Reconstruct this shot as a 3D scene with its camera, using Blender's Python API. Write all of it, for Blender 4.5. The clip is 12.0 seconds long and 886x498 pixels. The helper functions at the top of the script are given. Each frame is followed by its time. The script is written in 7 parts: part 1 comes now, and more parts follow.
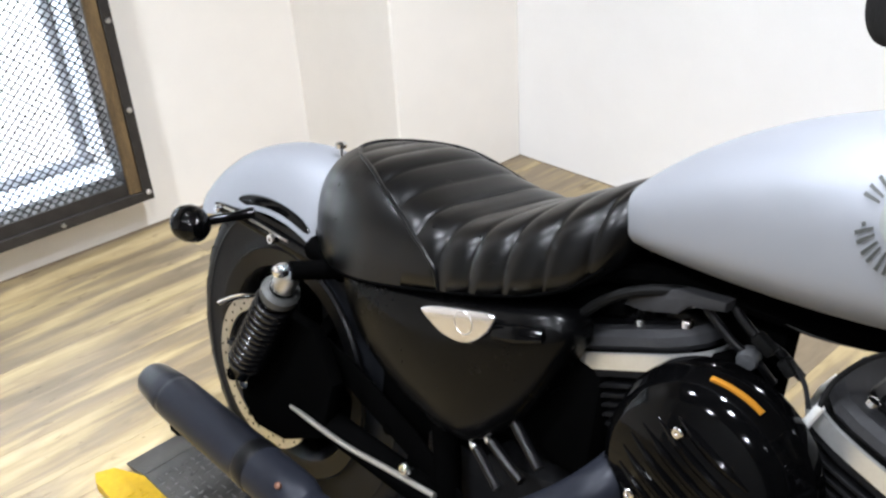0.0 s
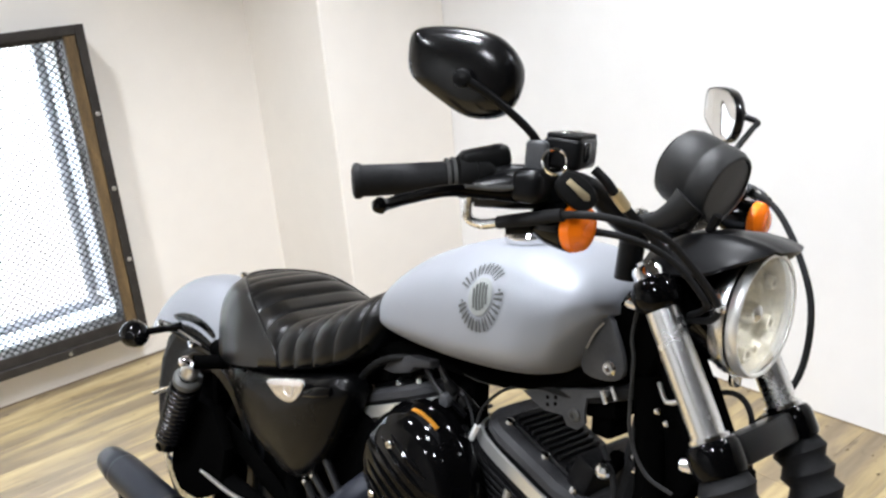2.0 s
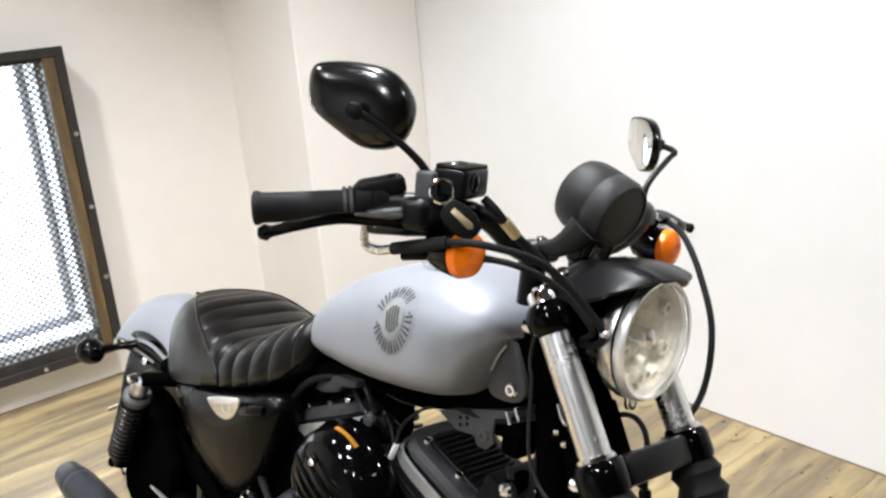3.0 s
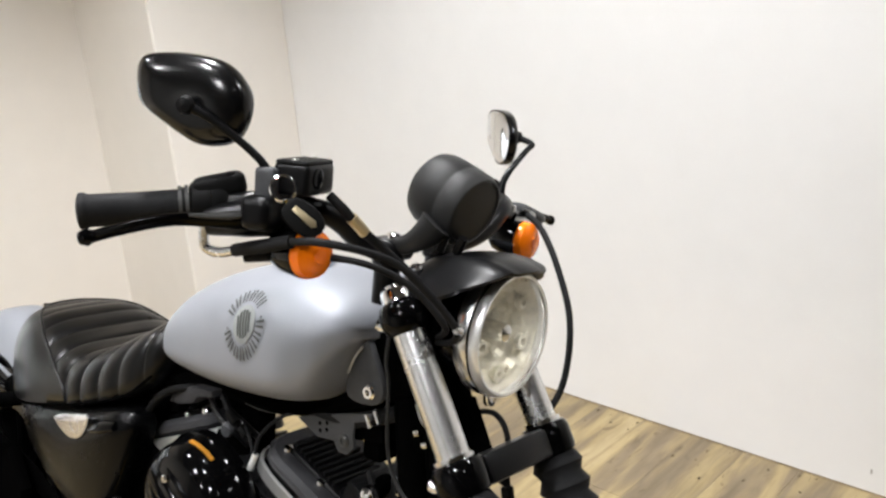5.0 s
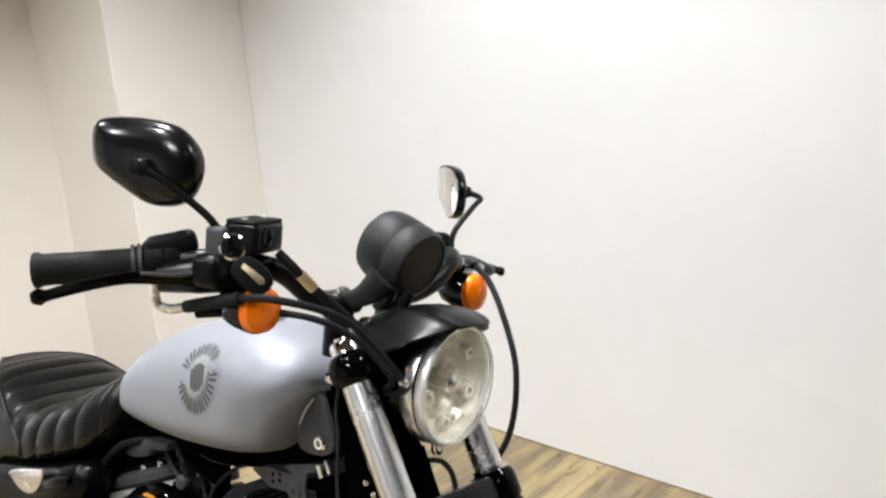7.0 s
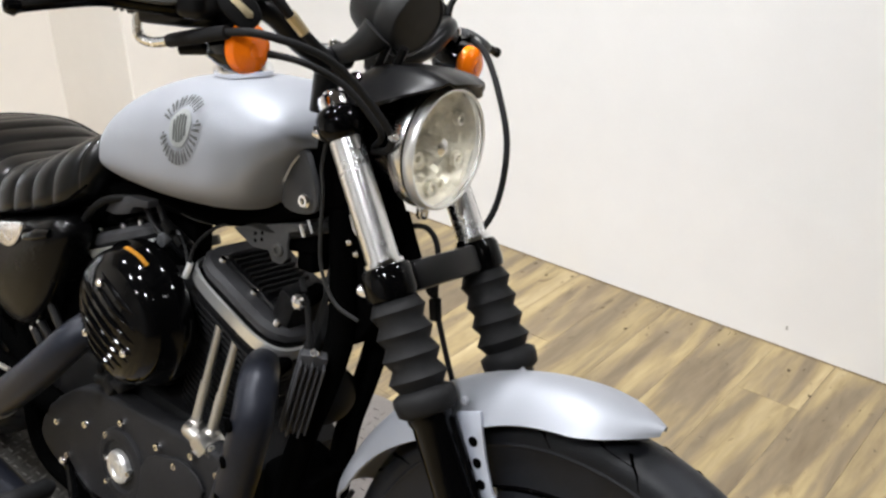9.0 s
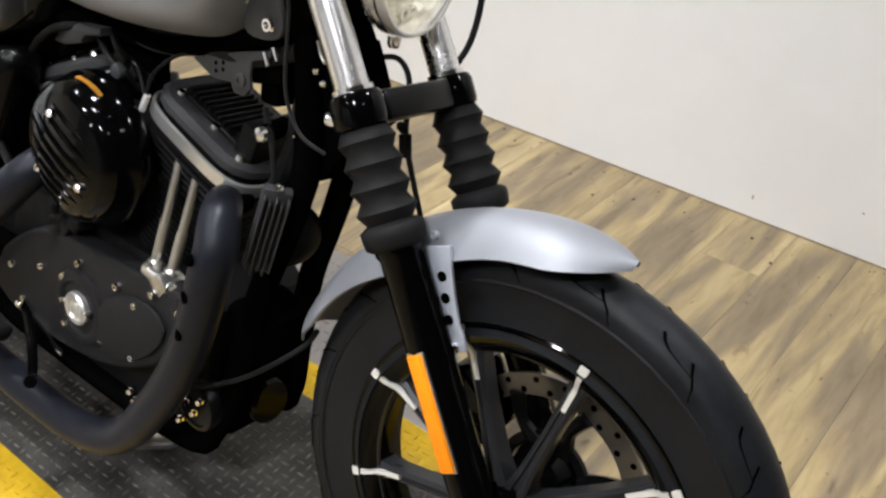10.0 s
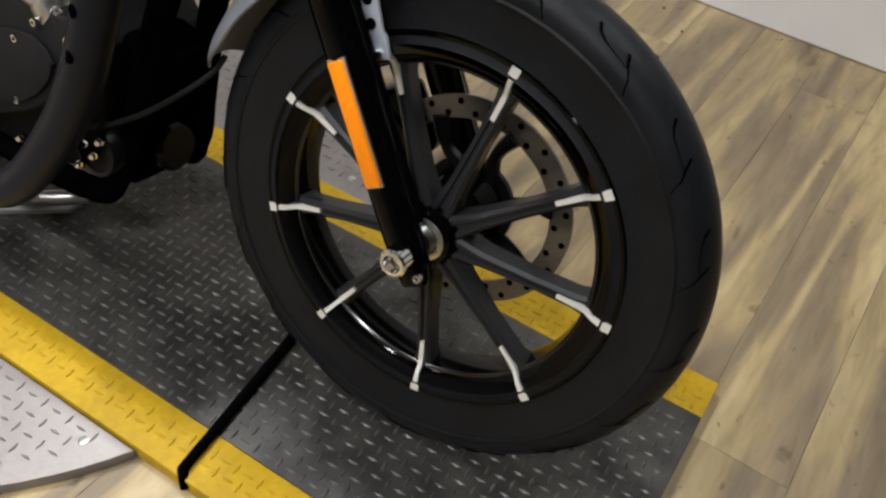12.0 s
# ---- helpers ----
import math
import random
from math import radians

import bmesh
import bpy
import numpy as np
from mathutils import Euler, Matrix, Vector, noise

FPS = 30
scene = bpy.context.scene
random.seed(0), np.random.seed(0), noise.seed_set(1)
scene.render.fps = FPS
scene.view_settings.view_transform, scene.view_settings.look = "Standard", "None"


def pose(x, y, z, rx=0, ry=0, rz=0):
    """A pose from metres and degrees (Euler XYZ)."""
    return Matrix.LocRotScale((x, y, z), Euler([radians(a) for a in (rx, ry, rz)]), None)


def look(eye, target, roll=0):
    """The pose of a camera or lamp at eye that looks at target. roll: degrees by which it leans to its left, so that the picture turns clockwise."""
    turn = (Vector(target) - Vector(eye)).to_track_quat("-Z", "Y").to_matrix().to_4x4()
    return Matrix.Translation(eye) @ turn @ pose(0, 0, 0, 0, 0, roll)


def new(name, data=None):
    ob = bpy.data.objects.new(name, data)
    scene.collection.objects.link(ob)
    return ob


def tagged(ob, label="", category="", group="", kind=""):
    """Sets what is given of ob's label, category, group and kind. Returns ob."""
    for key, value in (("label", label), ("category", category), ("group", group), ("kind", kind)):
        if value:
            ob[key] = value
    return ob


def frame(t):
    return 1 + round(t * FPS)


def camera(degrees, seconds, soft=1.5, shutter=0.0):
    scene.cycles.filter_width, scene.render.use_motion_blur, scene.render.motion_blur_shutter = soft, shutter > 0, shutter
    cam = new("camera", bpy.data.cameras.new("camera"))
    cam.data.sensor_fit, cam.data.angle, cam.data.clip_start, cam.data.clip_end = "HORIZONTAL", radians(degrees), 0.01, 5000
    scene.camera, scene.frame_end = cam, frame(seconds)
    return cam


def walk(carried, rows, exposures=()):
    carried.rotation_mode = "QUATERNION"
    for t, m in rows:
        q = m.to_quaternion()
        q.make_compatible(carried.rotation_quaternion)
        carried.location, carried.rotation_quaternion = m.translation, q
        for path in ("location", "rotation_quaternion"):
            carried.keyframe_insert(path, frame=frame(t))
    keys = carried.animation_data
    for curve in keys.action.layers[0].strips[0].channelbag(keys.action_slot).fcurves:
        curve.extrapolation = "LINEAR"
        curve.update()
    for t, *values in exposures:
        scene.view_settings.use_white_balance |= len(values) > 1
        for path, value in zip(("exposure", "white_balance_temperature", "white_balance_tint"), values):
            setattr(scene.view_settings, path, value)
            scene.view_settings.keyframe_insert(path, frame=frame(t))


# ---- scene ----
cam = camera(53.1, 12.0, 2.5)
PATH = [
    (0, (0.312, 0.325, 1.227), (1.463, 1.646, 0.262), -3.7),
    (0.2, (0.319, 0.256, 1.236), (1.459, 1.588, 0.271), -5.1),
    (0.3, (0.308, 0.206, 1.234), (1.428, 1.576, 0.301), -5.5),
    (0.5, (0.347, 0.136, 1.251), (1.382, 1.613, 0.384), -6.1),
    (0.6, (0.372, 0.096, 1.251), (1.376, 1.614, 0.421), -5.9),
    (0.7, (0.384, 0.058, 1.251), (1.373, 1.600, 0.447), -5.6),
    (0.8, (0.395, 0.025, 1.256), (1.348, 1.582, 0.438), -5.3),
    (0.9, (0.397, -0.003, 1.262), (1.324, 1.576, 0.457), -5.7),
    (1, (0.394, -0.028, 1.273), (1.311, 1.568, 0.491), -6.4),
    (1.1, (0.389, -0.051, 1.272), (1.299, 1.561, 0.515), -6.5),
    (1.2, (0.381, -0.072, 1.277), (1.312, 1.540, 0.545), -6.7),
    (1.4, (0.356, -0.117, 1.287), (1.384, 1.463, 0.617), -6.7),
    (1.5, (0.334, -0.143, 1.3), (1.395, 1.413, 0.626), -6.8),
    (1.6, (0.317, -0.166, 1.309), (1.414, 1.375, 0.658), -6.4),
    (1.7, (0.302, -0.192, 1.312), (1.433, 1.335, 0.686), -5.9),
    (1.8, (0.290, -0.219, 1.318), (1.444, 1.287, 0.685), -6.3),
    (2, (0.27, -0.268, 1.331), (1.45, 1.215, 0.69), -5.5),
    (2.1, (0.271, -0.286, 1.333), (1.436, 1.209, 0.690), -5.8),
    (2.2, (0.271, -0.300, 1.333), (1.428, 1.209, 0.712), -5.8),
    (2.3, (0.273, -0.315, 1.338), (1.429, 1.200, 0.732), -5.5),
    (2.5, (0.293, -0.343, 1.345), (1.437, 1.187, 0.751), -4.8),
    (2.6, (0.301, -0.351, 1.347), (1.450, 1.178, 0.761), -4.2),
    (2.8, (0.323, -0.370, 1.345), (1.476, 1.153, 0.753), -4.8),
    (3, (0.343, -0.375, 1.34), (1.521, 1.125, 0.74), -5.1),
    (3.2, (0.351, -0.377, 1.336), (1.542, 1.108, 0.72), -4.9),
    (5, (0.396, -0.379, 1.325), (1.756, 0.947, 0.701), -4.6),
    (5.5, (0.396, -0.398, 1.329), (1.784, 0.908, 0.724), -4.6),
    (6, (0.393, -0.413, 1.341), (1.805, 0.881, 0.762), -4.8),
    (6.5, (0.393, -0.421, 1.347), (1.823, 0.871, 0.811), -4.4),
    (6.7, (0.392, -0.425, 1.347), (1.826, 0.866, 0.82), -4.5),
    (8.3, (0.38, -0.424, 1.3), (1.757, 0.832, 0.575), -2.6),
    (8.5, (0.38, -0.423, 1.288), (1.741, 0.819, 0.51), -1.9),
    (9, (0.379, -0.415, 1.264), (1.724, 0.765, 0.369), -0.4),
    (9.5, (0.379, -0.412, 1.234), (1.697, 0.707, 0.23), 0.7),
    (10, (0.376, -0.407, 1.197), (1.675, 0.621, 0.077), 2.4),
    (10.5, (0.37, -0.406, 1.156), (1.656, 0.527, -0.059), 4.5),
    (11, (0.356, -0.406, 1.12), (1.632, 0.426, -0.175), 5.5),
    (11.5, (0.343, -0.407, 1.086), (1.596, 0.342, -0.281), 6.5),
    (12, (0.329, -0.415, 1.066), (1.578, 0.27, -0.337), 7.4),
]
walk(cam, [(t, look(eye, target, roll)) for t, eye, target, roll in PATH],
     [(0, 0.64, 6050, 10), (1, 0.70, 6000, 10), (2, 0.66, 6200, 10), (3.2, 0.63, 6400, 10), (5, 0.42, 6550, 10), (6.7, 0.44, 6500, 10),
      (8.5, 0.52, 6450, 10), (9.5, 0.46, 6450, 10), (10.5, 0.12, 6500, 10), (11, -0.04, 6550, 10), (12, -0.18, 6600, 10)])


# ---- world and lamps ----
world = bpy.data.worlds.new("room_world")
world.use_nodes = True
world.node_tree.nodes["Background"].inputs[0].default_value = (1.0, 0.93, 0.84, 1)
world.node_tree.nodes["Background"].inputs[1].default_value = 0.3
scene.world = world

LAMPS = [(0.45, -1.5, 12), (2.0, -0.9, 92), (-0.7, -0.5, 200), (0.35, 0.45, 120), (1.35, 0.9, 225), (-0.7, 1.2, 135), (0.35, 2.0, 120), (-1.75, 0.5, 260), (-1.75, 1.9, 80)]
CEILING = 2.75
for lx, ly, watts in LAMPS:
    data = bpy.data.lights.new("downlight_bulb", "SPOT")
    data.energy, data.spot_size, data.spot_blend, data.shadow_soft_size = watts * 0.92, radians(118), 0.6, 0.10
    data.color = (0.97, 0.98, 1.0)
    new("downlight_bulb", data).matrix_world = pose(lx, ly, CEILING - 0.03)

# overcast daylight slanting down into the window's opening
data = bpy.data.lights.new("window_daylight", "AREA")
data.shape, data.size, data.size_y, data.energy, data.color = "RECTANGLE", 1.3, 0.8, 55.0, (0.72, 0.86, 1.0)
new("window_daylight", data).matrix_world = pose(0.58, 3.35, 1.80, -42)

# ---- materials ----
def mat(name, base, rough=0.5, metal=0.0, vary=0.12, scale=12.0, bump=0.0, bump_scale=200.0, coat=0.0,
        stretch=(1, 1, 1), second=None, per_object=0.0, alpha=None, emit=0.0, transmission=0.0, ior=1.45, spec=0.5):
    """Colour with noise at two scales, roughness variation and fine relief."""
    m = bpy.data.materials.new(name)
    m.use_nodes = True
    nt = m.node_tree
    b = nt.nodes["Principled BSDF"]
    link = nt.links.new
    b.inputs["Metallic"].default_value = metal
    b.inputs["IOR"].default_value = ior
    b.inputs["Specular IOR Level"].default_value = spec
    b.inputs["Coat Weight"].default_value = coat
    b.inputs["Coat Roughness"].default_value = 0.06
    b.inputs["Transmission Weight"].default_value = transmission
    co = nt.nodes.new("ShaderNodeTexCoord")
    mp = nt.nodes.new("ShaderNodeMapping")
    mp.inputs["Scale"].default_value = stretch
    link(co.outputs["Object"], mp.inputs["Vector"])
    big, small = nt.nodes.new("ShaderNodeTexNoise"), nt.nodes.new("ShaderNodeTexNoise")
    for n, sc in ((big, scale), (small, scale * 9)):
        n.inputs["Scale"].default_value = sc
        n.inputs["Detail"].default_value = 5
        link(mp.outputs["Vector"], n.inputs["Vector"])
    mix = nt.nodes.new("ShaderNodeMath")
    mix.operation = "MULTIPLY_ADD"
    link(small.outputs["Fac"], mix.inputs[0])
    mix.inputs[1].default_value = 0.4
    half = nt.nodes.new("ShaderNodeMath")
    half.operation = "MULTIPLY"
    link(big.outputs["Fac"], half.inputs[0])
    half.inputs[1].default_value = 0.6
    link(half.outputs[0], mix.inputs[2])
    ramp = nt.nodes.new("ShaderNodeValToRGB")
    lo = tuple(c * (1 - vary) for c in base)
    hi = second or tuple(min(c * (1 + vary), 1) for c in base)
    ramp.color_ramp.elements[0].position, ramp.color_ramp.elements[1].position = 0.3, 0.7
    ramp.color_ramp.elements[0].color, ramp.color_ramp.elements[1].color = (*lo, 1), (*hi, 1)
    link(mix.outputs[0], ramp.inputs["Fac"])
    colour = ramp.outputs["Color"]
    if per_object:
        info, hsv, mr = nt.nodes.new("ShaderNodeObjectInfo"), nt.nodes.new("ShaderNodeHueSaturation"), nt.nodes.new("ShaderNodeMapRange")
        link(info.outputs["Random"], mr.inputs["Value"])
        mr.inputs["To Min"].default_value, mr.inputs["To Max"].default_value = 1 - per_object, 1 + per_object
        link(mr.outputs["Result"], hsv.inputs["Value"])
        link(colour, hsv.inputs["Color"])
        colour = hsv.outputs["Color"]
    link(colour, b.inputs["Base Color"])
    rr = nt.nodes.new("ShaderNodeMapRange")
    link(mix.outputs[0], rr.inputs["Value"])
    rr.inputs["From Min"].default_value, rr.inputs["From Max"].default_value = 0.25, 0.75
    rr.inputs["To Min"].default_value, rr.inputs["To Max"].default_value = rough * 0.85, min(rough * 1.15, 1)
    link(rr.outputs["Result"], b.inputs["Roughness"])
    if bump:
        bn, bp = nt.nodes.new("ShaderNodeTexNoise"), nt.nodes.new("ShaderNodeBump")
        bn.inputs["Scale"].default_value, bn.inputs["Detail"].default_value = bump_scale, 3
        link(mp.outputs["Vector"], bn.inputs["Vector"])
        link(bn.outputs["Fac"], bp.inputs["Height"])
        bp.inputs["Strength"].default_value, bp.inputs["Distance"].default_value = bump, 0.002
        link(bp.outputs["Normal"], b.inputs["Normal"])
    if emit:
        b.inputs["Emission Color"].default_value = (*base, 1)
        b.inputs["Emission Strength"].default_value = emit
    return m


SILVER = mat("silver_denim_paint", (0.245, 0.254, 0.279), 0.53, 0.45, 0.03, 3, 0.03, 900)
SILVER_GREY = mat("grey_painted_bracket", (0.42, 0.45, 0.52), 0.4, 0.4, 0.05, 8)
GLOSS = mat("gloss_black_paint", (0.0010, 0.0010, 0.0011), 0.07, 0.0, 0.2, 6, coat=0.0, spec=0.16)
SHELLB = mat("gloss_black_shell", (0.003, 0.003, 0.0033), 0.20, 0.0, 0.2, 10, 0.04, 90, spec=0.55)
COVERB = mat("gloss_black_side_cover", (0.0012, 0.0012, 0.0013), 0.26, 0.0, 0.2, 10, 0.02, 300, spec=0.14)
SATIN = mat("satin_black_paint", (0.0032, 0.0032, 0.0036), 0.32, 0.0, 0.2, 10, 0.05, 500, spec=0.2)
GAUGEGREY = mat("dark_grey_textured_plastic", (0.021, 0.021, 0.021), 0.42, 0.0, 0.15, 40, 0.25, 900, spec=0.2)
WRINKLE = mat("wrinkle_black_powder_coat", (0.0065, 0.0065, 0.0070), 0.45, 0.0, 0.25, 30, 0.5, 700, spec=0.10)
GEARBLACK = mat("wrinkle_black_gear_cover", (0.0115, 0.0115, 0.0125), 0.5, 0.0, 0.25, 30, 0.5, 700, spec=0.14)
COVERGREY = mat("wrinkle_charcoal_cover", (0.034, 0.034, 0.0365), 0.5, 0.0, 0.25, 30, 0.5, 700, spec=0.18)
WORNGREY = mat("worn_dark_grey_casting", (0.060, 0.060, 0.058), 0.45, 0.3, 0.3, 40, 0.3, 400)
BLUEBLACK = mat("satin_black_heat_shield", (0.0110, 0.0122, 0.0170), 0.38, 0.2, 0.2, 14, spec=0.18)
# Muffler tip's bluish highlight is painted in as a lighter colour.
TIP_HIGHLIGHT = mat("satin_tip_with_highlight", (0.020, 0.022, 0.028), 0.30, 0.2, 0.2, 14, spec=0.3)
BRACKET = mat("dark_grey_bracket_paint", (0.056, 0.057, 0.060), 0.45, 0.0, 0.2, 30, 0.3, 600, spec=0.2)
FRAMEB = mat("black_frame_paint", (0.0014, 0.0014, 0.0014), 0.4, 0.0, 0.2, 10, spec=0.0)
PLASTIC = mat("black_moulded_plastic", (0.006, 0.006, 0.006), 0.45, 0.0, 0.2, 40, 0.25, 900, spec=0.08)
RUBBER = mat("black_rubber", (0.0135, 0.0135, 0.0140), 0.55, 0.0, 0.25, 25, 0.2, 600, spec=0.07)
TYRE = mat("tyre_rubber", (0.0074, 0.0081, 0.0100), 0.42, 0.0, 0.35, 20, 0.25, 500, spec=0.20)
SPOKE = mat("satin_black_cast_spoke", (0.017, 0.0175, 0.0195), 0.34, 0.0, 0.2, 14, 0.1, 500, spec=0.3)
# Near-black that paints the shade inside grooves, holes and slots not cut out.
RECESS_SHADE = mat("recess_shade_black", (0.001, 0.001, 0.001), 0.9, 0.0, 0.2, 20, spec=0.0)
LEATHER = mat("black_vinyl_leather", (0.0011, 0.0011, 0.0012), 0.30, 0.0, 0.25, 30, 0.03, 420, spec=0.36)
CHROME = mat("chrome", (0.82, 0.82, 0.83), 0.07, 1.0, 0.03, 8)
SOFTCHROME = mat("polished_tube_chrome", (0.90, 0.90, 0.90), 0.26, 1.0, 0.05, 20)
RIMCHROME = mat("dulled_chrome", (0.88, 0.88, 0.87), 0.34, 0.75, 0.05, 20)
STEEL = mat("brushed_steel", (0.55, 0.54, 0.52), 0.3, 1.0, 0.12, 30, 0.15, 300)
DISCSTEEL = mat("brake_disc_steel", (0.17, 0.16, 0.145), 0.34, 0.9, 0.15, 30)
TUBESTEEL = mat("dull_steel_tube", (0.50, 0.485, 0.45), 0.36, 0.9, 0.15, 30)
ALU = mat("machined_aluminium", (0.72, 0.72, 0.71), 0.32, 0.85, 0.08, 30)
ALUW = mat("bright_machined_spoke_tip", (0.78, 0.78, 0.76), 0.4, 0.4, 0.06, 40)
ORANGE = mat("amber_lens", (1.0, 0.20, 0.004), 0.15, 0.0, 0.06, 30, coat=0.25)
REFLECT = mat("orange_reflector", (1.0, 0.27, 0.008), 0.35, 0.0, 0.10, 90, spec=0.2)
AMBERB = mat("amber_decal", (0.32, 0.135, 0.012), 0.3, 0.0, 0.15, 40)
EMBLEM = mat("dark_grey_tank_decal", (0.045, 0.048, 0.045), 0.45, 0.0, 0.15, 60)
EMBLEM_PALE = mat("pale_grey_tank_decal", (0.22, 0.23, 0.225), 0.55, 0.2, 0.08, 60)
BRASS = mat("brass_key", (0.62, 0.52, 0.33), 0.38, 0.9, 0.1, 60)
BADGE = mat("silver_badge", (0.68, 0.66, 0.66), 0.22, 0.9, 0.05, 30)
# Cream base with little metal paints in the bright floor and walls it reflects.
REFLECTOR = mat("headlight_reflector", (0.72, 0.68, 0.56), 0.40, 0.15, 0.3, 60)
LENS = mat("lamp_lens", (1.0, 1.0, 0.99), 0.02, 0.0, 0.0, 5, transmission=1.0, ior=1.22)
GLASS = mat("clear_lens", (0.97, 0.97, 0.95), 0.03, 0.0, 0.01, 5, transmission=1.0, ior=1.3)
MIRROR = mat("mirror_glass", (0.86, 0.87, 0.88), 0.03, 1.0, 0.01, 5)
# Warmer in colour than the east wall's white.
CREAM = mat("warm_cream_wall", (0.83, 0.79, 0.735), 0.75, 0.0, 0.03, 1.3, 0.08, 120)
WALL = mat("white_wall_paint", (0.84, 0.83, 0.82), 0.75, 0.0, 0.025, 1.3, 0.08, 120)
# Unseen ceiling and walls, darkened to limit bounce light and bright reflections.
CEIL = mat("darkened_unseen_ceiling", (0.10, 0.098, 0.096), 0.8, 0.0, 0.1, 1.5)
DIMWALL = mat("dimmed_unseen_wall", (0.30, 0.30, 0.295), 0.75, 0.0, 0.08, 1.3, 0.08, 120)
DARKWALL = mat("darkened_unseen_wall", (0.24, 0.22, 0.20), 0.75, 0.0, 0.08, 1.3, 0.08, 120)
WHITEMETAL = mat("white_enamel", (0.75, 0.75, 0.75), 0.4, 0.0, 0.03, 9)
DARKSTEEL = mat("dark_bronze_steel", (0.035, 0.031, 0.028), 0.5, 0.3, 0.35, 25, 0.2, 200)
WEATHERED = mat("weathered_brown_wood", (0.085, 0.055, 0.028), 0.7, 0.0, 0.5, 14, 0.5, 160, stretch=(3, 3, 0.5), second=(0.20, 0.13, 0.055))
POSTWOOD = mat("orange_brown_wood_post", (0.33, 0.17, 0.07), 0.6, 0.0, 0.25, 12, 0.2, 150, stretch=(4, 4, 0.5))
MESHSTEEL = mat("black_expanded_steel", (0.03, 0.03, 0.03), 0.5, 0.4, 0.2, 30)
SILL = mat("dusty_white_sill", (0.86, 0.86, 0.87), 0.7, 0.0, 0.12, 9, 0.2, 150)
INNER = mat("dull_grey_aluminium", (0.48, 0.48, 0.50), 0.5, 0.3, 0.2, 12)
BRIGHT = mat("overcast_daylight", (1.0, 1.0, 1.0), 0.9, 0.0, 0.0, 1, emit=0.76)
BLACKPLATE = mat("black_diamond_plate", (0.0035, 0.0035, 0.0037), 0.38, 0.2, 0.45, 2.6, 0.3, 180, second=(0.085, 0.080, 0.072))
LUGWORN = mat("worn_lug_steel", (0.12, 0.117, 0.112), 0.40, 0.5, 0.7, 9)
YELLOW = mat("yellow_edge_paint", (0.47, 0.295, 0.012), 0.5, 0.0, 0.38, 9, 0.2, 200, second=(0.53, 0.335, 0.015), spec=0.18)
GREYPLATE = mat("worn_steel_diamond_plate", (0.220, 0.200, 0.190), 0.42, 0.4, 0.15, 10, 0.2, 200)
PALEPLATE = mat("bare_pale_steel", (0.42, 0.42, 0.40), 0.45, 0.5, 0.15, 12, 0.2, 200)
GRIME = mat("edge_grime", (0.22, 0.17, 0.11), 0.8, 0.0, 0.4, 20)
DIRT = mat("dark_dirt", (0.085, 0.06, 0.034), 0.9, 0.0, 0.4, 60)
SCUFF = mat("pale_grey_scuff", (0.42, 0.40, 0.37), 0.8, 0.0, 0.2, 60)
PINK = mat("rust_orange_cap", (0.10, 0.04, 0.02), 0.6, 0.0, 0.2, 40)


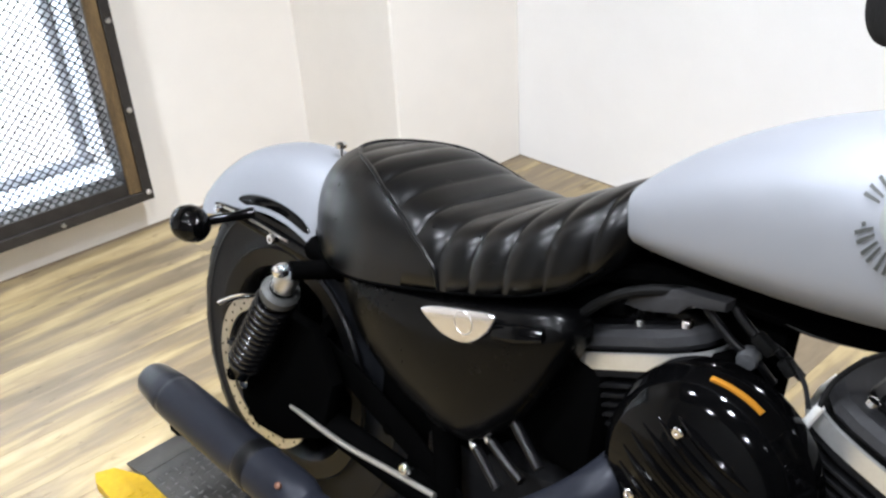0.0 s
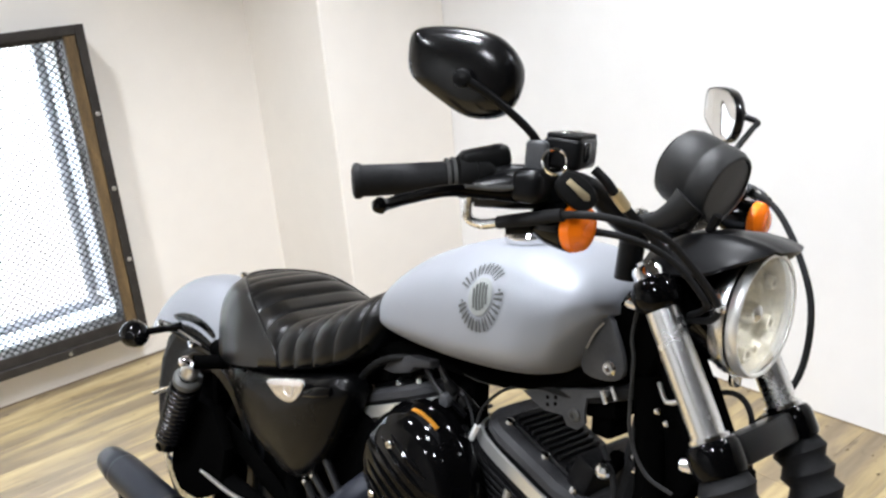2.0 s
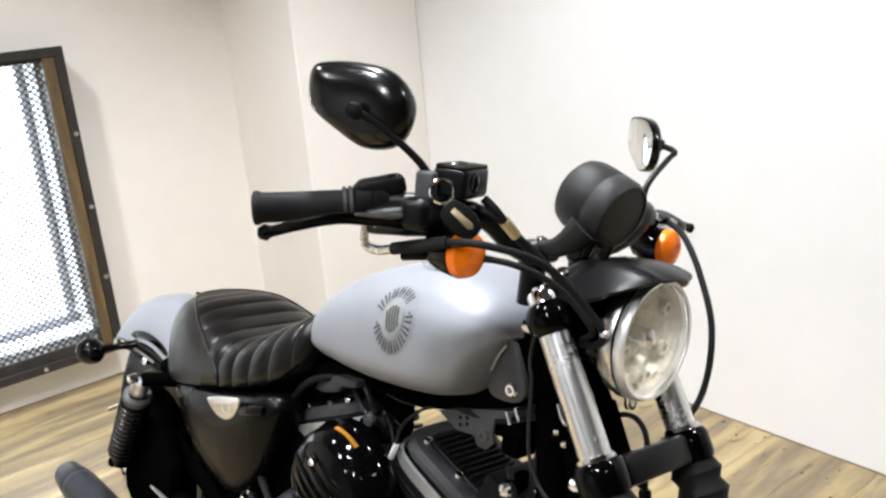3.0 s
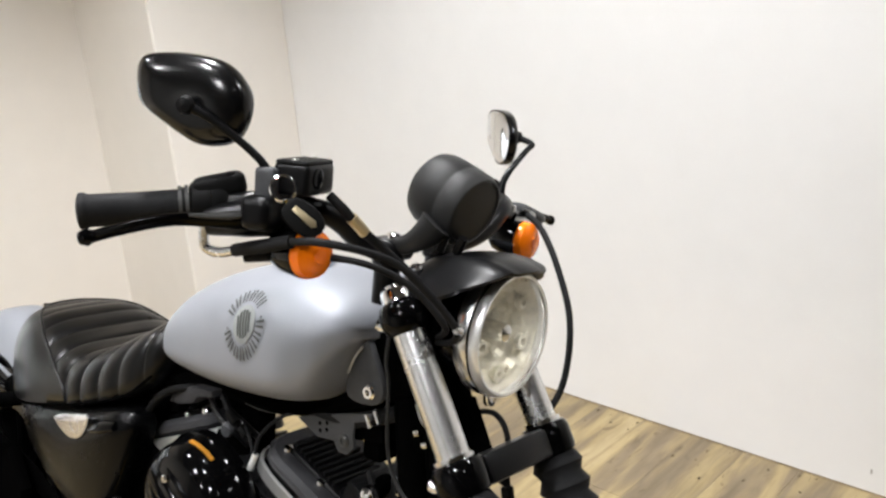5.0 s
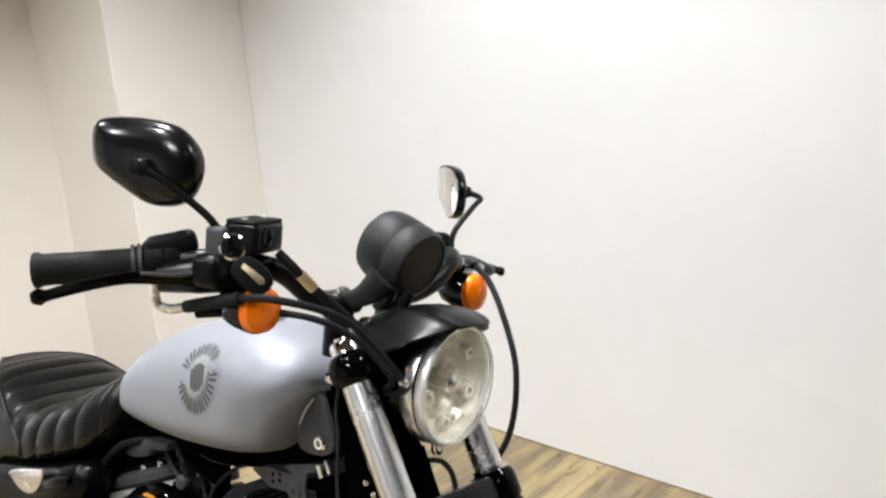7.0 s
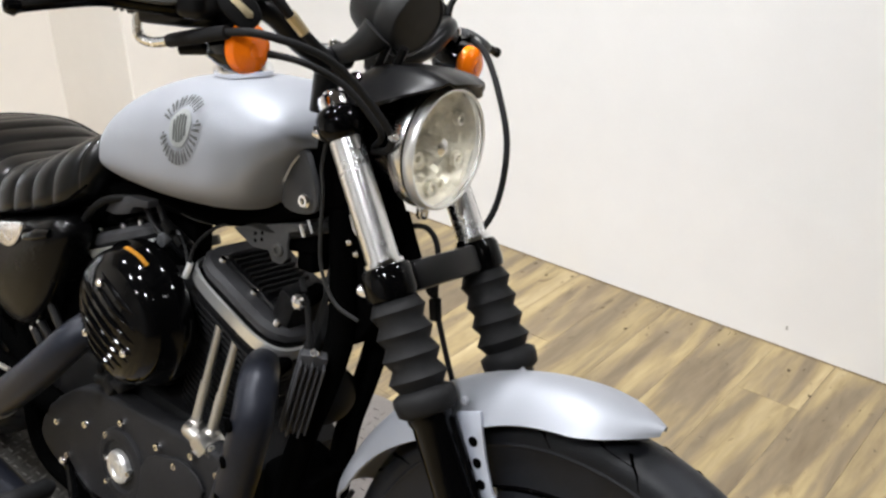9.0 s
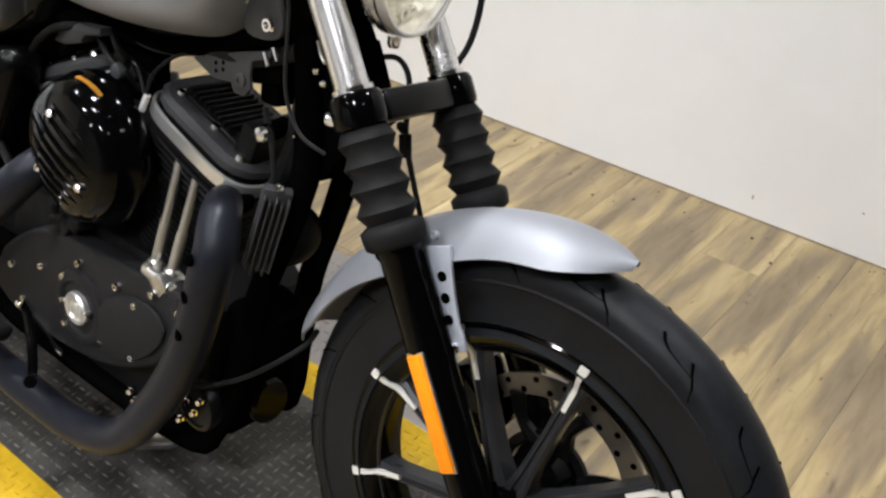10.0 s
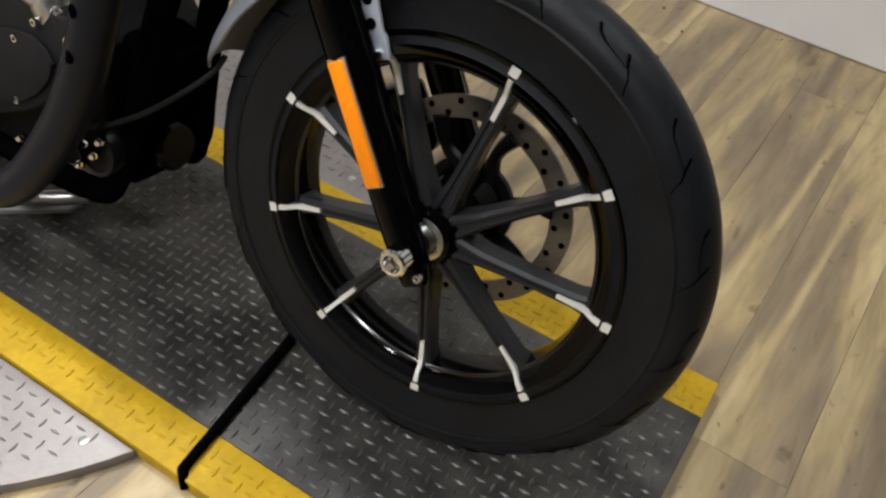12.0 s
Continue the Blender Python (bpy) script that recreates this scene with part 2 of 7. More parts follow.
def plank_material():
    """Oak laminate: long grain streaks, knots and grey-brown weathering, each board shifted by its own random."""
    m = bpy.data.materials.new("oak_laminate")
    m.use_nodes = True
    nt, link = m.node_tree, m.node_tree.links.new
    b = nt.nodes["Principled BSDF"]
    co, info = nt.nodes.new("ShaderNodeTexCoord"), nt.nodes.new("ShaderNodeObjectInfo")
    shift = nt.nodes.new("ShaderNodeVectorMath")
    shift.operation = "MULTIPLY_ADD"
    link(info.outputs["Random"], shift.inputs[0])
    shift.inputs[1].default_value = (37, 91, 13)
    link(co.outputs["Object"], shift.inputs[2])

    place, near = nt.nodes.new("ShaderNodeNewGeometry"), nt.nodes.new("ShaderNodeVectorMath")
    near.operation = "MULTIPLY_ADD"
    link(info.outputs["Random"], near.inputs[0])
    near.inputs[1].default_value = (1.9, 0.7, 0.0)
    link(place.outputs["Position"], near.inputs[2])

    def streaks(scale, detail, distortion, where=shift):
        mp, n = nt.nodes.new("ShaderNodeMapping"), nt.nodes.new("ShaderNodeTexNoise")
        mp.inputs["Scale"].default_value = scale
        link(where.outputs[0], mp.inputs["Vector"])
        link(mp.outputs["Vector"], n.inputs["Vector"])
        n.inputs["Scale"].default_value, n.inputs["Detail"].default_value, n.inputs["Distortion"].default_value = 1, detail, distortion
        return n.outputs["Fac"]

    broad, fine, knots, specks = streaks((1.6, 13.0, 1), 8, 0.6, near), streaks((9, 50, 1), 7, 0.8), streaks((8, 17, 1), 4, 1.4), streaks((34, 70, 1), 3, 0.6)
    r1 = nt.nodes.new("ShaderNodeValToRGB")
    e = r1.color_ramp.elements
    e[0].position, e[1].position = 0.24, 0.76
    e[0].color, e[1].color = (0.145, 0.106, 0.060, 1), (0.47, 0.375, 0.215, 1)
    for place, colour in ((0.43, (0.205, 0.158, 0.098, 1)), (0.50, (0.268, 0.204, 0.110, 1)), (0.57, (0.36, 0.276, 0.138, 1))):
        r1.color_ramp.elements.new(place).color = colour
    link(broad, r1.inputs["Fac"])
    r2 = nt.nodes.new("ShaderNodeValToRGB")
    r2.color_ramp.elements[0].position, r2.color_ramp.elements[1].position = 0.3, 0.62
    r2.color_ramp.elements[0].color, r2.color_ramp.elements[1].color = (0.74, 0.72, 0.70, 1), (1, 1, 1, 1)
    link(fine, r2.inputs["Fac"])
    r3 = nt.nodes.new("ShaderNodeValToRGB")
    r3.color_ramp.elements[0].position, r3.color_ramp.elements[1].position = 0.27, 0.36
    r3.color_ramp.elements[0].color, r3.color_ramp.elements[1].color = (0.5, 0.45, 0.4, 1), (1, 1, 1, 1)
    link(knots, r3.inputs["Fac"])
    r4 = nt.nodes.new("ShaderNodeValToRGB")
    r4.color_ramp.elements[0].position, r4.color_ramp.elements[1].position = 0.255, 0.30
    r4.color_ramp.elements[0].color, r4.color_ramp.elements[1].color = (0.38, 0.34, 0.30, 1), (1, 1, 1, 1)
    link(specks, r4.inputs["Fac"])
    out = r1.outputs["Color"]
    for other in (r2, r3, r4):
        mx = nt.nodes.new("ShaderNodeMix")
        mx.data_type, mx.blend_type = "RGBA", "MULTIPLY"
        mx.inputs["Factor"].default_value = 0.9
        link(out, mx.inputs["A"])
        link(other.outputs["Color"], mx.inputs["B"])
        out = mx.outputs["Result"]
    hsv, mr = nt.nodes.new("ShaderNodeHueSaturation"), nt.nodes.new("ShaderNodeMapRange")
    link(info.outputs["Random"], mr.inputs["Value"])
    mr.inputs["To Min"].default_value, mr.inputs["To Max"].default_value = 0.88, 1.10
    link(mr.outputs["Result"], hsv.inputs["Value"])
    link(out, hsv.inputs["Color"])
    link(hsv.outputs["Color"], b.inputs["Base Color"])
    b.inputs["Roughness"].default_value = 0.38
    bp = nt.nodes.new("ShaderNodeBump")
    bp.inputs["Strength"].default_value, bp.inputs["Distance"].default_value = 0.15, 0.001
    link(fine, bp.inputs["Height"])
    link(bp.outputs["Normal"], b.inputs["Normal"])
    return m


PLANK = plank_material()


# ---- mesh tools ----
V = Vector


class Geo:
    """Vertices, faces and each face's material number."""

    def __init__(self):
        self.v, self.f, self.m = [], [], []

    def add(self, verts, faces, mat_index=0, matrix=None):
        n = len(self.v)
        self.v += [tuple(matrix @ V(p)) if matrix else tuple(p) for p in verts]
        self.f += [tuple(n + i for i in f) for f in faces]
        self.m += [mat_index] * len(faces)
        return self

    def take(self, other, mat_index=None, matrix=None):
        n = len(self.v)
        self.v += [tuple(matrix @ V(p)) if matrix else p for p in other.v]
        self.f += [tuple(n + i for i in f) for f in other.f]
        self.m += other.m if mat_index is None else [mat_index] * len(other.f)
        return self


def mesh_of(name, geo, mats, sharp=0.6):
    me = bpy.data.meshes.new(name)
    bm = bmesh.new()
    vs = [bm.verts.new(p) for p in geo.v]
    for f, m in zip(geo.f, geo.m):
        if len(set(f)) > 2:
            try:
                face = bm.faces.new([vs[i] for i in f])
            except ValueError:
                continue
            face.material_index, face.smooth = m, True
    bmesh.ops.recalc_face_normals(bm, faces=bm.faces)
    for e in bm.edges:
        if len(e.link_faces) == 2 and e.calc_face_angle(0) > sharp:
            e.smooth = False
    bm.to_mesh(me)
    bm.free()
    for m in mats if isinstance(mats, (list, tuple)) else [mats]:
        me.materials.append(m)
    return me


def part(name, geo, mats, parent=None, label="", sharp=0.6):
    ob = new(name, mesh_of(name, geo, mats, sharp))
    ob.parent = parent
    return tagged(ob, label)


def thing(name, geo, mats, label, category, kind="", group="", sharp=0.6):
    return tagged(part(name, geo, mats, None, "", sharp), label, category, group, kind)


def frame_of(origin, axis, side=(0, 0, 1)):
    """A frame whose z runs along axis."""
    z = V(axis).normalized()
    s = V(side)
    if abs(z.dot(s.normalized())) > 0.97:
        s = V((1, 0, 0))
    x = (s - z * s.dot(z)).normalized()
    y = z.cross(x)
    m = Matrix((x, y, z)).transposed().to_4x4()
    m.translation = V(origin)
    return m


def lathe(profile, origin=(0, 0, 0), axis=(0, 0, 1), seg=28, mat_index=0, squash=1.0):
    """Turns (radius, height) rows about an axis."""
    verts, faces = [], []
    for r, h in profile:
        for k in range(seg):
            a = 2 * math.pi * k / seg
            verts.append((r * math.cos(a), r * math.sin(a) * squash, h))
    for i in range(len(profile) - 1):
        for k in range(seg):
            k2 = (k + 1) % seg
            faces.append((i * seg + k, i * seg + k2, (i + 1) * seg + k2, (i + 1) * seg + k))
    if profile[0][0] > 1e-6:
        faces.append(tuple(reversed(range(seg))))
    if profile[-1][0] > 1e-6:
        faces.append(tuple(range((len(profile) - 1) * seg, len(profile) * seg)))
    return Geo().add(verts, faces, mat_index, frame_of(origin, axis))


def ring_lathe(profile, origin, axis, seg=48, mat_index=0):
    """Turns a closed (radius, height) outline about an axis."""
    verts, faces, n = [], [], len(profile)
    for r, h in profile:
        for k in range(seg):
            a = 2 * math.pi * k / seg
            verts.append((r * math.cos(a), r * math.sin(a), h))
    for i in range(n):
        j = (i + 1) % n
        for k in range(seg):
            k2 = (k + 1) % seg
            faces.append((i * seg + k, i * seg + k2, j * seg + k2, j * seg + k))
    return Geo().add(verts, faces, mat_index, frame_of(origin, axis))


def smooth_line(pts, n=6):
    pts = [V(p) for p in pts]
    if len(pts) < 3 or n == 1:
        return pts
    out = []
    for i in range(len(pts) - 1):
        a, b, c, d = pts[max(i - 1, 0)], pts[i], pts[i + 1], pts[min(i + 2, len(pts) - 1)]
        for k in range(n):
            t = k / n
            out.append(0.5 * (2 * b + (c - a) * t + (2 * a - 5 * b + 4 * c - d) * t * t + (3 * b - a - 3 * c + d) * t ** 3))
    return out + [pts[-1]]


def tube(pts, radius, seg=12, n=6, mat_index=0, flat=1.0):
    """A swept round bar; radius a number or a list along the way."""
    line = smooth_line(pts, n)
    radii = [radius] * len(line) if isinstance(radius, (int, float)) else \
        [float(np.interp(i / (len(line) - 1), np.linspace(0, 1, len(radius)), radius)) for i in range(len(line))]
    verts, faces, side = [], [], None
    for i, p in enumerate(line):
        d = (line[min(i + 1, len(line) - 1)] - line[max(i - 1, 0)]).normalized()
        if side is None:
            side = d.orthogonal().normalized()
        side = (side - d * side.dot(d)).normalized()
        up = d.cross(side)
        for k in range(seg):
            a = 2 * math.pi * k / seg
            verts.append(p + radii[i] * (side * math.cos(a) + up * math.sin(a) * flat))
    for i in range(len(line) - 1):
        for k in range(seg):
            k2 = (k + 1) % seg
            faces.append((i * seg + k, i * seg + k2, (i + 1) * seg + k2, (i + 1) * seg + k))
    faces += [tuple(reversed(range(seg))), tuple(range((len(line) - 1) * seg, len(line) * seg))]
    return Geo().add(verts, faces, mat_index)


def from_bm(bm, mat_index=0, matrix=None):
    bm.verts.index_update()
    g = Geo().add([v.co.copy() for v in bm.verts], [[v.index for v in f.verts] for f in bm.faces], mat_index, matrix)
    bm.free()
    return g


def box(size, centre=(0, 0, 0), turn=None, bevel=0.003, steps=2, mat_index=0):
    bm = bmesh.new()
    bmesh.ops.create_cube(bm, size=1.0, matrix=Matrix.Diagonal((*size, 1)))
    if bevel:
        bmesh.ops.bevel(bm, geom=bm.edges[:], offset=min(bevel, min(size) * 0.45), segments=steps, affect="EDGES", profile=0.5)
    m = Matrix.Translation(centre) @ (turn.to_4x4() if turn else Matrix())
    return from_bm(bm, mat_index, m)


def prism(outline, depth, matrix=None, bevel=0.003, steps=2, mat_index=0, n=1):
    """An outline in x, y pushed along z from 0 to depth, with rounded edges."""
    pts = outline
    if n > 1:
        loop = [V((*p, 0)) for p in outline]
        k = len(loop)
        pts = []
        for i in range(k):
            a, b, c, d = loop[i - 1], loop[i], loop[(i + 1) % k], loop[(i + 2) % k]
            for s in range(n):
                t = s / n
                q = 0.5 * (2 * b + (c - a) * t + (2 * a - 5 * b + 4 * c - d) * t * t + (3 * b - a - 3 * c + d) * t ** 3)
                pts.append((q.x, q.y))
    bm = bmesh.new()
    f = bm.faces.new([bm.verts.new((x, y, 0)) for x, y in pts])
    top = bmesh.ops.extrude_face_region(bm, geom=[f])
    bmesh.ops.translate(bm, verts=[v for v in top["geom"] if isinstance(v, bmesh.types.BMVert)], vec=(0, 0, depth))
    bmesh.ops.recalc_face_normals(bm, faces=bm.faces)
    if bevel:
        rims = [e for e in bm.edges if abs(e.verts[0].co.z - e.verts[1].co.z) < 1e-6]
        bmesh.ops.bevel(bm, geom=rims, offset=bevel, segments=steps, affect="EDGES", profile=0.5, clamp_overlap=True)
    return from_bm(bm, mat_index, matrix)


def loft(rings, closed=True, caps=True, mat_index=0):
    n = len(rings[0])
    verts = [p for ring in rings for p in ring]
    faces = []
    for i in range(len(rings) - 1):
        for k in range(n if closed else n - 1):
            k2 = (k + 1) % n
            faces.append((i * n + k, i * n + k2, (i + 1) * n + k2, (i + 1) * n + k))
    if caps and closed:
        faces += [tuple(reversed(range(n))), tuple(range((len(rings) - 1) * n, len(rings) * n))]
    return Geo().add(verts, faces, mat_index)


def shell(rings, thick, mat_index=0):
    """An open sheet of rings given its thickness."""
    n, k = len(rings[0]), len(rings)
    P = np.array([[tuple(p) for p in r] for r in rings])
    du, dv = np.gradient(P, axis=0), np.gradient(P, axis=1)
    nor = np.cross(du, dv)
    nor /= np.linalg.norm(nor, axis=2, keepdims=True) + 1e-12
    Q = P - nor * thick
    verts = [tuple(p) for p in P.reshape(-1, 3)] + [tuple(p) for p in Q.reshape(-1, 3)]
    o, faces = n * k, []
    for i in range(k - 1):
        for j in range(n - 1):
            a, b, c, d = i * n + j, i * n + j + 1, (i + 1) * n + j + 1, (i + 1) * n + j
            faces += [(a, b, c, d), (o + d, o + c, o + b, o + a)]
    for i in range(k - 1):
        for j in (0, n - 1):
            a, d = i * n + j, (i + 1) * n + j
            faces.append((a, d, o + d, o + a))
    for j in range(n - 1):
        for i in (0, k - 1):
            a, b = i * n + j, i * n + j + 1
            faces.append((a, b, o + b, o + a))
    return Geo().add(verts, faces, mat_index)


def bolt(origin, axis, r=0.006, h=0.006, mat_index=0):
    return lathe([(r, -0.004), (r, h * 0.6), (r * 0.75, h), (r * 0.45, h), (r * 0.4, h * 0.5), (0, h * 0.5)], origin, axis, 12, mat_index)


# ---- room ----
EAST, NORTH, PIER_Y, PIER_X, SOUTH, WEST = 2.42, 2.806, 2.30, 1.888, -5.2, -2.4
WIN_L, WIN_R, WIN_B, WIN_T = -0.02, 1.20, 0.172, 1.158


def structure(name, geo, mats, label, category):
    return thing(name, geo, mats, label, category, "structure")


def slab(x0, x1, y0, y1, z0, z1, mat_index=0, bevel=0.0):
    return box((x1 - x0, y1 - y0, z1 - z0), ((x0 + x1) / 2, (y0 + y1) / 2, (z0 + z1) / 2), None, bevel, 1, mat_index)


def build_room():
    structure("wall_east", slab(EAST, EAST + 0.12, SOUTH, PIER_Y + 0.6, -0.02, CEILING), WALL, "smooth white painted wall, scuffed near the floor", "wall")
    structure("wall_pier", slab(PIER_X, EAST, PIER_Y, NORTH + 0.14, -0.02, CEILING, 0, 0.004), CREAM, "cream-coloured wall pier in the corner", "wall")
    g = Geo()
    g.take(slab(WEST, WIN_L, NORTH, NORTH + 0.14, -0.02, CEILING)).take(slab(WIN_R, PIER_X, NORTH, NORTH + 0.14, -0.02, CEILING))
    g.take(slab(WIN_L, WIN_R, NORTH, NORTH + 0.14, -0.02, WIN_B)).take(slab(WIN_L, WIN_R, NORTH, NORTH + 0.14, WIN_T, CEILING))
    structure("wall_north", g, CREAM, "cream-coloured wall with a low screened window", "wall")
    # Added out of view to close the room; dim so little light returns.
    structure("wall_south", slab(WEST, EAST, SOUTH - 0.12, SOUTH, -0.02, CEILING), DARKWALL, "unseen beige wall, darkened to keep reflections dim", "wall")
    # West side is split so its southern length reflects darker.
    structure("wall_west", slab(WEST - 0.12, WEST, -0.7, NORTH + 0.14, -0.02, CEILING), DIMWALL, "unseen mid-grey wall, dimmed to cut bounce light", "wall")
    structure("wall_southwest", slab(WEST - 0.12, WEST, SOUTH, -0.704, -0.02, CEILING), DARKWALL, "unseen beige wall, darkened to keep reflections dim", "wall")
    structure("ceiling", slab(WEST, EAST, SOUTH, NORTH, CEILING, CEILING + 0.1), CEIL, "unseen ceiling with recessed downlights, darkened to cut bounce light", "ceiling")
    g = Geo().take(slab(EAST - 0.004, EAST - 0.0005, SOUTH, PIER_Y, 0, 0.003)).take(slab(PIER_X, EAST, PIER_Y - 0.004, PIER_Y - 0.0005, 0, 0.003))
    g.take(slab(WEST, PIER_X, NORTH - 0.004, NORTH - 0.0005, 0, 0.005))
    structure("trim", g, GRIME, "thin grimy joint where wall meets floor", "trim")


def build_window():
    y0, y1 = NORTH - 0.088, NORTH - 0.002
    win = new("window_1")
    win.location = (0, 0, 0)
    tagged(win, "low window behind black expanded-metal screen, bright daylight outside", "window", "", "structure")
    fr = Geo()
    for x0, x1, z0, z1 in ((WIN_R - 0.004, 1.262, 0.131, 1.203), (-0.085, WIN_L + 0.004, 0.131, 1.203),
                           (WIN_L + 0.004, WIN_R - 0.004, 0.131, 0.195), (WIN_L + 0.004, WIN_R - 0.004, 1.165, 1.203)):
        fr.take(slab(x0, x1, y0 + 0.012, y1, z0, z1, 0, 0.002))
    frame_ob = part("window_frame", fr, DARKSTEEL, win, "dark steel box frame")
    an = Geo()
    for x0, x1, z0, z1 in ((1.236, 1.266, 0.127, 1.207), (-0.089, -0.059, 0.127, 1.207), (-0.059, 1.236, 0.127, 0.157), (-0.059, 1.236, 1.177, 1.207)):
        an.take(slab(x0, x1, y0, y0 + 0.011, z0, z1, 0, 0.001))
    part("angle_iron_border", an, DARKSTEEL, win, "dark bronze angle iron with bolts")
    part("wood_strip", slab(1.197, 1.235, y0 + 0.002, y0 + 0.0115, 0.158, 1.176, 0, 0.003), WEATHERED, win, "weathered brown wood batten")
    for k in range(4):
        for x in (1.252, -0.075):
            part("bolt", bolt((x, y0, 0.15 + 0.255 * k + 0.003), (0, -1, 0), 0.008, 0.006), STEEL, frame_ob)
    for k in range(5):
        for z in (0.141, 1.193):
            part("bolt", bolt((1.252 - 0.264 * (k + 1) + 0.002, y0, z), (0, -1, 0), 0.007, 0.005), STEEL, frame_ob)
    # expanded metal: rows of zigzag strands
    g, dx, dz, yy = Geo(), 0.0125, 0.0115, y0 + 0.016
    cols, rows = int((WIN_R - WIN_L) / dx), int((1.165 - 0.195) / dz)
    verts, faces = [], []
    for r in range(rows + 1):
        base = len(verts)
        for c in range(cols + 1):
            z = 0.195 + r * dz + ((c + r) % 2 - 0.5) * dz * 0.86
            x = WIN_L + c * dx
            verts += [(x, yy, z - 0.0024), (x, yy, z + 0.0024), (x, yy + 0.0026, z + 0.0019), (x, yy + 0.0026, z - 0.0027)]
        for c in range(cols):
            a, b = base + 4 * c, base + 4 * c + 4
            faces += [(a, a + 1, b + 1, b), (a + 1, a + 2, b + 2, b + 1), (a + 2, a + 3, b + 3, b + 2), (a + 3, a, b, b + 3)]
    me = bpy.data.meshes.new("metal_screen")
    me.from_pydata(verts, [], faces)
    me.materials.append(MESHSTEEL)
    ob = new("metal_screen", me)
    ob.parent = win
    tagged(ob, "black diamond expanded-metal mesh", kind="stuff")
    part("window_sill", slab(WIN_L, WIN_R, NORTH + 0.002, 3.02, WIN_B + 0.002, WIN_B + 0.03, 0, 0.002), SILL, win, "dusty white sill")
    gi = Geo().take(slab(WIN_L, WIN_R, 2.945, 2.985, WIN_B + 0.032, WIN_B + 0.060, 0, 0.003)).take(slab(1.160, 1.185, 2.945, 2.985, WIN_B + 0.062, WIN_T, 0, 0.003))
    part("inner_frame", gi, INNER, win, "grey inner window frame")
    part("post", slab(0.70, 0.765, 2.94, 2.99, WIN_B + 0.062, WIN_T, 0, 0.003), POSTWOOD, win, "orange-brown wooden mullion")
    g = Geo().take(slab(WIN_R - 0.012, WIN_R - 0.002, NORTH + 0.002, 3.0, WIN_B + 0.087, WIN_T))
    part("reveal", g, SILL, win)
    pane = part("pane", slab(WIN_L, 1.158, 2.962, 2.966, WIN_B + 0.062, WIN_T - 0.001), GLASS, win, "clear glass")
    pane.visible_shadow = False
    back = Geo().add([(-1.5, 3.6, -0.6), (3.2, 3.6, -0.6), (3.2, 3.6, 2.6), (-1.5, 3.6, 2.6)], [(0, 1, 2, 3)])
    structure("backdrop", back, BRIGHT, "blown-out overcast daylight beyond the window", "backdrop")


def build_downlights():
    for n, (lx, ly, _) in enumerate(LAMPS):
        d = new("downlight")
        d.matrix_world = pose(lx, ly, CEILING)
        tagged(d, "round recessed white ceiling downlight", "ceiling light", "ceiling downlights")
        part("trim_ring", ring_lathe([(0.075, -0.012), (0.095, -0.008), (0.095, -0.001), (0.075, -0.001)], (0, 0, 0), (0, 0, 1), 32), WHITEMETAL, d)


def lug(cx, cy, ang, z, L=0.0098, w=0.0027, h=0.0020):
    c, s = math.cos(ang), math.sin(ang)
    loc = [(-L, 0, 0), (0, -w, 0), (L, 0, 0), (0, w, 0), (-L * 0.45, 0, h), (L * 0.45, 0, h)]
    verts = [(cx + x * c - y * s, cy + x * s + y * c, z + k) for x, y, k in loc]
    return verts, [(0, 1, 4), (1, 5, 4), (1, 2, 5), (2, 3, 5), (3, 4, 5), (3, 0, 4)]


def tread(name, inside, x0, x1, y0, y1, z, mats, which, parent, pitch=0.0192):
    """Raised tread-plate lugs, turned alternately along and across."""
    verts, faces, idx = [], [], []
    for i in range(int((x1 - x0) / pitch) + 1):
        for j in range(int((y1 - y0) / pitch) + 1):
            x, y = x0 + i * pitch, y0 + j * pitch
            if not inside(x, y):
                continue
            v, f = lug(x, y, math.pi / 2 * ((i + j) % 2) + 0.06, z)
            n = len(verts)
            verts += v
            faces += [tuple(n + k for k in t) for t in f]
            idx += [which(x, y)] * len(f)
    me = bpy.data.meshes.new(name)
    me.from_pydata(verts, [], faces)
    for m in mats:
        me.materials.append(m)
    me.polygons.foreach_set("material_index", idx)
    ob = new(name, me)
    ob.parent = parent
    return tagged(ob, "raised diamond tread pattern", kind="stuff")


PLATE_TOP, DISC_TOP = 0.026, 0.020


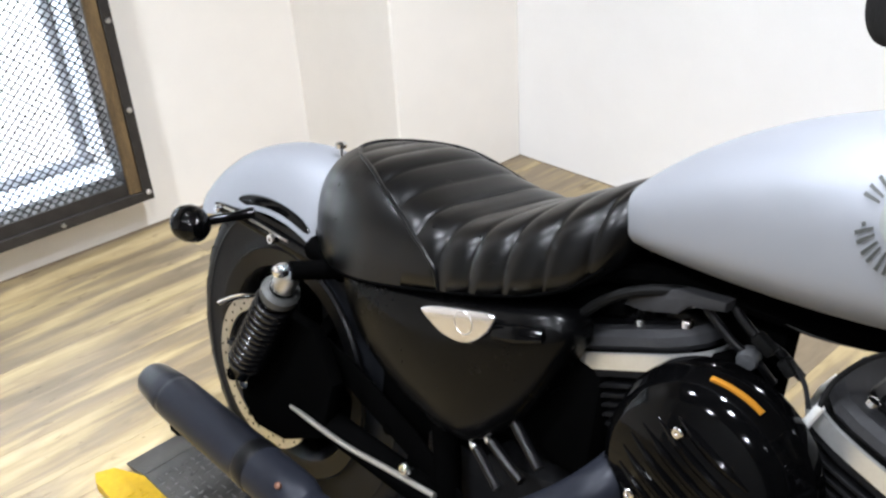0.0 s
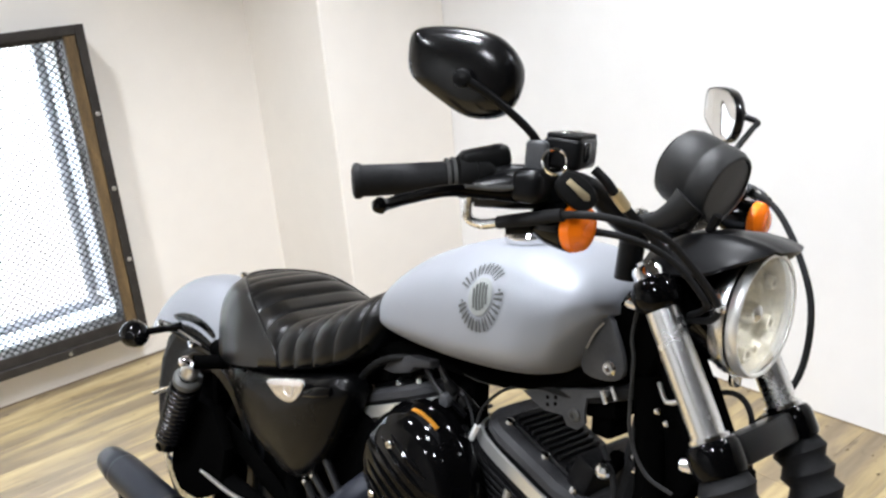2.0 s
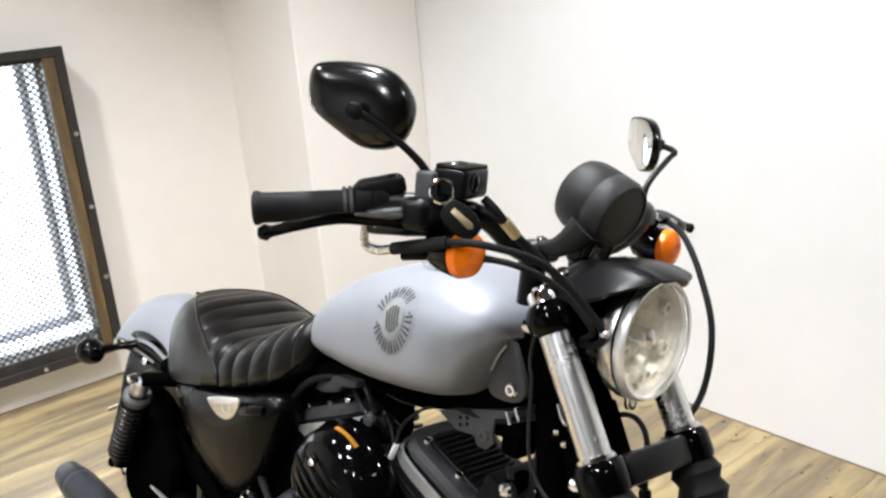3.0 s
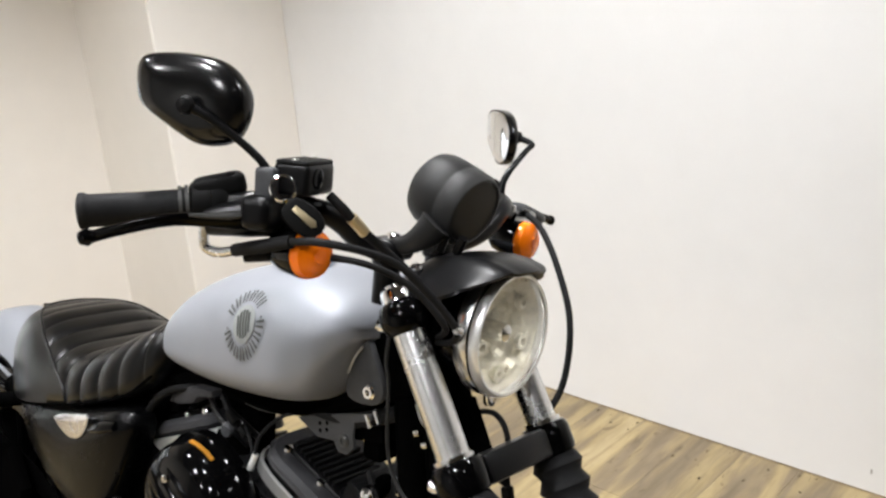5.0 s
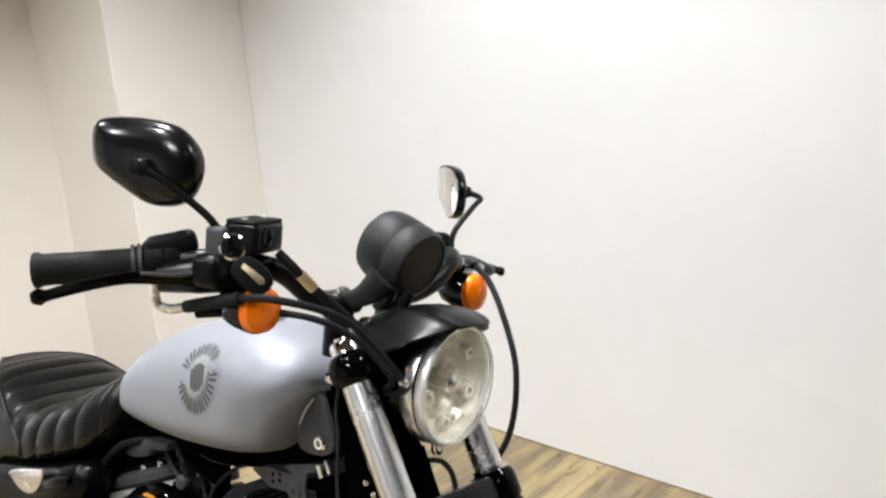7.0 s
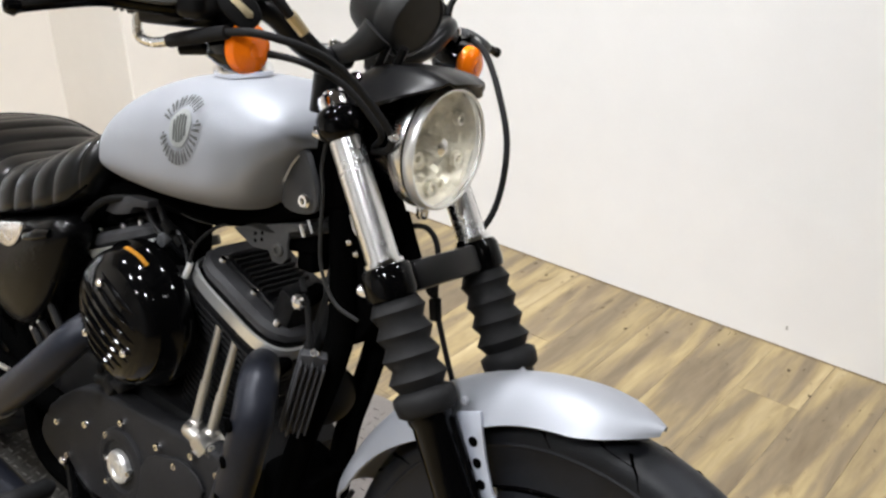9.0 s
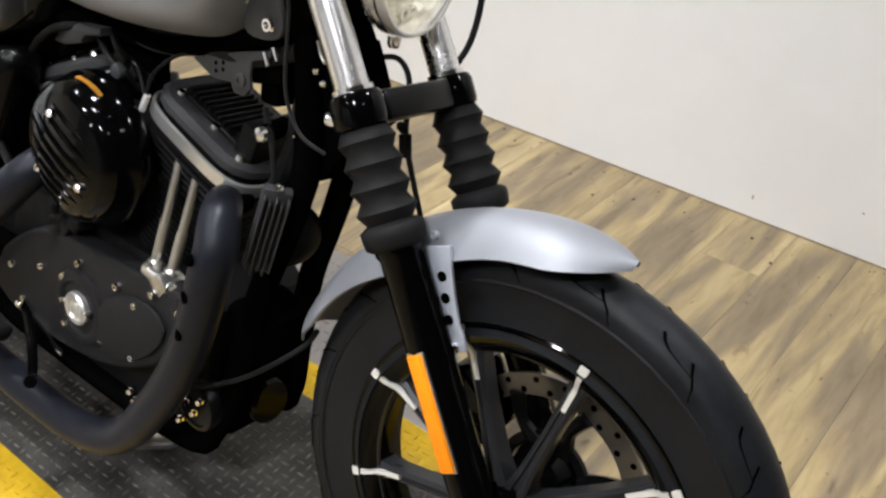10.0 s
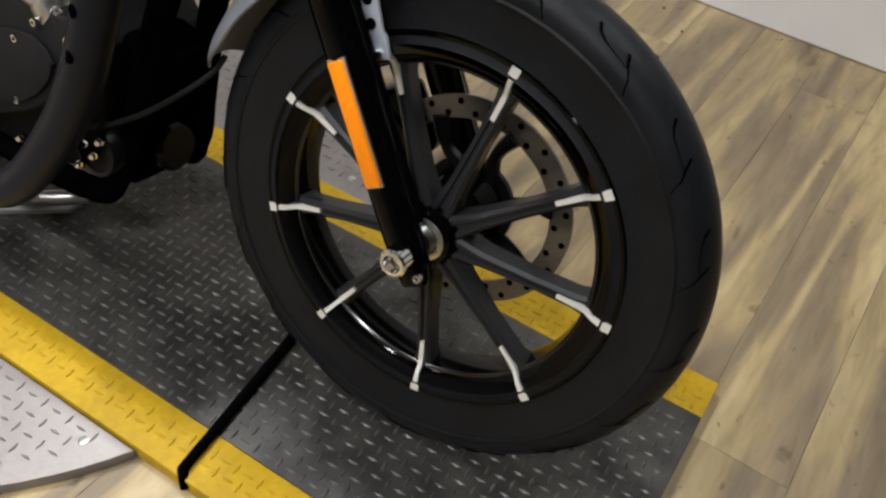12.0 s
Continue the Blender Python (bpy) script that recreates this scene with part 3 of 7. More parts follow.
def build_platform():
    # the track is built along its own y (front at minus y) and turned with the machine
    base = new("display_platform")
    base.matrix_world = pose(0.964, 0.715, 0, 0, 0, 1.55)
    tagged(base, "black diamond-plate track with yellow painted edges on a round steel turntable", "platform")
    W2, y0, y1 = 0.287, -1.115, 1.115
    part("track", slab(-W2 + 0.0755, W2 - 0.0755, y0, y1 - 0.085, 0, PLATE_TOP, 0, 0.001), BLACKPLATE, base, "worn black tread plate")
    ramp = prism([(0, 0), (0.085, 0), (0.085, 0.004), (0, PLATE_TOP)], 2 * (W2 - 0.0755),
                 Matrix(((0, 0, 1, -(W2 - 0.0755)), (1, 0, 0, y1 - 0.0845), (0, 1, 0, 0), (0, 0, 0, 1))), 0)
    part("ramp", ramp, BLACKPLATE, base, "sloped grey-black end of the track")
    for side in (-1, 1):
        o, i = side * W2, side * (W2 - 0.075)
        tip = prism([(o, y0), (i, y0), (i, y1 - 0.087), (i + side * 0.03, y1 - 0.02), (o - side * 0.01, y1 - 0.005), (o, y1 - 0.03)], PLATE_TOP, None, 0.001)
        part("edge_stripe", tip, YELLOW, base, "yellow painted edge strip")
    lugs = lambda x, y: abs(x) < W2 - 0.012 and abs(abs(x) - (W2 - 0.0755)) > 0.008 and y < y1 - 0.1
    tread("tread_pattern", lugs, -W2 + 0.012, W2, y0 + 0.02, y1, PLATE_TOP, [LUGWORN, YELLOW], lambda x, y: int(abs(x) > W2 - 0.0755), base)
    R = 0.612
    for side in (-1, 1):
        a0 = math.acos((W2 + 0.003) / R)
        arc = [(side * R * math.cos(a), R * math.sin(a)) for a in np.linspace(-a0, a0, 40)]
        part("turntable_half", prism(arc, DISC_TOP - 0.001, pose(0, 0.035, 0.001), 0.002), GREYPLATE, base, "worn grey steel diamond-plate disc")
    tread("disc_pattern", lambda x, y: W2 + 0.018 < abs(x) and math.hypot(x, y - 0.035) < R - 0.03, -R, R, -R, R + 0.05, DISC_TOP, [GREYPLATE], lambda x, y: 0, base, 0.0235)
    for x, y in ((-0.318, -0.44), (0.33, -0.40), (0.54, 0.0)):
        part("screw", lathe([(0.007, -0.001), (0.007, 0.001), (0.004, 0.0014), (0, 0.0014)], (x, y, DISC_TOP), (0, 0, 1), 12), STEEL, base)


def build_floor():
    fl = structure("floor", slab(WEST, EAST, SOUTH, NORTH, -0.06, -0.008), GRIME, "oak-look laminate plank floor, yellow-brown with grey streaks", "floor")
    return fl


build_room()
build_window()
build_downlights()
build_platform()
FLOOR = build_floor()


# ---- motorcycle ----
# Built upright in its own axes: x ahead, y to its left, z up, ground between the wheels at the origin; then leant on its stand.
HEAD, LEANT, STEER = 1.1, 10.9, 2.7
bike = new("motorcycle")
left0 = V((math.cos(radians(HEAD)), math.sin(radians(HEAD)), 0))
ahead = V((math.sin(radians(HEAD)), -math.cos(radians(HEAD)), 0))
up_b = V((0, 0, 1)) * math.cos(radians(LEANT)) + left0 * math.sin(radians(LEANT))
left_b = left0 * math.cos(radians(LEANT)) - V((0, 0, 1)) * math.sin(radians(LEANT))
bm4 = Matrix((ahead, left_b, up_b)).transposed().to_4x4()
bm4.translation = V((0.9267, 0.7162, 0.026))
bike.matrix_world = bm4
tagged(bike, "matte silver and black cruiser motorcycle leaning on its side stand", "motorcycle")

AXLE_F, AXLE_R = V((0.7566, 0.005, 0.3280)), V((-0.716, 0, 0.316))
RAKE = radians(30.9)
FORK = V((-math.sin(RAKE), 0, math.cos(RAKE)))      # up the fork
FWD = V((math.cos(RAKE), 0, math.sin(RAKE)))        # square to it, ahead
# the steered parts turn about the head axis
_axis_p = V((0.874, 0, 0))
STEERED = Matrix.Translation(_axis_p) @ Matrix.Rotation(radians(STEER), 4, FORK) @ Matrix.Translation(-_axis_p)
RIGHT = V((0, -1, 0))


def bp(name, geo, mats, parent=None, label="", sharp=0.6):
    return part(name, geo, mats, parent or bike, label, sharp)


def fp(name, geo, mats, parent=None, label="", sharp=0.6):
    """A part that turns with the bars: its points are turned about the head axis."""
    g = Geo().take(geo, None, STEERED)
    return part(name, g, mats, parent or bike, label, sharp)


def on_fork(s, y=0.0, f=0.0):
    """The place s up the fork from the axle, y to the left, f ahead of it."""
    return AXLE_F + FORK * s + V((0, y, 0)) + FWD * f


FY = 0.088


def tyre_profile(R, half, bead, n=26):
    """A round tyre section: (radius, height) closed outline."""
    out = []
    for k in range(n + 1):
        a = math.pi * k / n
        out.append(tyre_surface(R, half, bead, a))
    out += [(bead - 0.012, half * 0.8), (bead - 0.012, -half * 0.8)]
    return out


def tyre_surface(R, half, bead, a):
    c = math.cos(a)
    return bead + (R - bead) * max(math.sin(a), 0.0) ** 0.62, -half * c * (1 - 0.30 * abs(c) ** 6)


def tyre(axle, R, half, bead, pattern):
    g = ring_lathe(tyre_profile(R, half, bead), axle, (0, 1, 0), 72)
    gr = Geo()
    fr = frame_of(axle, (0, 1, 0))
    # sidewall ribs
    for sgn in (-1, 1):
        r0, h0 = tyre_surface(R, half, bead, 0.42 if sgn < 0 else math.pi - 0.42)
        g.take(ring_lathe([(r0 - 0.002, h0 + sgn * 0.0012), (r0 + 0.001, h0 + sgn * 0.0022), (r0 + 0.004, h0 + sgn * 0.0008), (r0, h0)], axle, (0, 1, 0), 72))
    # tread grooves: bent near-black strips lying on the crown, shade painted for cuts
    for k in range(pattern):
        base = 2 * math.pi * k / pattern
        for sgn in (-1, 1):
            shift = 0 if sgn < 0 else math.pi / pattern
            for line in ([(1.12, 0.0), (0.97, 0.020), (0.89, 0.05), (0.84, 0.165), (0.72, 0.19), (0.50, 0.22)], [(0.85, 0.160), (0.95, 0.145), (1.06, 0.13)]):
                pts = []
                for a, w in line:
                    aa = a if sgn < 0 else math.pi - a
                    r, h = tyre_surface(R, half, bead, aa)
                    pts.append((r + 0.0009, h, base + shift + w))
                verts, faces = [], []
                for i, (r, h, w) in enumerate(pts):
                    d = 0.0018 / R
                    for q in (-d, d):
                        verts.append(fr @ V((r * math.cos(w + q), r * math.sin(w + q), h + (q / d) * 0.0012)))
                    if i:
                        faces.append((2 * i - 2, 2 * i - 1, 2 * i + 1, 2 * i))
                gr.add(verts, faces)
    return g, gr


def build_front_wheel():
    rim = ring_lathe([(0.198, -0.022), (0.209, -0.033), (0.2335, -0.038), (0.2365, -0.035), (0.231, -0.030), (0.223, -0.022), (0.217, 0.0),
                      (0.223, 0.022), (0.231, 0.030), (0.2365, 0.035), (0.2335, 0.038), (0.209, 0.033), (0.198, 0.022), (0.194, 0.0)], AXLE_F, (0, 1, 0), 72)
    rim.take(lathe([(0.0, -0.062), (0.016, -0.062), (0.020, -0.058), (0.033, -0.052), (0.040, -0.040), (0.044, -0.020), (0.044, 0.03), (0.05, 0.045), (0.05, 0.06), (0, 0.06)], AXLE_F, (0, 1, 0), 36))
    w = fp("front_wheel", rim, GLOSS, None, "black nine-spoke cast wheel")
    fp("rim_lip", ring_lathe([(0.1965, -0.0238), (0.1988, -0.0262), (0.2010, -0.0262), (0.2003, -0.0225)], AXLE_F, (0, 1, 0), 72), SHELLB, w)
    fr = frame_of(AXLE_F, RIGHT, (1, 0, 0))
    for k in range(9):
        a = radians(40 * k - 2.6)
        # frame_of(RIGHT): local x ahead, local y = RIGHT x ahead
        d = V((math.cos(a), 0, math.sin(a)))
        n = V((-math.sin(a), 0, math.cos(a)))
        out = []
        for r, half, y_out, y_in in ((0.036, 0.015, 0.044, 0.012), (0.07, 0.0100, 0.040, 0.010), (0.13, 0.0085, 0.032, 0.006), (0.183, 0.0100, 0.026, 0.0), (0.206, 0.015, 0.024, -0.010)):
            c = AXLE_F + d * r
            ring = [(-half, y_in), (-half, y_out - 0.004), (-half + 0.004, y_out), (-half * 0.35, y_out), (-half * 0.2, y_out - 0.004),
                    (half * 0.2, y_out - 0.004), (half * 0.35, y_out), (half - 0.004, y_out), (half, y_out - 0.004), (half, y_in)]
            out.append([c + n * u + RIGHT * y for u, y in ring])
        fp("spoke", loft(out), SPOKE, w)
        tip = Geo()
        rows = []
        for r, half, y in ((0.163, 0.0028, 0.0295), (0.190, 0.0032, 0.0285), (0.198, 0.0028, 0.0295), (0.2045, 0.0026, 0.0335), (0.213, 0.0028, 0.0378), (0.222, 0.0032, 0.0395), (0.2245, 0.0056, 0.0400), (0.2335, 0.0056, 0.0396)):
            c = AXLE_F + d * r
            rows.append([c + n * -half + RIGHT * (y - 0.006), c + n * -half + RIGHT * y, c + n * half + RIGHT * y, c + n * half + RIGHT * (y - 0.006)])
        fp("spoke_tip", tip.take(loft(rows)), ALUW, w, "bright machined spoke tip")
    rubber, grooves = tyre(AXLE_F, 0.3235, 0.0510, 0.2325, 17)
    fp("tyre", rubber, TYRE, w, "black treaded rubber tyre")
    tagged(fp("tread_groove", grooves, RECESS_SHADE, w, "bent near-black strips for tread grooves"), kind="stuff")
    fp("valve_stem", tube([AXLE_F + V((-0.195, -0.012, -0.055)), AXLE_F + V((-0.165, -0.016, -0.047))], 0.004, 8, 1).take(
        lathe([(0.0055, -0.006), (0.0055, 0.006), (0, 0.006)], AXLE_F + V((-0.166, -0.016, -0.047)), (1, 0, 0.3), 10)), RUBBER, w)
    # brake disc on the left
    disc = Geo()
    o = AXLE_F + V((0, 0.062, 0))
    disc.take(ring_lathe([(0.1095, -0.0025), (0.1385, -0.0025), (0.1385, 0.0025), (0.1095, 0.0025)], o, (0, 1, 0), 72))
    # Drill holes as near-black plugs, their shade put into the colour.
    holes = Geo()
    for k in range(40):
        a = 2 * math.pi * k / 40
        r = 0.1165 if k % 2 else 0.1305
        holes.take(lathe([(0.0042, -0.0031), (0.0042, 0.0031)], o + V((r * math.cos(a), 0, r * math.sin(a))), (0, 1, 0), 10, 1))
    bd = fp("brake_disc", disc.take(holes), [DISCSTEEL, RECESS_SHADE], w, "drilled steel brake disc")
    for k in range(7):
        a = 2 * math.pi * k / 7 + 0.2
        p = [o + V((r * math.cos(a + t), 0, r * math.sin(a + t))) for r, t in ((0.045, 0.0), (0.078, 0.22), (0.114, 0.14))]
        fp("carrier_arm", tube(p, [0.013, 0.008, 0.012], 8, 4), SATIN, w)
    fp("disc_carrier", ring_lathe([(0.04, -0.004), (0.062, -0.004), (0.062, 0.004), (0.04, 0.004)], o, (0, 1, 0), 36), SATIN, w)
    # axle
    ax = Geo().take(lathe([(0.008, 0), (0.008, 0.004), (0.017, 0.004), (0.017, 0.02), (0.0145, 0.022), (0.011, 0.022), (0.009, 0.012), (0, 0.012)], AXLE_F + RIGHT * 0.102, RIGHT, 28))
    fp("axle_nut", ax, CHROME, w, "chrome axle nut")
    fp("hub_spacer", lathe([(0.022, 0), (0.027, 0.002), (0.027, 0.009), (0.020, 0.012), (0.016, 0.02)], AXLE_F + RIGHT * 0.046, RIGHT, 28), STEEL, w, "bright steel hub spacer")


def build_fork():
    for y in (-FY, FY):
        s0 = on_fork(0, y)
        leg = lathe([(0.0, -0.035), (0.018, -0.034), (0.021, -0.02), (0.0225, 0.02), (0.023, 0.08), (0.0238, 0.20), (0.0238, 0.33), (0.027, 0.335), (0.027, 0.352)], s0, FORK, 28)
        leg.take(box((0.034, 0.03, 0.075), (0, 0, 0), None, 0.008), None, frame_of(on_fork(-0.005, y * 0.98), FORK, (1, 0, 0)))
        # raised rib down the leg's front
        leg.take(tube([on_fork(0.03, y * 0.9, 0.018), on_fork(0.18, y * 0.9, 0.020), on_fork(0.33, y * 0.9, 0.020)], 0.007, 8, 4))
        lower = fp("fork_leg", leg, GLOSS, None, "gloss black lower fork leg")
        if y < 0:
            fp("axle_pinch_bolt", bolt(on_fork(-0.027, y - 0.012, 0.012), RIGHT + FWD * 0.3, 0.006, 0.008), CHROME, lower)
        rows, n = [], 5
        L0, L1 = 0.345, 0.474
        for k in range(n):
            a, b = L0 + (L1 - L0) * k / n, L0 + (L1 - L0) * (k + 1) / n
            big, low = 0.0355 - 0.0006 * k, 0.0265
            if k == 0:
                rows += [(0.029, a - 0.004), (0.0345, a), (0.0365, a + 0.012), (0.036, a + 0.02), (low, b)]
            else:
                rows += [(big - 0.002, a + (b - a) * 0.38), (big, a + (b - a) * 0.5), (big - 0.002, a + (b - a) * 0.6), (low, b)]
        fp("fork_gaiter", lathe(rows, s0, FORK, 32), RUBBER, None, "black ribbed rubber fork gaiter", 1.2)
        fp("fork_tube", lathe([(0.0195, 0.46), (0.0195, 0.68)], s0, FORK, 32), SOFTCHROME, None, "polished chrome fork tube")
        cap = lathe([(0.0205, 0.664), (0.0245, 0.667), (0.0275, 0.673), (0.0285, 0.682), (0.0275, 0.692), (0.0240, 0.699), (0.018, 0.703)], s0, FORK, 28)
        fp("upper_clamp", cap, GLOSS, None, "gloss black upper fork clamp")
        fp("fork_cap", lathe([(0.0185, 0.698), (0.0185, 0.712), (0.0165, 0.717), (0.010, 0.718), (0.010, 0.722), (0, 0.722)], s0, FORK, 24), CHROME, None, "chrome fork cap")
        fp("clamp_bolt", bolt(on_fork(0.682, y, -0.030), V((-1, -0.6 if y < 0 else 0.6, 0.2)), 0.009, 0.012), CHROME)
        low = lathe([(0.024, 0.474), (0.0290, 0.476), (0.0308, 0.482), (0.0308, 0.506), (0.0275, 0.513), (0.021, 0.515)], s0, FORK, 28)
        fp("lower_clamp", low, GLOSS, None, "black lower fork clamp")
        fp("clamp_bolt", bolt(on_fork(0.492, y * 1.0, -0.035), V((-1, -0.5 if y < 0 else 0.5, 0)), 0.009, 0.012), CHROME)
        fp("clamp_ring", ring_lathe([(0.0200, 0.514), (0.0235, 0.514), (0.0235, 0.519), (0.0200, 0.519)], s0, FORK, 28), CHROME, None)
    bridge = box((0.036, 2 * FY - 0.05, 0.036), (0, 0, 0), None, 0.006)
    fp("fork_bridge", Geo().take(bridge, None, frame_of(on_fork(0.493, 0, 0.004), FORK, (1, 0, 0))), SATIN, None, "black lower fork bridge")
    fp("top_bridge", Geo().take(box((0.05, 2 * FY - 0.03, 0.028), (0, 0, 0), None, 0.008), None, frame_of(on_fork(0.682, 0, -0.02), FORK, (1, 0, 0))), SATIN, None, "black top fork bridge")
    fp("steering_stem", lathe([(0.03, 0.50), (0.034, 0.52), (0.034, 0.665), (0.03, 0.68)], on_fork(0, 0, -0.062), FORK, 24), FRAMEB)
    # orange reflector on the right leg
    refl = box((0.019, 0.138, 0.006), (0, 0, 0), None, 0.002)
    m = Matrix.Identity(4)
    m.col[0], m.col[1], m.col[2] = (*FWD, 0), (*FORK, 0), (*RIGHT, 0)
    m.translation = on_fork(0.1545, -FY - 0.0245, 0.000)
    r = fp("reflector", Geo().take(refl, None, m), REFLECT, None, "long orange reflector strip")
    m2 = m.copy()
    m2.translation = on_fork(0.1545, -FY - 0.0215, 0.000)
    fp("reflector_backing", Geo().take(box((0.023, 0.142, 0.004), (0, 0, 0), None, 0.001), None, m2), STEEL, r)
    # caliper on the left leg
    fp("brake_caliper", Geo().take(box((0.055, 0.05, 0.095), (0, 0, 0), None, 0.012), None, frame_of(on_fork(0.115, 0.066, -0.055), FORK, (1, 0, 0))), GLOSS, None, "black brake caliper")


def build_front_fender():
    rings, cx, cz = [], AXLE_F.x, AXLE_F.z
    n = 41
    for i in range(n):
        t = i / (n - 1)
        a = radians(166 - 86.5 * t)
        nose = max(0.0, (t - 0.84) / 0.16)
        tail = max(0.0, (0.10 - t) / 0.10)
        w = 0.0625 * (1 - 0.86 * nose ** 2.2) * (1 - 0.35 * tail ** 2)
        drop = 0.046 * (1 - 0.80 * nose ** 1.3) * (1 - 0.45 * tail) * (0.62 + 0.38 * math.exp(-((t - 0.5) / 0.22) ** 2))
        r0 = 0.360 - 0.005 * nose
        ring = []
        for k in range(17):
            u = -1 + 2 * k / 16
            r = r0 - drop * abs(u) ** 2.4 - 0.004 * u * u
            ring.append((cx + r * math.cos(a), u * w, cz + r * math.sin(a)))
        rings.append(ring)
    f = fp("front_fender", shell(rings, 0.003), SILVER, None, "matte silver front fender", 0.9)
    for sgn in (-1, 1):
        # perforated bracket
        m = Matrix.Identity(4)
        down = V((0.040, 0, -0.098)).normalized()
        across = V((down.z * -1, 0, down.x)).normalized()
        m.col[0], m.col[1], m.col[2] = (*across, 0), (*down, 0), (*V((0, sgn, 0)), 0)
        m.translation = V((0.622, sgn * 0.0600, 0.628))
        ol = [(-0.017, -0.004), (0.017, -0.004), (0.0145, 0.02), (0.0125, 0.05), (0.0125, 0.088), (0.016, 0.094), (0.016, 0.118), (0.008, 0.118), (0.006, 0.108), (-0.010, 0.106), (-0.0135, 0.09), (-0.0125, 0.05), (-0.0145, 0.02)]
        br = fp("fender_bracket", prism(ol, 0.005, m, 0.0015), SILVER_GREY, f, "grey perforated bracket")
        # Black discs painted on for the bracket's holes; nothing is pierced.
        for d in (0.030, 0.055, 0.080):
            fp("hole", lathe([(0.0062, 0.0045), (0.0062, 0.0056), (0, 0.0056)], m @ V((0, d, 0)), V((0, sgn, 0)), 14), RECESS_SHADE, f)
        fp("fender_bolt", bolt(m @ V((0.002, 0.112, 0.004)), V((0, sgn, 0)), 0.007, 0.008), CHROME, f)
        fp("fender_rivet", bolt(V((0.612, sgn * 0.062, 0.641)), V((0, sgn, 0.2)), 0.005, 0.003), SILVER, f)


def build_rear_wheel():
    rim = ring_lathe([(0.160, -0.045), (0.171, -0.060), (0.201, -0.065), (0.204, -0.061), (0.193, -0.045), (0.185, 0), (0.193, 0.045), (0.204, 0.061), (0.201, 0.065), (0.171, 0.060), (0.160, 0.045), (0.155, 0)], AXLE_R, (0, 1, 0), 64)
    rim.take(lathe([(0.0, -0.09), (0.03, -0.09), (0.05, -0.06), (0.05, 0.06), (0, 0.06)], AXLE_R, (0, 1, 0), 32))
    w = bp("rear_wheel", rim, SATIN, None, "black cast rear wheel")
    for k in range(9):
        a = radians(40 * k + 11)
        d, n = V((math.cos(a), 0, math.sin(a))), V((-math.sin(a), 0, math.cos(a)))
        rows = [[AXLE_R + d * r + n * u + RIGHT * y for u, y in ((-h, 0.0), (-h, 0.045), (h, 0.045), (h, 0.0))] for r, h in ((0.045, 0.014), (0.11, 0.010), (0.17, 0.013))]
        bp("spoke", loft(rows), FRAMEB, w)
    rubber, grooves = tyre(AXLE_R, 0.3115, 0.068, 0.200, 24)
    bp("tyre", rubber, TYRE, w, "wide black rear tyre")
    tagged(bp("tread_groove", grooves, RECESS_SHADE, w, "bent near-black strips for tread grooves"), kind="stuff")
    g = ring_lathe([(0.107, -0.109), (0.1315, -0.109), (0.1315, -0.104), (0.107, -0.104)], AXLE_R, (0, 1, 0), 72)
    # Black dots laid on the disc for the shade in its drill holes.
    for k in range(48):
        a = 2 * math.pi * k / 48
        q = 0.126 - 0.007 * (k % 3)
        g.take(lathe([(0.0024, 0), (0.0024, 0.0006), (0, 0.0006)], AXLE_R + V((q * math.cos(a), -0.109, q * math.sin(a))), RIGHT, 8, 1))
    bp("brake_disc", g, [STEEL, RECESS_SHADE], w, "bright drilled steel rear brake disc")
    for k in range(5):
        a = radians(72 * k + 20)
        bp("carrier_arm", tube([AXLE_R + V((q * math.cos(a + s), -0.1035, q * math.sin(a + s))) for q, s in ((0.03, 0), (0.08, 0.15), (0.111, 0.2))], [0.012, 0.009, 0.008], 8, 4), SATIN, w)
    bp("caliper_bracket", prism([(-0.74, 0.265), (-0.745, 0.40), (-0.68, 0.47), (-0.55, 0.47), (-0.50, 0.40), (-0.52, 0.30), (-0.62, 0.245), (-0.70, 0.235)], 0.024, Matrix(((1, 0, 0, 0), (0, 0, -1, -0.113), (0, 1, 0, 0), (0, 0, 0, 1))), 0.006), FRAMEB, w, "black rear caliper bracket")
    bp("belt_sprocket", lathe([(0.05, 0), (0.135, 0.0), (0.150, 0.006), (0.150, 0.030), (0.135, 0.036), (0.05, 0.036)], AXLE_R + V((0, 0.062, 0)), (0, 1, 0), 56), SATIN, w, "black drive belt sprocket")
    bp("axle_nut", lathe([(0.017, 0), (0.017, 0.016), (0.012, 0.018), (0, 0.018)], AXLE_R + RIGHT * 0.135, RIGHT, 6), CHROME, w)


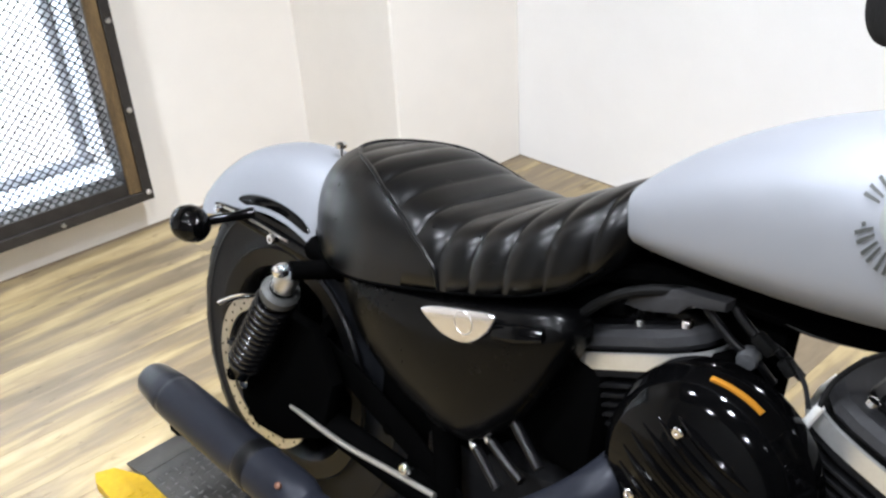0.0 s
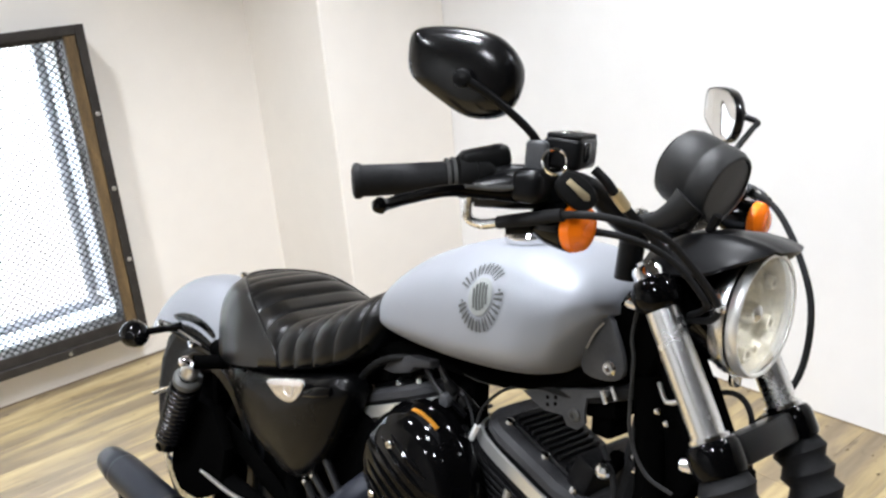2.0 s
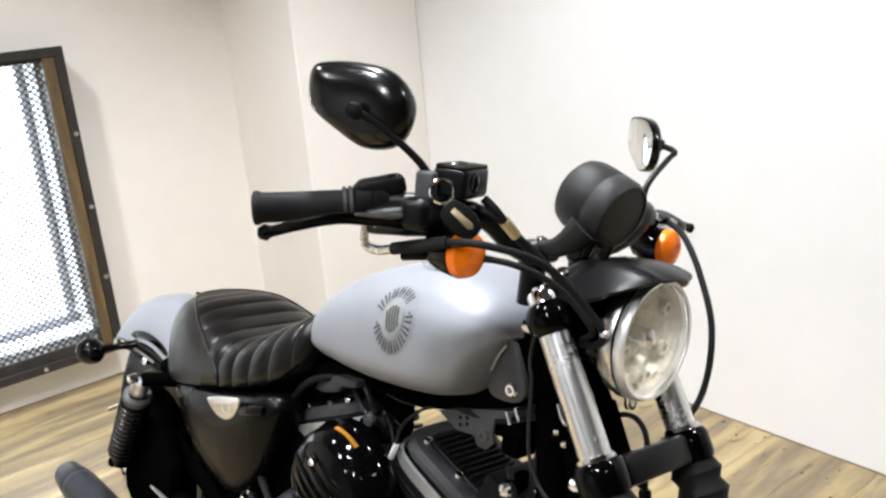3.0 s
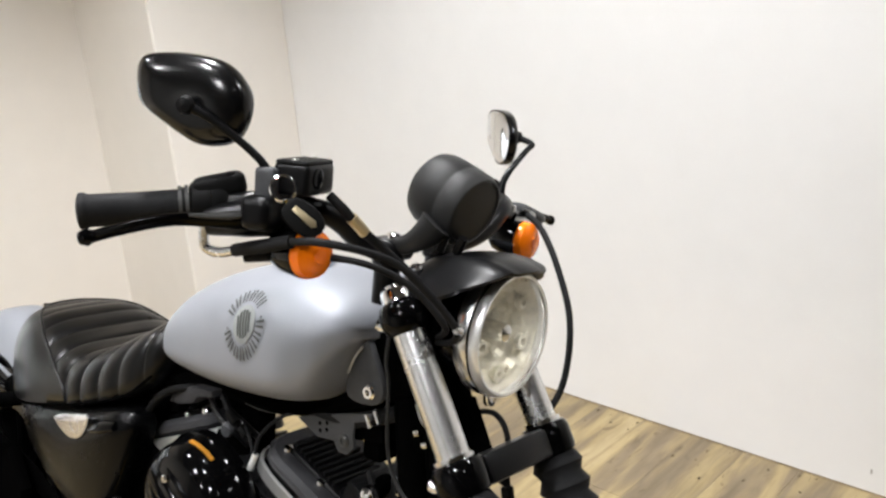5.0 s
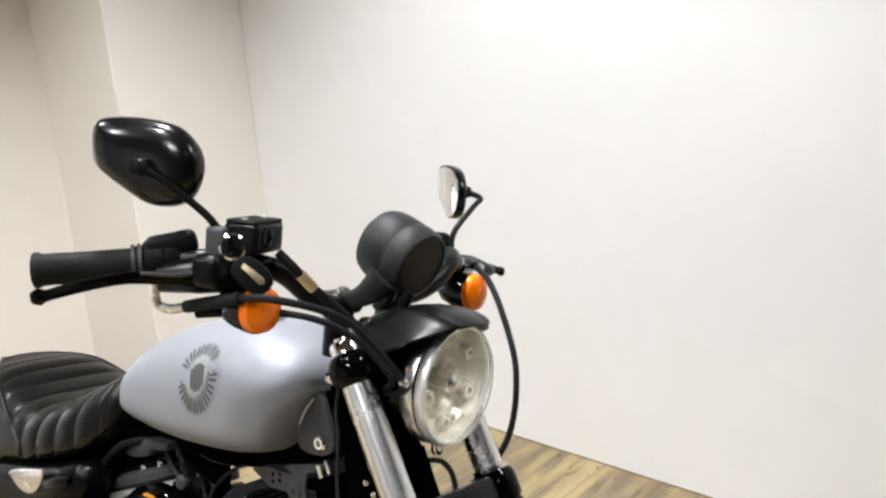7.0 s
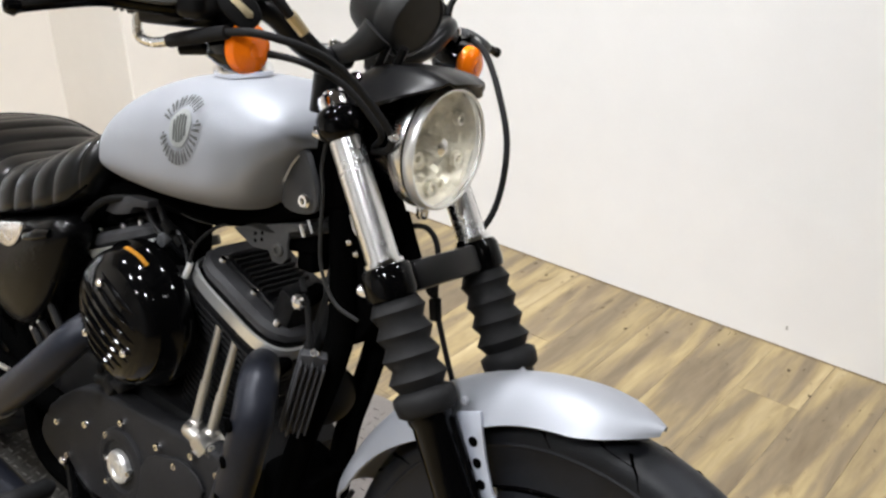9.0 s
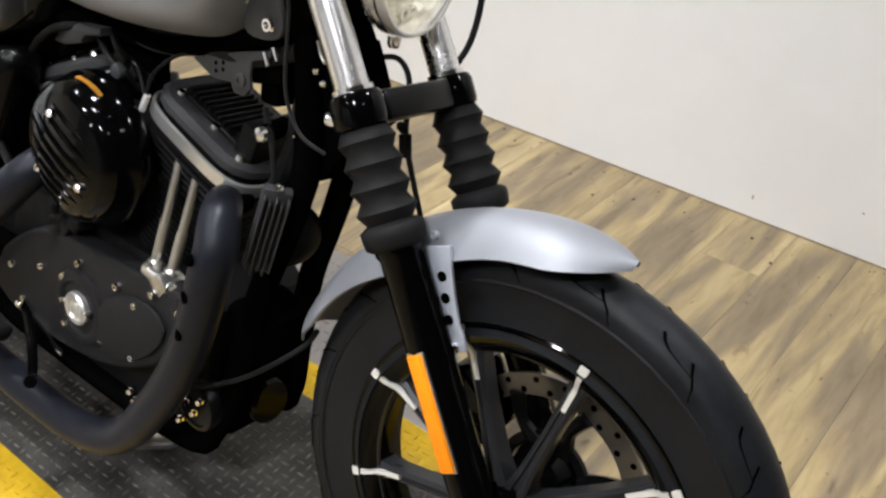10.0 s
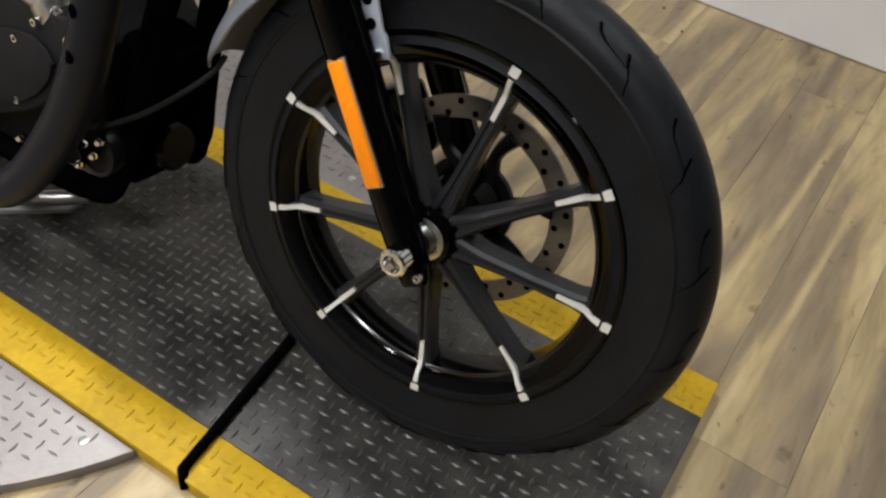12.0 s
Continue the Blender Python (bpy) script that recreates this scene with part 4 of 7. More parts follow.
def build_rear_end():
    # rear fender
    rings, n = [], 33
    for i in range(n):
        t = i / (n - 1)
        a = radians(60 + 79 * t)
        tail = max(0.0, (t - 0.80) / 0.20)
        w = 0.092 * (1 - 0.10 * tail ** 2)
        ring = []
        for k in range(19):
            u = -1 + 2 * k / 18
            r = 0.366 - 0.004 * t - (0.095 - 0.04 * tail) * abs(u) ** 3.0
            ring.append((AXLE_R.x + r * math.cos(a) * 1.0, u * w, AXLE_R.z + r * math.sin(a)))
        rings.append(ring)
    f = bp("rear_fender", shell(rings, 0.003), SILVER, None, "matte silver bobbed rear fender", 0.9)
    bp("seat_bolt", lathe([(0.004, -0.01), (0.004, 0.006), (0.009, 0.008), (0.010, 0.014), (0.006, 0.018), (0, 0.018)], (-0.672, 0, 0.688), (-0.1, 0, 1), 14), CHROME, f, "chrome knurled seat bolt")
    for sgn in (-1, 1):
        # black strut and its recess on the fender's side
        m = Matrix(((1, 0, 0, 0), (0, 0, sgn, sgn * 0.094), (0, 1, 0, 0), (0, 0, 0, 1)))
        bp("fender_strut", prism([(-0.872, 0.566), (-0.80, 0.574), (-0.70, 0.572), (-0.62, 0.566), (-0.53, 0.575), (-0.53, 0.545), (-0.62, 0.546), (-0.70, 0.551), (-0.80, 0.554), (-0.862, 0.553)], 0.012, m, 0.003), GLOSS, f, "gloss black fender strut")
        m2 = Matrix(((1, 0, 0, 0), (0, 0, sgn, sgn * 0.084), (0, 1, 0, 0), (0, 0, 0, 1)))
        bp("strut_cover", prism([(-0.822, 0.583), (-0.79, 0.601), (-0.73, 0.610), (-0.665, 0.605), (-0.626, 0.588), (-0.66, 0.578), (-0.74, 0.577)], 0.008, m2, 0.003, 2, 0, 3), GLOSS, f, "black inset strut cover")
        bp("strut_bolt", bolt((-0.855, sgn * 0.107, 0.561), (0, sgn, 0), 0.007, 0.006), CHROME, f)
        # Thin steel-coloured line along the strut.
        bp("strut_edge", tube([(-0.84, sgn * 0.1065, 0.568), (-0.76, sgn * 0.1065, 0.5705), (-0.66, sgn * 0.1065, 0.566)], 0.0020, 8, 4), STEEL, f, "thin bright line along the strut")
        bp("strut_bolt", bolt((-0.697, sgn * 0.107, 0.559), (0, sgn, 0), 0.009, 0.007), CHROME, f)
        # bullet signal on a stalk
        st = tube([(-0.765, sgn * 0.098, 0.578), (-0.778, sgn * 0.13, 0.574), (-0.790, sgn * 0.165, 0.570)], [0.011, 0.0075, 0.008], 12, 5)
        sig = bp("rear_signal", st.take(lathe([(0.0, -0.036), (0.014, -0.033), (0.024, -0.022), (0.0295, -0.004), (0.0295, 0.008), (0.027, 0.014)], (-0.807, sgn * 0.186, 0.564), (-1, 0, 0), 24)), GLOSS, None, "gloss black bullet rear signal")
        bp("lens", lathe([(0.0265, 0.012), (0.025, 0.02), (0.015, 0.026), (0, 0.028)], (-0.807, sgn * 0.186, 0.564), (-1, 0, 0), 24), GLOSS, sig)
        # shock absorber
        top, bot = V((-0.552, sgn * 0.176, 0.573)), V((-0.690, sgn * 0.166, 0.350))
        ax = (top - bot).normalized()
        L = (top - bot).length
        fr = frame_of(bot, ax)
        body = lathe([(0.012, -0.01), (0.022, 0.0), (0.022, 0.03), (0.018, 0.035), (0.018, L - 0.04), (0.012, L - 0.02)], bot, ax, 20)
        sh = bp("shock_absorber", body, GLOSS, None, "black coil-over rear shock")
        coil = [fr @ V((0.0275 * math.cos(q), 0.0275 * math.sin(q), 0.03 + (L - 0.095) * q / (2 * math.pi * 12))) for q in np.linspace(0, 2 * math.pi * 12, 170)]
        bp("coil_spring", tube(coil, 0.0042, 8, 1), SHELLB, sh, "gloss black coil spring")
        bp("shock_cap", lathe([(0.022, L - 0.062), (0.0285, L - 0.058), (0.0285, L - 0.046), (0.024, L - 0.042)], bot, ax, 24), WORNGREY, sh, "polished spring collar")
        bp("shock_eye", lathe([(0.014, L - 0.046), (0.017, L - 0.040), (0.018, L - 0.022), (0.013, L - 0.008), (0, L - 0.002)], bot, ax, 20), STEEL, sh, "dull steel shock eye")
        bp("shock_bolt", lathe([(0.0105, -0.004), (0.0105, 0.006), (0.008, 0.012), (0, 0.014)], top + V((0.004, sgn * 0.016, 0.006)), (0, sgn, 0), 16), CHROME, sh)
        bp("shock_mount", tube([top, V((top.x + 0.02, sgn * 0.10, 0.565))], 0.014, 12, 1), FRAMEB, sh)
        bp("shock_bolt", bolt(bot + V((0, sgn * 0.014, 0)), (0, sgn, 0), 0.011, 0.01).take(tube([bot, V((bot.x - 0.01, sgn * 0.10, bot.z))], 0.012, 10, 1)), FRAMEB, sh)
        # swing arm
        bp("swing_arm", tube([(-0.16, sgn * 0.10, 0.30), (-0.40, sgn * 0.115, 0.315), (-0.77, sgn * 0.118, 0.322)], 0.022, 12, 5, 0, 0.8), FRAMEB)
    # curved chrome-edged plate holder behind the shock
    bp("side_plate_holder", tube([(-0.70, -0.10, 0.46), (-0.735, -0.14, 0.455), (-0.76, -0.165, 0.44)], [0.010, 0.012, 0.008], 10, 5, 0, 0.35), CHROME, None, "small curved chrome bracket")
    # belt guard, its holes painted on as black discs
    m = Matrix(((1, 0, 0, 0), (0, 0, -1, -0.098), (0, 1, 0, 0), (0, 0, 0, 1)))
    g = prism([(-0.62, 0.455), (-0.50, 0.43), (-0.36, 0.385), (-0.25, 0.33), (-0.25, 0.29), (-0.37, 0.34), (-0.51, 0.385), (-0.62, 0.41)], 0.004, m, 0.001)
    gd = bp("guard_plate", g, FRAMEB, None, "dark perforated guard plate")
    for k in range(6):
        bp("hole", lathe([(0.009, 0), (0.009, 0.0008), (0, 0.0008)], (-0.58 + 0.055 * k, -0.1022, 0.424 - 0.0215 * k), RIGHT, 12), RECESS_SHADE, gd)


def curve(x, xs, ys):
    """A smooth curve through points, with no overshoot."""
    xs, ys = np.asarray(xs, float), np.asarray(ys, float)
    h = np.diff(xs)
    d = np.diff(ys) / h
    m = np.r_[d[0], np.where(d[1:] * d[:-1] > 0, 2 * d[1:] * d[:-1] / (d[1:] + d[:-1] + 1e-12), 0), d[-1]]
    i = int(np.clip(np.searchsorted(xs, x) - 1, 0, len(h) - 1))
    t = min(max((x - xs[i]) / h[i], 0.0), 1.0)
    return float((2 * t ** 3 - 3 * t * t + 1) * ys[i] + (t ** 3 - 2 * t * t + t) * h[i] * m[i] + (3 * t * t - 2 * t ** 3) * ys[i + 1] + (t ** 3 - t * t) * h[i] * m[i + 1])


def seat_row(x):
    xs = [-0.648, -0.638, -0.615, -0.585, -0.54, -0.49, -0.43, -0.37, -0.31, -0.25, -0.19, -0.14, -0.10, -0.085]
    zt = [0.635, 0.672, 0.706, 0.730, 0.748, 0.752, 0.742, 0.728, 0.724, 0.737, 0.762, 0.788, 0.805, 0.800]
    zb = [0.615, 0.606, 0.598, 0.590, 0.583, 0.586, 0.596, 0.610, 0.626, 0.643, 0.662, 0.684, 0.72, 0.745]
    w = [0.030, 0.058, 0.085, 0.104, 0.126, 0.140, 0.146, 0.145, 0.142, 0.138, 0.130, 0.118, 0.100, 0.084]
    return [curve(x, xs, q) for q in (zt, zb, w)]


def build_seat():
    def surface(x, u, lift=0.0):
        """u from -1 (right lower edge) over the top to 1."""
        zt, zb, w = seat_row(x)
        s = math.sin(u * math.pi / 2)
        c = math.cos(u * math.pi / 2)
        y = w * math.copysign(abs(s) ** 0.80, s)
        dish = 0.016 * math.exp(-(u / 0.42) ** 2) * min(1.0, max(0.0, (-0.20 - x) / 0.12)) * min(1.0, max(0.0, (x + 0.60) / 0.05))
        z = zb + (zt - zb) * (c ** 0.62 if c > 0 else 0.0) - dish
        return V((x, y, z))

    def piping_x(u):
        """Where the seam crosses, from the rim at the back down to the lower edge."""
        return float(np.interp(abs(u), [0, 0.2, 0.32, 0.45, 0.62, 0.8, 0.92, 1.0], [-0.592, -0.575, -0.540, -0.468, -0.388, -0.335, -0.310, -0.300]))

    xs = list(np.linspace(-0.648, -0.085, 170))
    us = list(np.linspace(-1, 1, 45))
    rings = []
    for x in xs:
        ring = []
        for u in us:
            p = surface(x, u)
            ahead_of = x - piping_x(u)
            if ahead_of > 0:
                ph = (x + 0.595) / 0.0480
                rib = abs(math.sin(math.pi * ph)) ** 0.40
                fade = min(1.0, ahead_of / 0.012) * min(1.0, max(0.0, (-0.10 - x) / 0.02))
                k = (0.0036 + 0.0042 * min(1.0, max(0.0, (x + 0.42) / 0.10))) * (rib - 0.75) * fade
                nrm = V((0, p.y * 1.6, max(p.z - seat_row(x)[1], 0.02))).normalized()
                p = p + nrm * k
            ring.append(p)
        zt, zb, w = seat_row(x)
        ring += [V((x, w * 0.7, zb - 0.008)), V((x, 0, zb - 0.01)), V((x, -w * 0.7, zb - 0.008))]
        rings.append(ring)
    s = bp("seat", loft(rings), LEATHER, None, "black pleated solo seat in smooth vinyl", 1.4)
    for sgn in (-1, 1):
        line = [surface(piping_x(u) , u) + V((0, 0, 0.0015)) for u in [sgn * q for q in np.linspace(0.0, 1.0, 26)]]
        bp("piping", tube(line, 0.0028, 8, 2), LEATHER, s, "black piping seam")
        base = [surface(x, sgn * 1.0) + V((0, 0, -0.001)) for x in np.linspace(-0.635, -0.10, 22)]
        bp("seat_edge", tube(base, 0.0020, 8, 2), FRAMEB, s)


TANK_X = [-0.145, -0.135, -0.115, -0.085, -0.045, 0.005, 0.055, 0.105, 0.165, 0.220, 0.258, 0.283, 0.301, 0.318, 0.330, 0.337]
TANK_T = [0.755, 0.774, 0.798, 0.826, 0.856, 0.885, 0.906, 0.921, 0.931, 0.933, 0.929, 0.923, 0.916, 0.905, 0.892, 0.878]
TANK_B = [0.748, 0.743, 0.740, 0.738, 0.738, 0.739, 0.741, 0.744, 0.750, 0.758, 0.769, 0.786, 0.818, 0.848, 0.864, 0.866]
TANK_W = [0.022, 0.045, 0.067, 0.088, 0.105, 0.119, 0.129, 0.136, 0.139, 0.137, 0.130, 0.121, 0.110, 0.092, 0.070, 0.045]


def tank_ring(x, n=72):
    zt, zb, w = (curve(x, TANK_X, q) for q in (TANK_T, TANK_B, TANK_W))
    zm = zb + (zt - zb) * 0.36
    ring = []
    for k in range(n):
        a = 2 * math.pi * k / n
        c, s = math.cos(a), math.sin(a)
        y = w * math.copysign(abs(c) ** 0.80, c)
        z = zm + ((zt - zm) * abs(s) ** 0.66 if s >= 0 else -(zm - zb) * abs(s) ** 0.72)
        ring.append(V((x, y, z)))
    return ring


def tank_side(x, z):
    """The tank's right flank: y at a given x and z."""
    zt, zb, w = (curve(x, TANK_X, q) for q in (TANK_T, TANK_B, TANK_W))
    zm = zb + (zt - zb) * 0.36
    s = min(((z - zm) / (zt - zm)) ** (1 / 0.66), 1) if z >= zm else min(((zm - z) / (zm - zb)) ** (1 / 0.72), 1)
    return -w * (1 - s * s) ** 0.40


def build_tank():
    xs = np.interp(np.linspace(0, 1, 110), np.linspace(0, 1, len(TANK_X)), TANK_X)
    t = bp("fuel_tank", loft([tank_ring(float(x)) for x in xs]), SILVER, None, "matte silver peanut fuel tank", 1.2)
    # decal: ring of plain bars round a ribbed disc
    cx, cz, slant = 0.182, 0.868, 0.36

    def on_flank(u, v, lift):
        # laid along the curved flank, so that it keeps its size
        du, dv = (u * math.cos(slant) - v * math.sin(slant)) / 12, (u * math.sin(slant) + v * math.cos(slant)) / 12
        x, z = cx, cz
        for _ in range(12):
            y = tank_side(x, z)
            fall = min(abs(tank_side(x, z + 0.001) - y) / 0.001, 1.4)
            x, z = x + du, z + dv / math.sqrt(1 + fall * fall) * 1.22
        y = tank_side(x, z)
        n = V(((tank_side(x + 0.001, z) - y) / 0.001, -1, min((tank_side(x, z + 0.001) - y) / 0.001, 3.0))).normalized()
        return V((x, y, z)) + n * (lift + 0.0006)

    n = 32
    verts = [on_flank(0, 0, 0.0010)]
    for r in (0.007, 0.0135, 0.0205):
        verts += [on_flank(r * math.cos(2 * math.pi * k / n), r * math.sin(2 * math.pi * k / n), 0.0010) for k in range(n)]
    faces = [(0, 1 + k, 1 + (k + 1) % n) for k in range(n)]
    faces += [(1 + i * n + k, 1 + (i + 1) * n + k, 1 + (i + 1) * n + (k + 1) % n, 1 + i * n + (k + 1) % n) for i in (0, 1) for k in range(n)]
    decal = bp("tank_decal", Geo().add(verts, faces), EMBLEM_PALE, t, "round grey decal with a ring of dark bars")

    def mark(outline, lift=0.0016):
        bp("decal_bar", Geo().add([on_flank(u, v, lift) for u, v in outline], [tuple(range(len(outline)))]), EMBLEM, decal)

    for centre, count, spread in ((math.pi / 2, 6, 1.85), (-math.pi / 2, 8, 2.75)):
        for k in range(count):
            a = centre + spread * (k / (count - 1) - 0.5)
            w = spread / (count - 1) * 0.34
            for s0, s1 in ((-0.95, -0.35), (0.35, 0.95)):
                mark([(r * math.cos(a + s * w), r * math.sin(a + s * w)) for r, s in ((0.0245, s0), (0.0245, s1), (0.0315, s1), (0.0385, s1), (0.0385, s0), (0.0315, s0))])
    for a in (0.02, math.pi - 0.02):
        mark([(0.0315 * math.cos(a) + du, 0.0315 * math.sin(a) + dv) for du, dv in ((-0.0015, -0.0015), (0.0015, -0.0015), (0.0015, 0.0015), (-0.0015, 0.0015))])
    for k in range(-2, 3):
        h = math.sqrt(0.0150 ** 2 - (k * 0.0052) ** 2)
        mark([(k * 0.0052 - 0.0019, -h), (k * 0.0052 + 0.0019, -h), (k * 0.0052 + 0.0019, 0), (k * 0.0052 + 0.0019, h), (k * 0.0052 - 0.0019, h), (k * 0.0052 - 0.0019, 0)], 0.0018)
    cap = lathe([(0.038, -0.012), (0.038, 0.000), (0.040, 0.003), (0.040, 0.009), (0.036, 0.014), (0.022, 0.018), (0, 0.019)], (0.168, -0.026, 0.931), (-0.08, -0.10, 1), 32)
    bp("fuel_cap", cap, CHROME, t, "chrome fuel cap")
    # black neck cowl ahead of the tank
    m = Matrix(((1, 0, 0, 0), (0, 0, -1, -0.062), (0, 1, 0, 0), (0, 0, 0, 1)))
    for sgn in (-1, 1):
        m = Matrix(((1, 0, 0, 0), (0, 0, sgn, sgn * 0.052), (0, 1, 0, 0), (0, 0, 0, 1)))
        c = bp("neck_cover", prism([(0.296, 0.792), (0.298, 0.815), (0.308, 0.845), (0.331, 0.868), (0.344, 0.852), (0.359, 0.822), (0.362, 0.804), (0.354, 0.792), (0.338, 0.786), (0.312, 0.784)], 0.010, m, 0.003, 2, 0, 2), BRACKET, None, "dark grey steering neck cover")
        bp("cover_bolt", bolt((0.344, sgn * 0.0625, 0.806), (0, sgn, 0), 0.010, 0.008), CHROME, c)
        m = Matrix(((1, 0, 0, 0), (0, 0, sgn, sgn * 0.046), (0, 1, 0, 0), (0, 0, 0, 1)))
        b = bp("coil_bracket", prism([(0.190, 0.726), (0.292, 0.760), (0.335, 0.771), (0.333, 0.762), (0.302, 0.750), (0.300, 0.731), (0.303, 0.716), (0.290, 0.702), (0.273, 0.702), (0.265, 0.714), (0.232, 0.710)], 0.005, m, 0.0015), BRACKET, None, "dark grey mounting bracket")
        # Holes drawn as black discs on the bracket's face.
        for x, z in ((0.237, 0.731), (0.238, 0.721), (0.251, 0.735), (0.251, 0.726)):
            bp("hole", lathe([(0.0028, 0), (0.0028, 0.0006), (0, 0.0006)], (x, sgn * 0.051, z), (0, sgn, 0), 10), RECESS_SHADE, b)
        bp("bracket_bolt", bolt((0.286, sgn * 0.051, 0.722), (0, sgn, 0), 0.009, 0.005), WORNGREY, b)
        # Thin steel-coloured line along the cover edge.
        bp("chrome_trim", tube([(0.312, sgn * 0.073, 0.824), (0.320, sgn * 0.070, 0.845), (0.330, sgn * 0.067, 0.860)], 0.0014, 8, 4), STEEL, c, "thin bright line along the cover edge")
    # Added mass that fills the dark space between downtube and fork.
    bp("neck_gusset", prism([(0.365, 0.80), (0.435, 0.805), (0.470, 0.74), (0.462, 0.695), (0.432, 0.650), (0.412, 0.626), (0.374, 0.616), (0.366, 0.66), (0.372, 0.72)], 0.06, Matrix(((1, 0, 0, 0), (0, 0, -1, 0.03), (0, 1, 0, 0), (0, 0, 0, 1))), 0.006), FRAMEB, None, "black filler block at the steering neck")
    for x, z in ((0.388, 0.729), (0.396, 0.731), (0.382, 0.722), (0.379, 0.702), (0.373, 0.694), (0.393, 0.742), (0.415, 0.753), (0.401, 0.764), (0.378, 0.678)):
        bp("neck_bolt", lathe([(0.0045, -0.004), (0.0045, 0.002), (0.003, 0.004), (0, 0.0045)], (x, -0.040, z), RIGHT, 10), CHROME)
    for x, z in ((0.329, 0.760), (0.344, 0.770)):
        bp("cable_tip", tube([(x - 0.004, -0.052, z + 0.008), (x + 0.004, -0.052, z - 0.007)], 0.0034, 8, 1), CHROME)
    bp("neck_pipe", tube([(0.378, -0.036, 0.790), (0.388, -0.038, 0.772), (0.400, -0.036, 0.758)], 0.0028, 8, 3), STEEL)
    bp("neck_pipe", tube([(0.396, -0.036, 0.798), (0.410, -0.038, 0.778), (0.430, -0.036, 0.786)], 0.0028, 8, 3), STEEL)
    bp("neck_shroud", prism([(0.300, 0.80), (0.318, 0.86), (0.345, 0.905), (0.385, 0.90), (0.40, 0.86), (0.385, 0.80), (0.345, 0.785)], 0.09, Matrix(((1, 0, 0, 0), (0, 0, -1, 0.045), (0, 1, 0, 0), (0, 0, 0, 1))), 0.01), FRAMEB, None, "black steering head shroud")
    # frame under and behind the tank
    bp("frame_backbone", tube([(0.36, 0, 0.83), (0.20, 0, 0.78), (-0.05, 0, 0.73), (-0.20, 0, 0.66), (-0.45, 0, 0.57)], 0.03, 14, 5), FRAMEB)
    for sgn in (-1, 1):
        bp("frame_tube", tube([(0.376, sgn * 0.03, 0.80), (0.399, sgn * 0.038, 0.66), (0.384, sgn * 0.042, 0.57), (0.344, sgn * 0.048, 0.44), (0.322, sgn * 0.060, 0.30), (0.300, sgn * 0.075, 0.205), (0.24, sgn * 0.085, 0.165), (-0.10, sgn * 0.09, 0.16), (-0.26, sgn * 0.10, 0.20), (-0.30, sgn * 0.10, 0.40), (-0.36, sgn * 0.10, 0.57), (-0.60, sgn * 0.10, 0.575)], 0.0185, 12, 5), FRAMEB, None, "black tubular frame")
        bp("frame_rail", tube([(-0.12, sgn * 0.055, 0.70), (-0.02, sgn * 0.05, 0.72), (0.15, sgn * 0.045, 0.73), (0.33, sgn * 0.04, 0.79)], 0.014, 10, 4), FRAMEB)


def build_side_cover():
    ol = [(-0.500, 0.585), (-0.42, 0.602), (-0.30, 0.622), (-0.20, 0.645), (-0.137, 0.660), (-0.112, 0.645), (-0.116, 0.615), (-0.138, 0.560), (-0.17, 0.505), (-0.225, 0.450), (-0.264, 0.437), (-0.31, 0.441), (-0.39, 0.465), (-0.455, 0.505), (-0.49, 0.548)]
    cx, cz = -0.28, 0.56
    for sgn in (-1, 1):
        rings = []
        pts = smooth_line([(x, 0, z) for x, z in ol] + [(ol[0][0], 0, ol[0][1])], 4)[:-1]
        for s, y in ((1.0, 0.085), (1.0, 0.118), (0.985, 0.127), (0.93, 0.136), (0.78, 0.145), (0.5, 0.151), (0.2, 0.153)):
            rings.append([V((cx + (p.x - cx) * s, sgn * y, cz + (p.z - cz) * s)) for p in pts])
        c = bp("side_cover", loft(rings), COVERB, None, "satin black teardrop side cover", 1.0)
        if sgn < 0:
            m = Matrix(((1, 0, 0, 0), (0, 0, -1, -0.1495), (0, 1, 0, 0), (0, 0, 0, 1)))
            bd = bp("side_badge", prism([(-0.312, 0.606), (-0.285, 0.618), (-0.235, 0.632), (-0.200, 0.640), (-0.199, 0.627), (-0.215, 0.604), (-0.238, 0.589), (-0.270, 0.586), (-0.300, 0.596)], 0.007, m, 0.003, 3, 0, 4), BADGE, c, "silver shield-shaped badge")
            bp("badge_ring", ring_lathe([(0.0130, 0), (0.0140, 0.0010), (0.0150, 0), (0.0140, -0.0005)], (-0.240, -0.1562, 0.615), RIGHT, 28), STEEL, bd)
            bp("cover_trim", tube([(-0.198, -0.148, 0.620), (-0.165, -0.147, 0.630), (-0.135, -0.142, 0.638)], [0.010, 0.012, 0.008], 12, 5, 0, 0.6), GLOSS, c, "gloss black badge trim")


build_front_wheel()
build_fork()
build_front_fender()
build_rear_wheel()
build_rear_end()
build_seat()
build_tank()
build_side_cover()


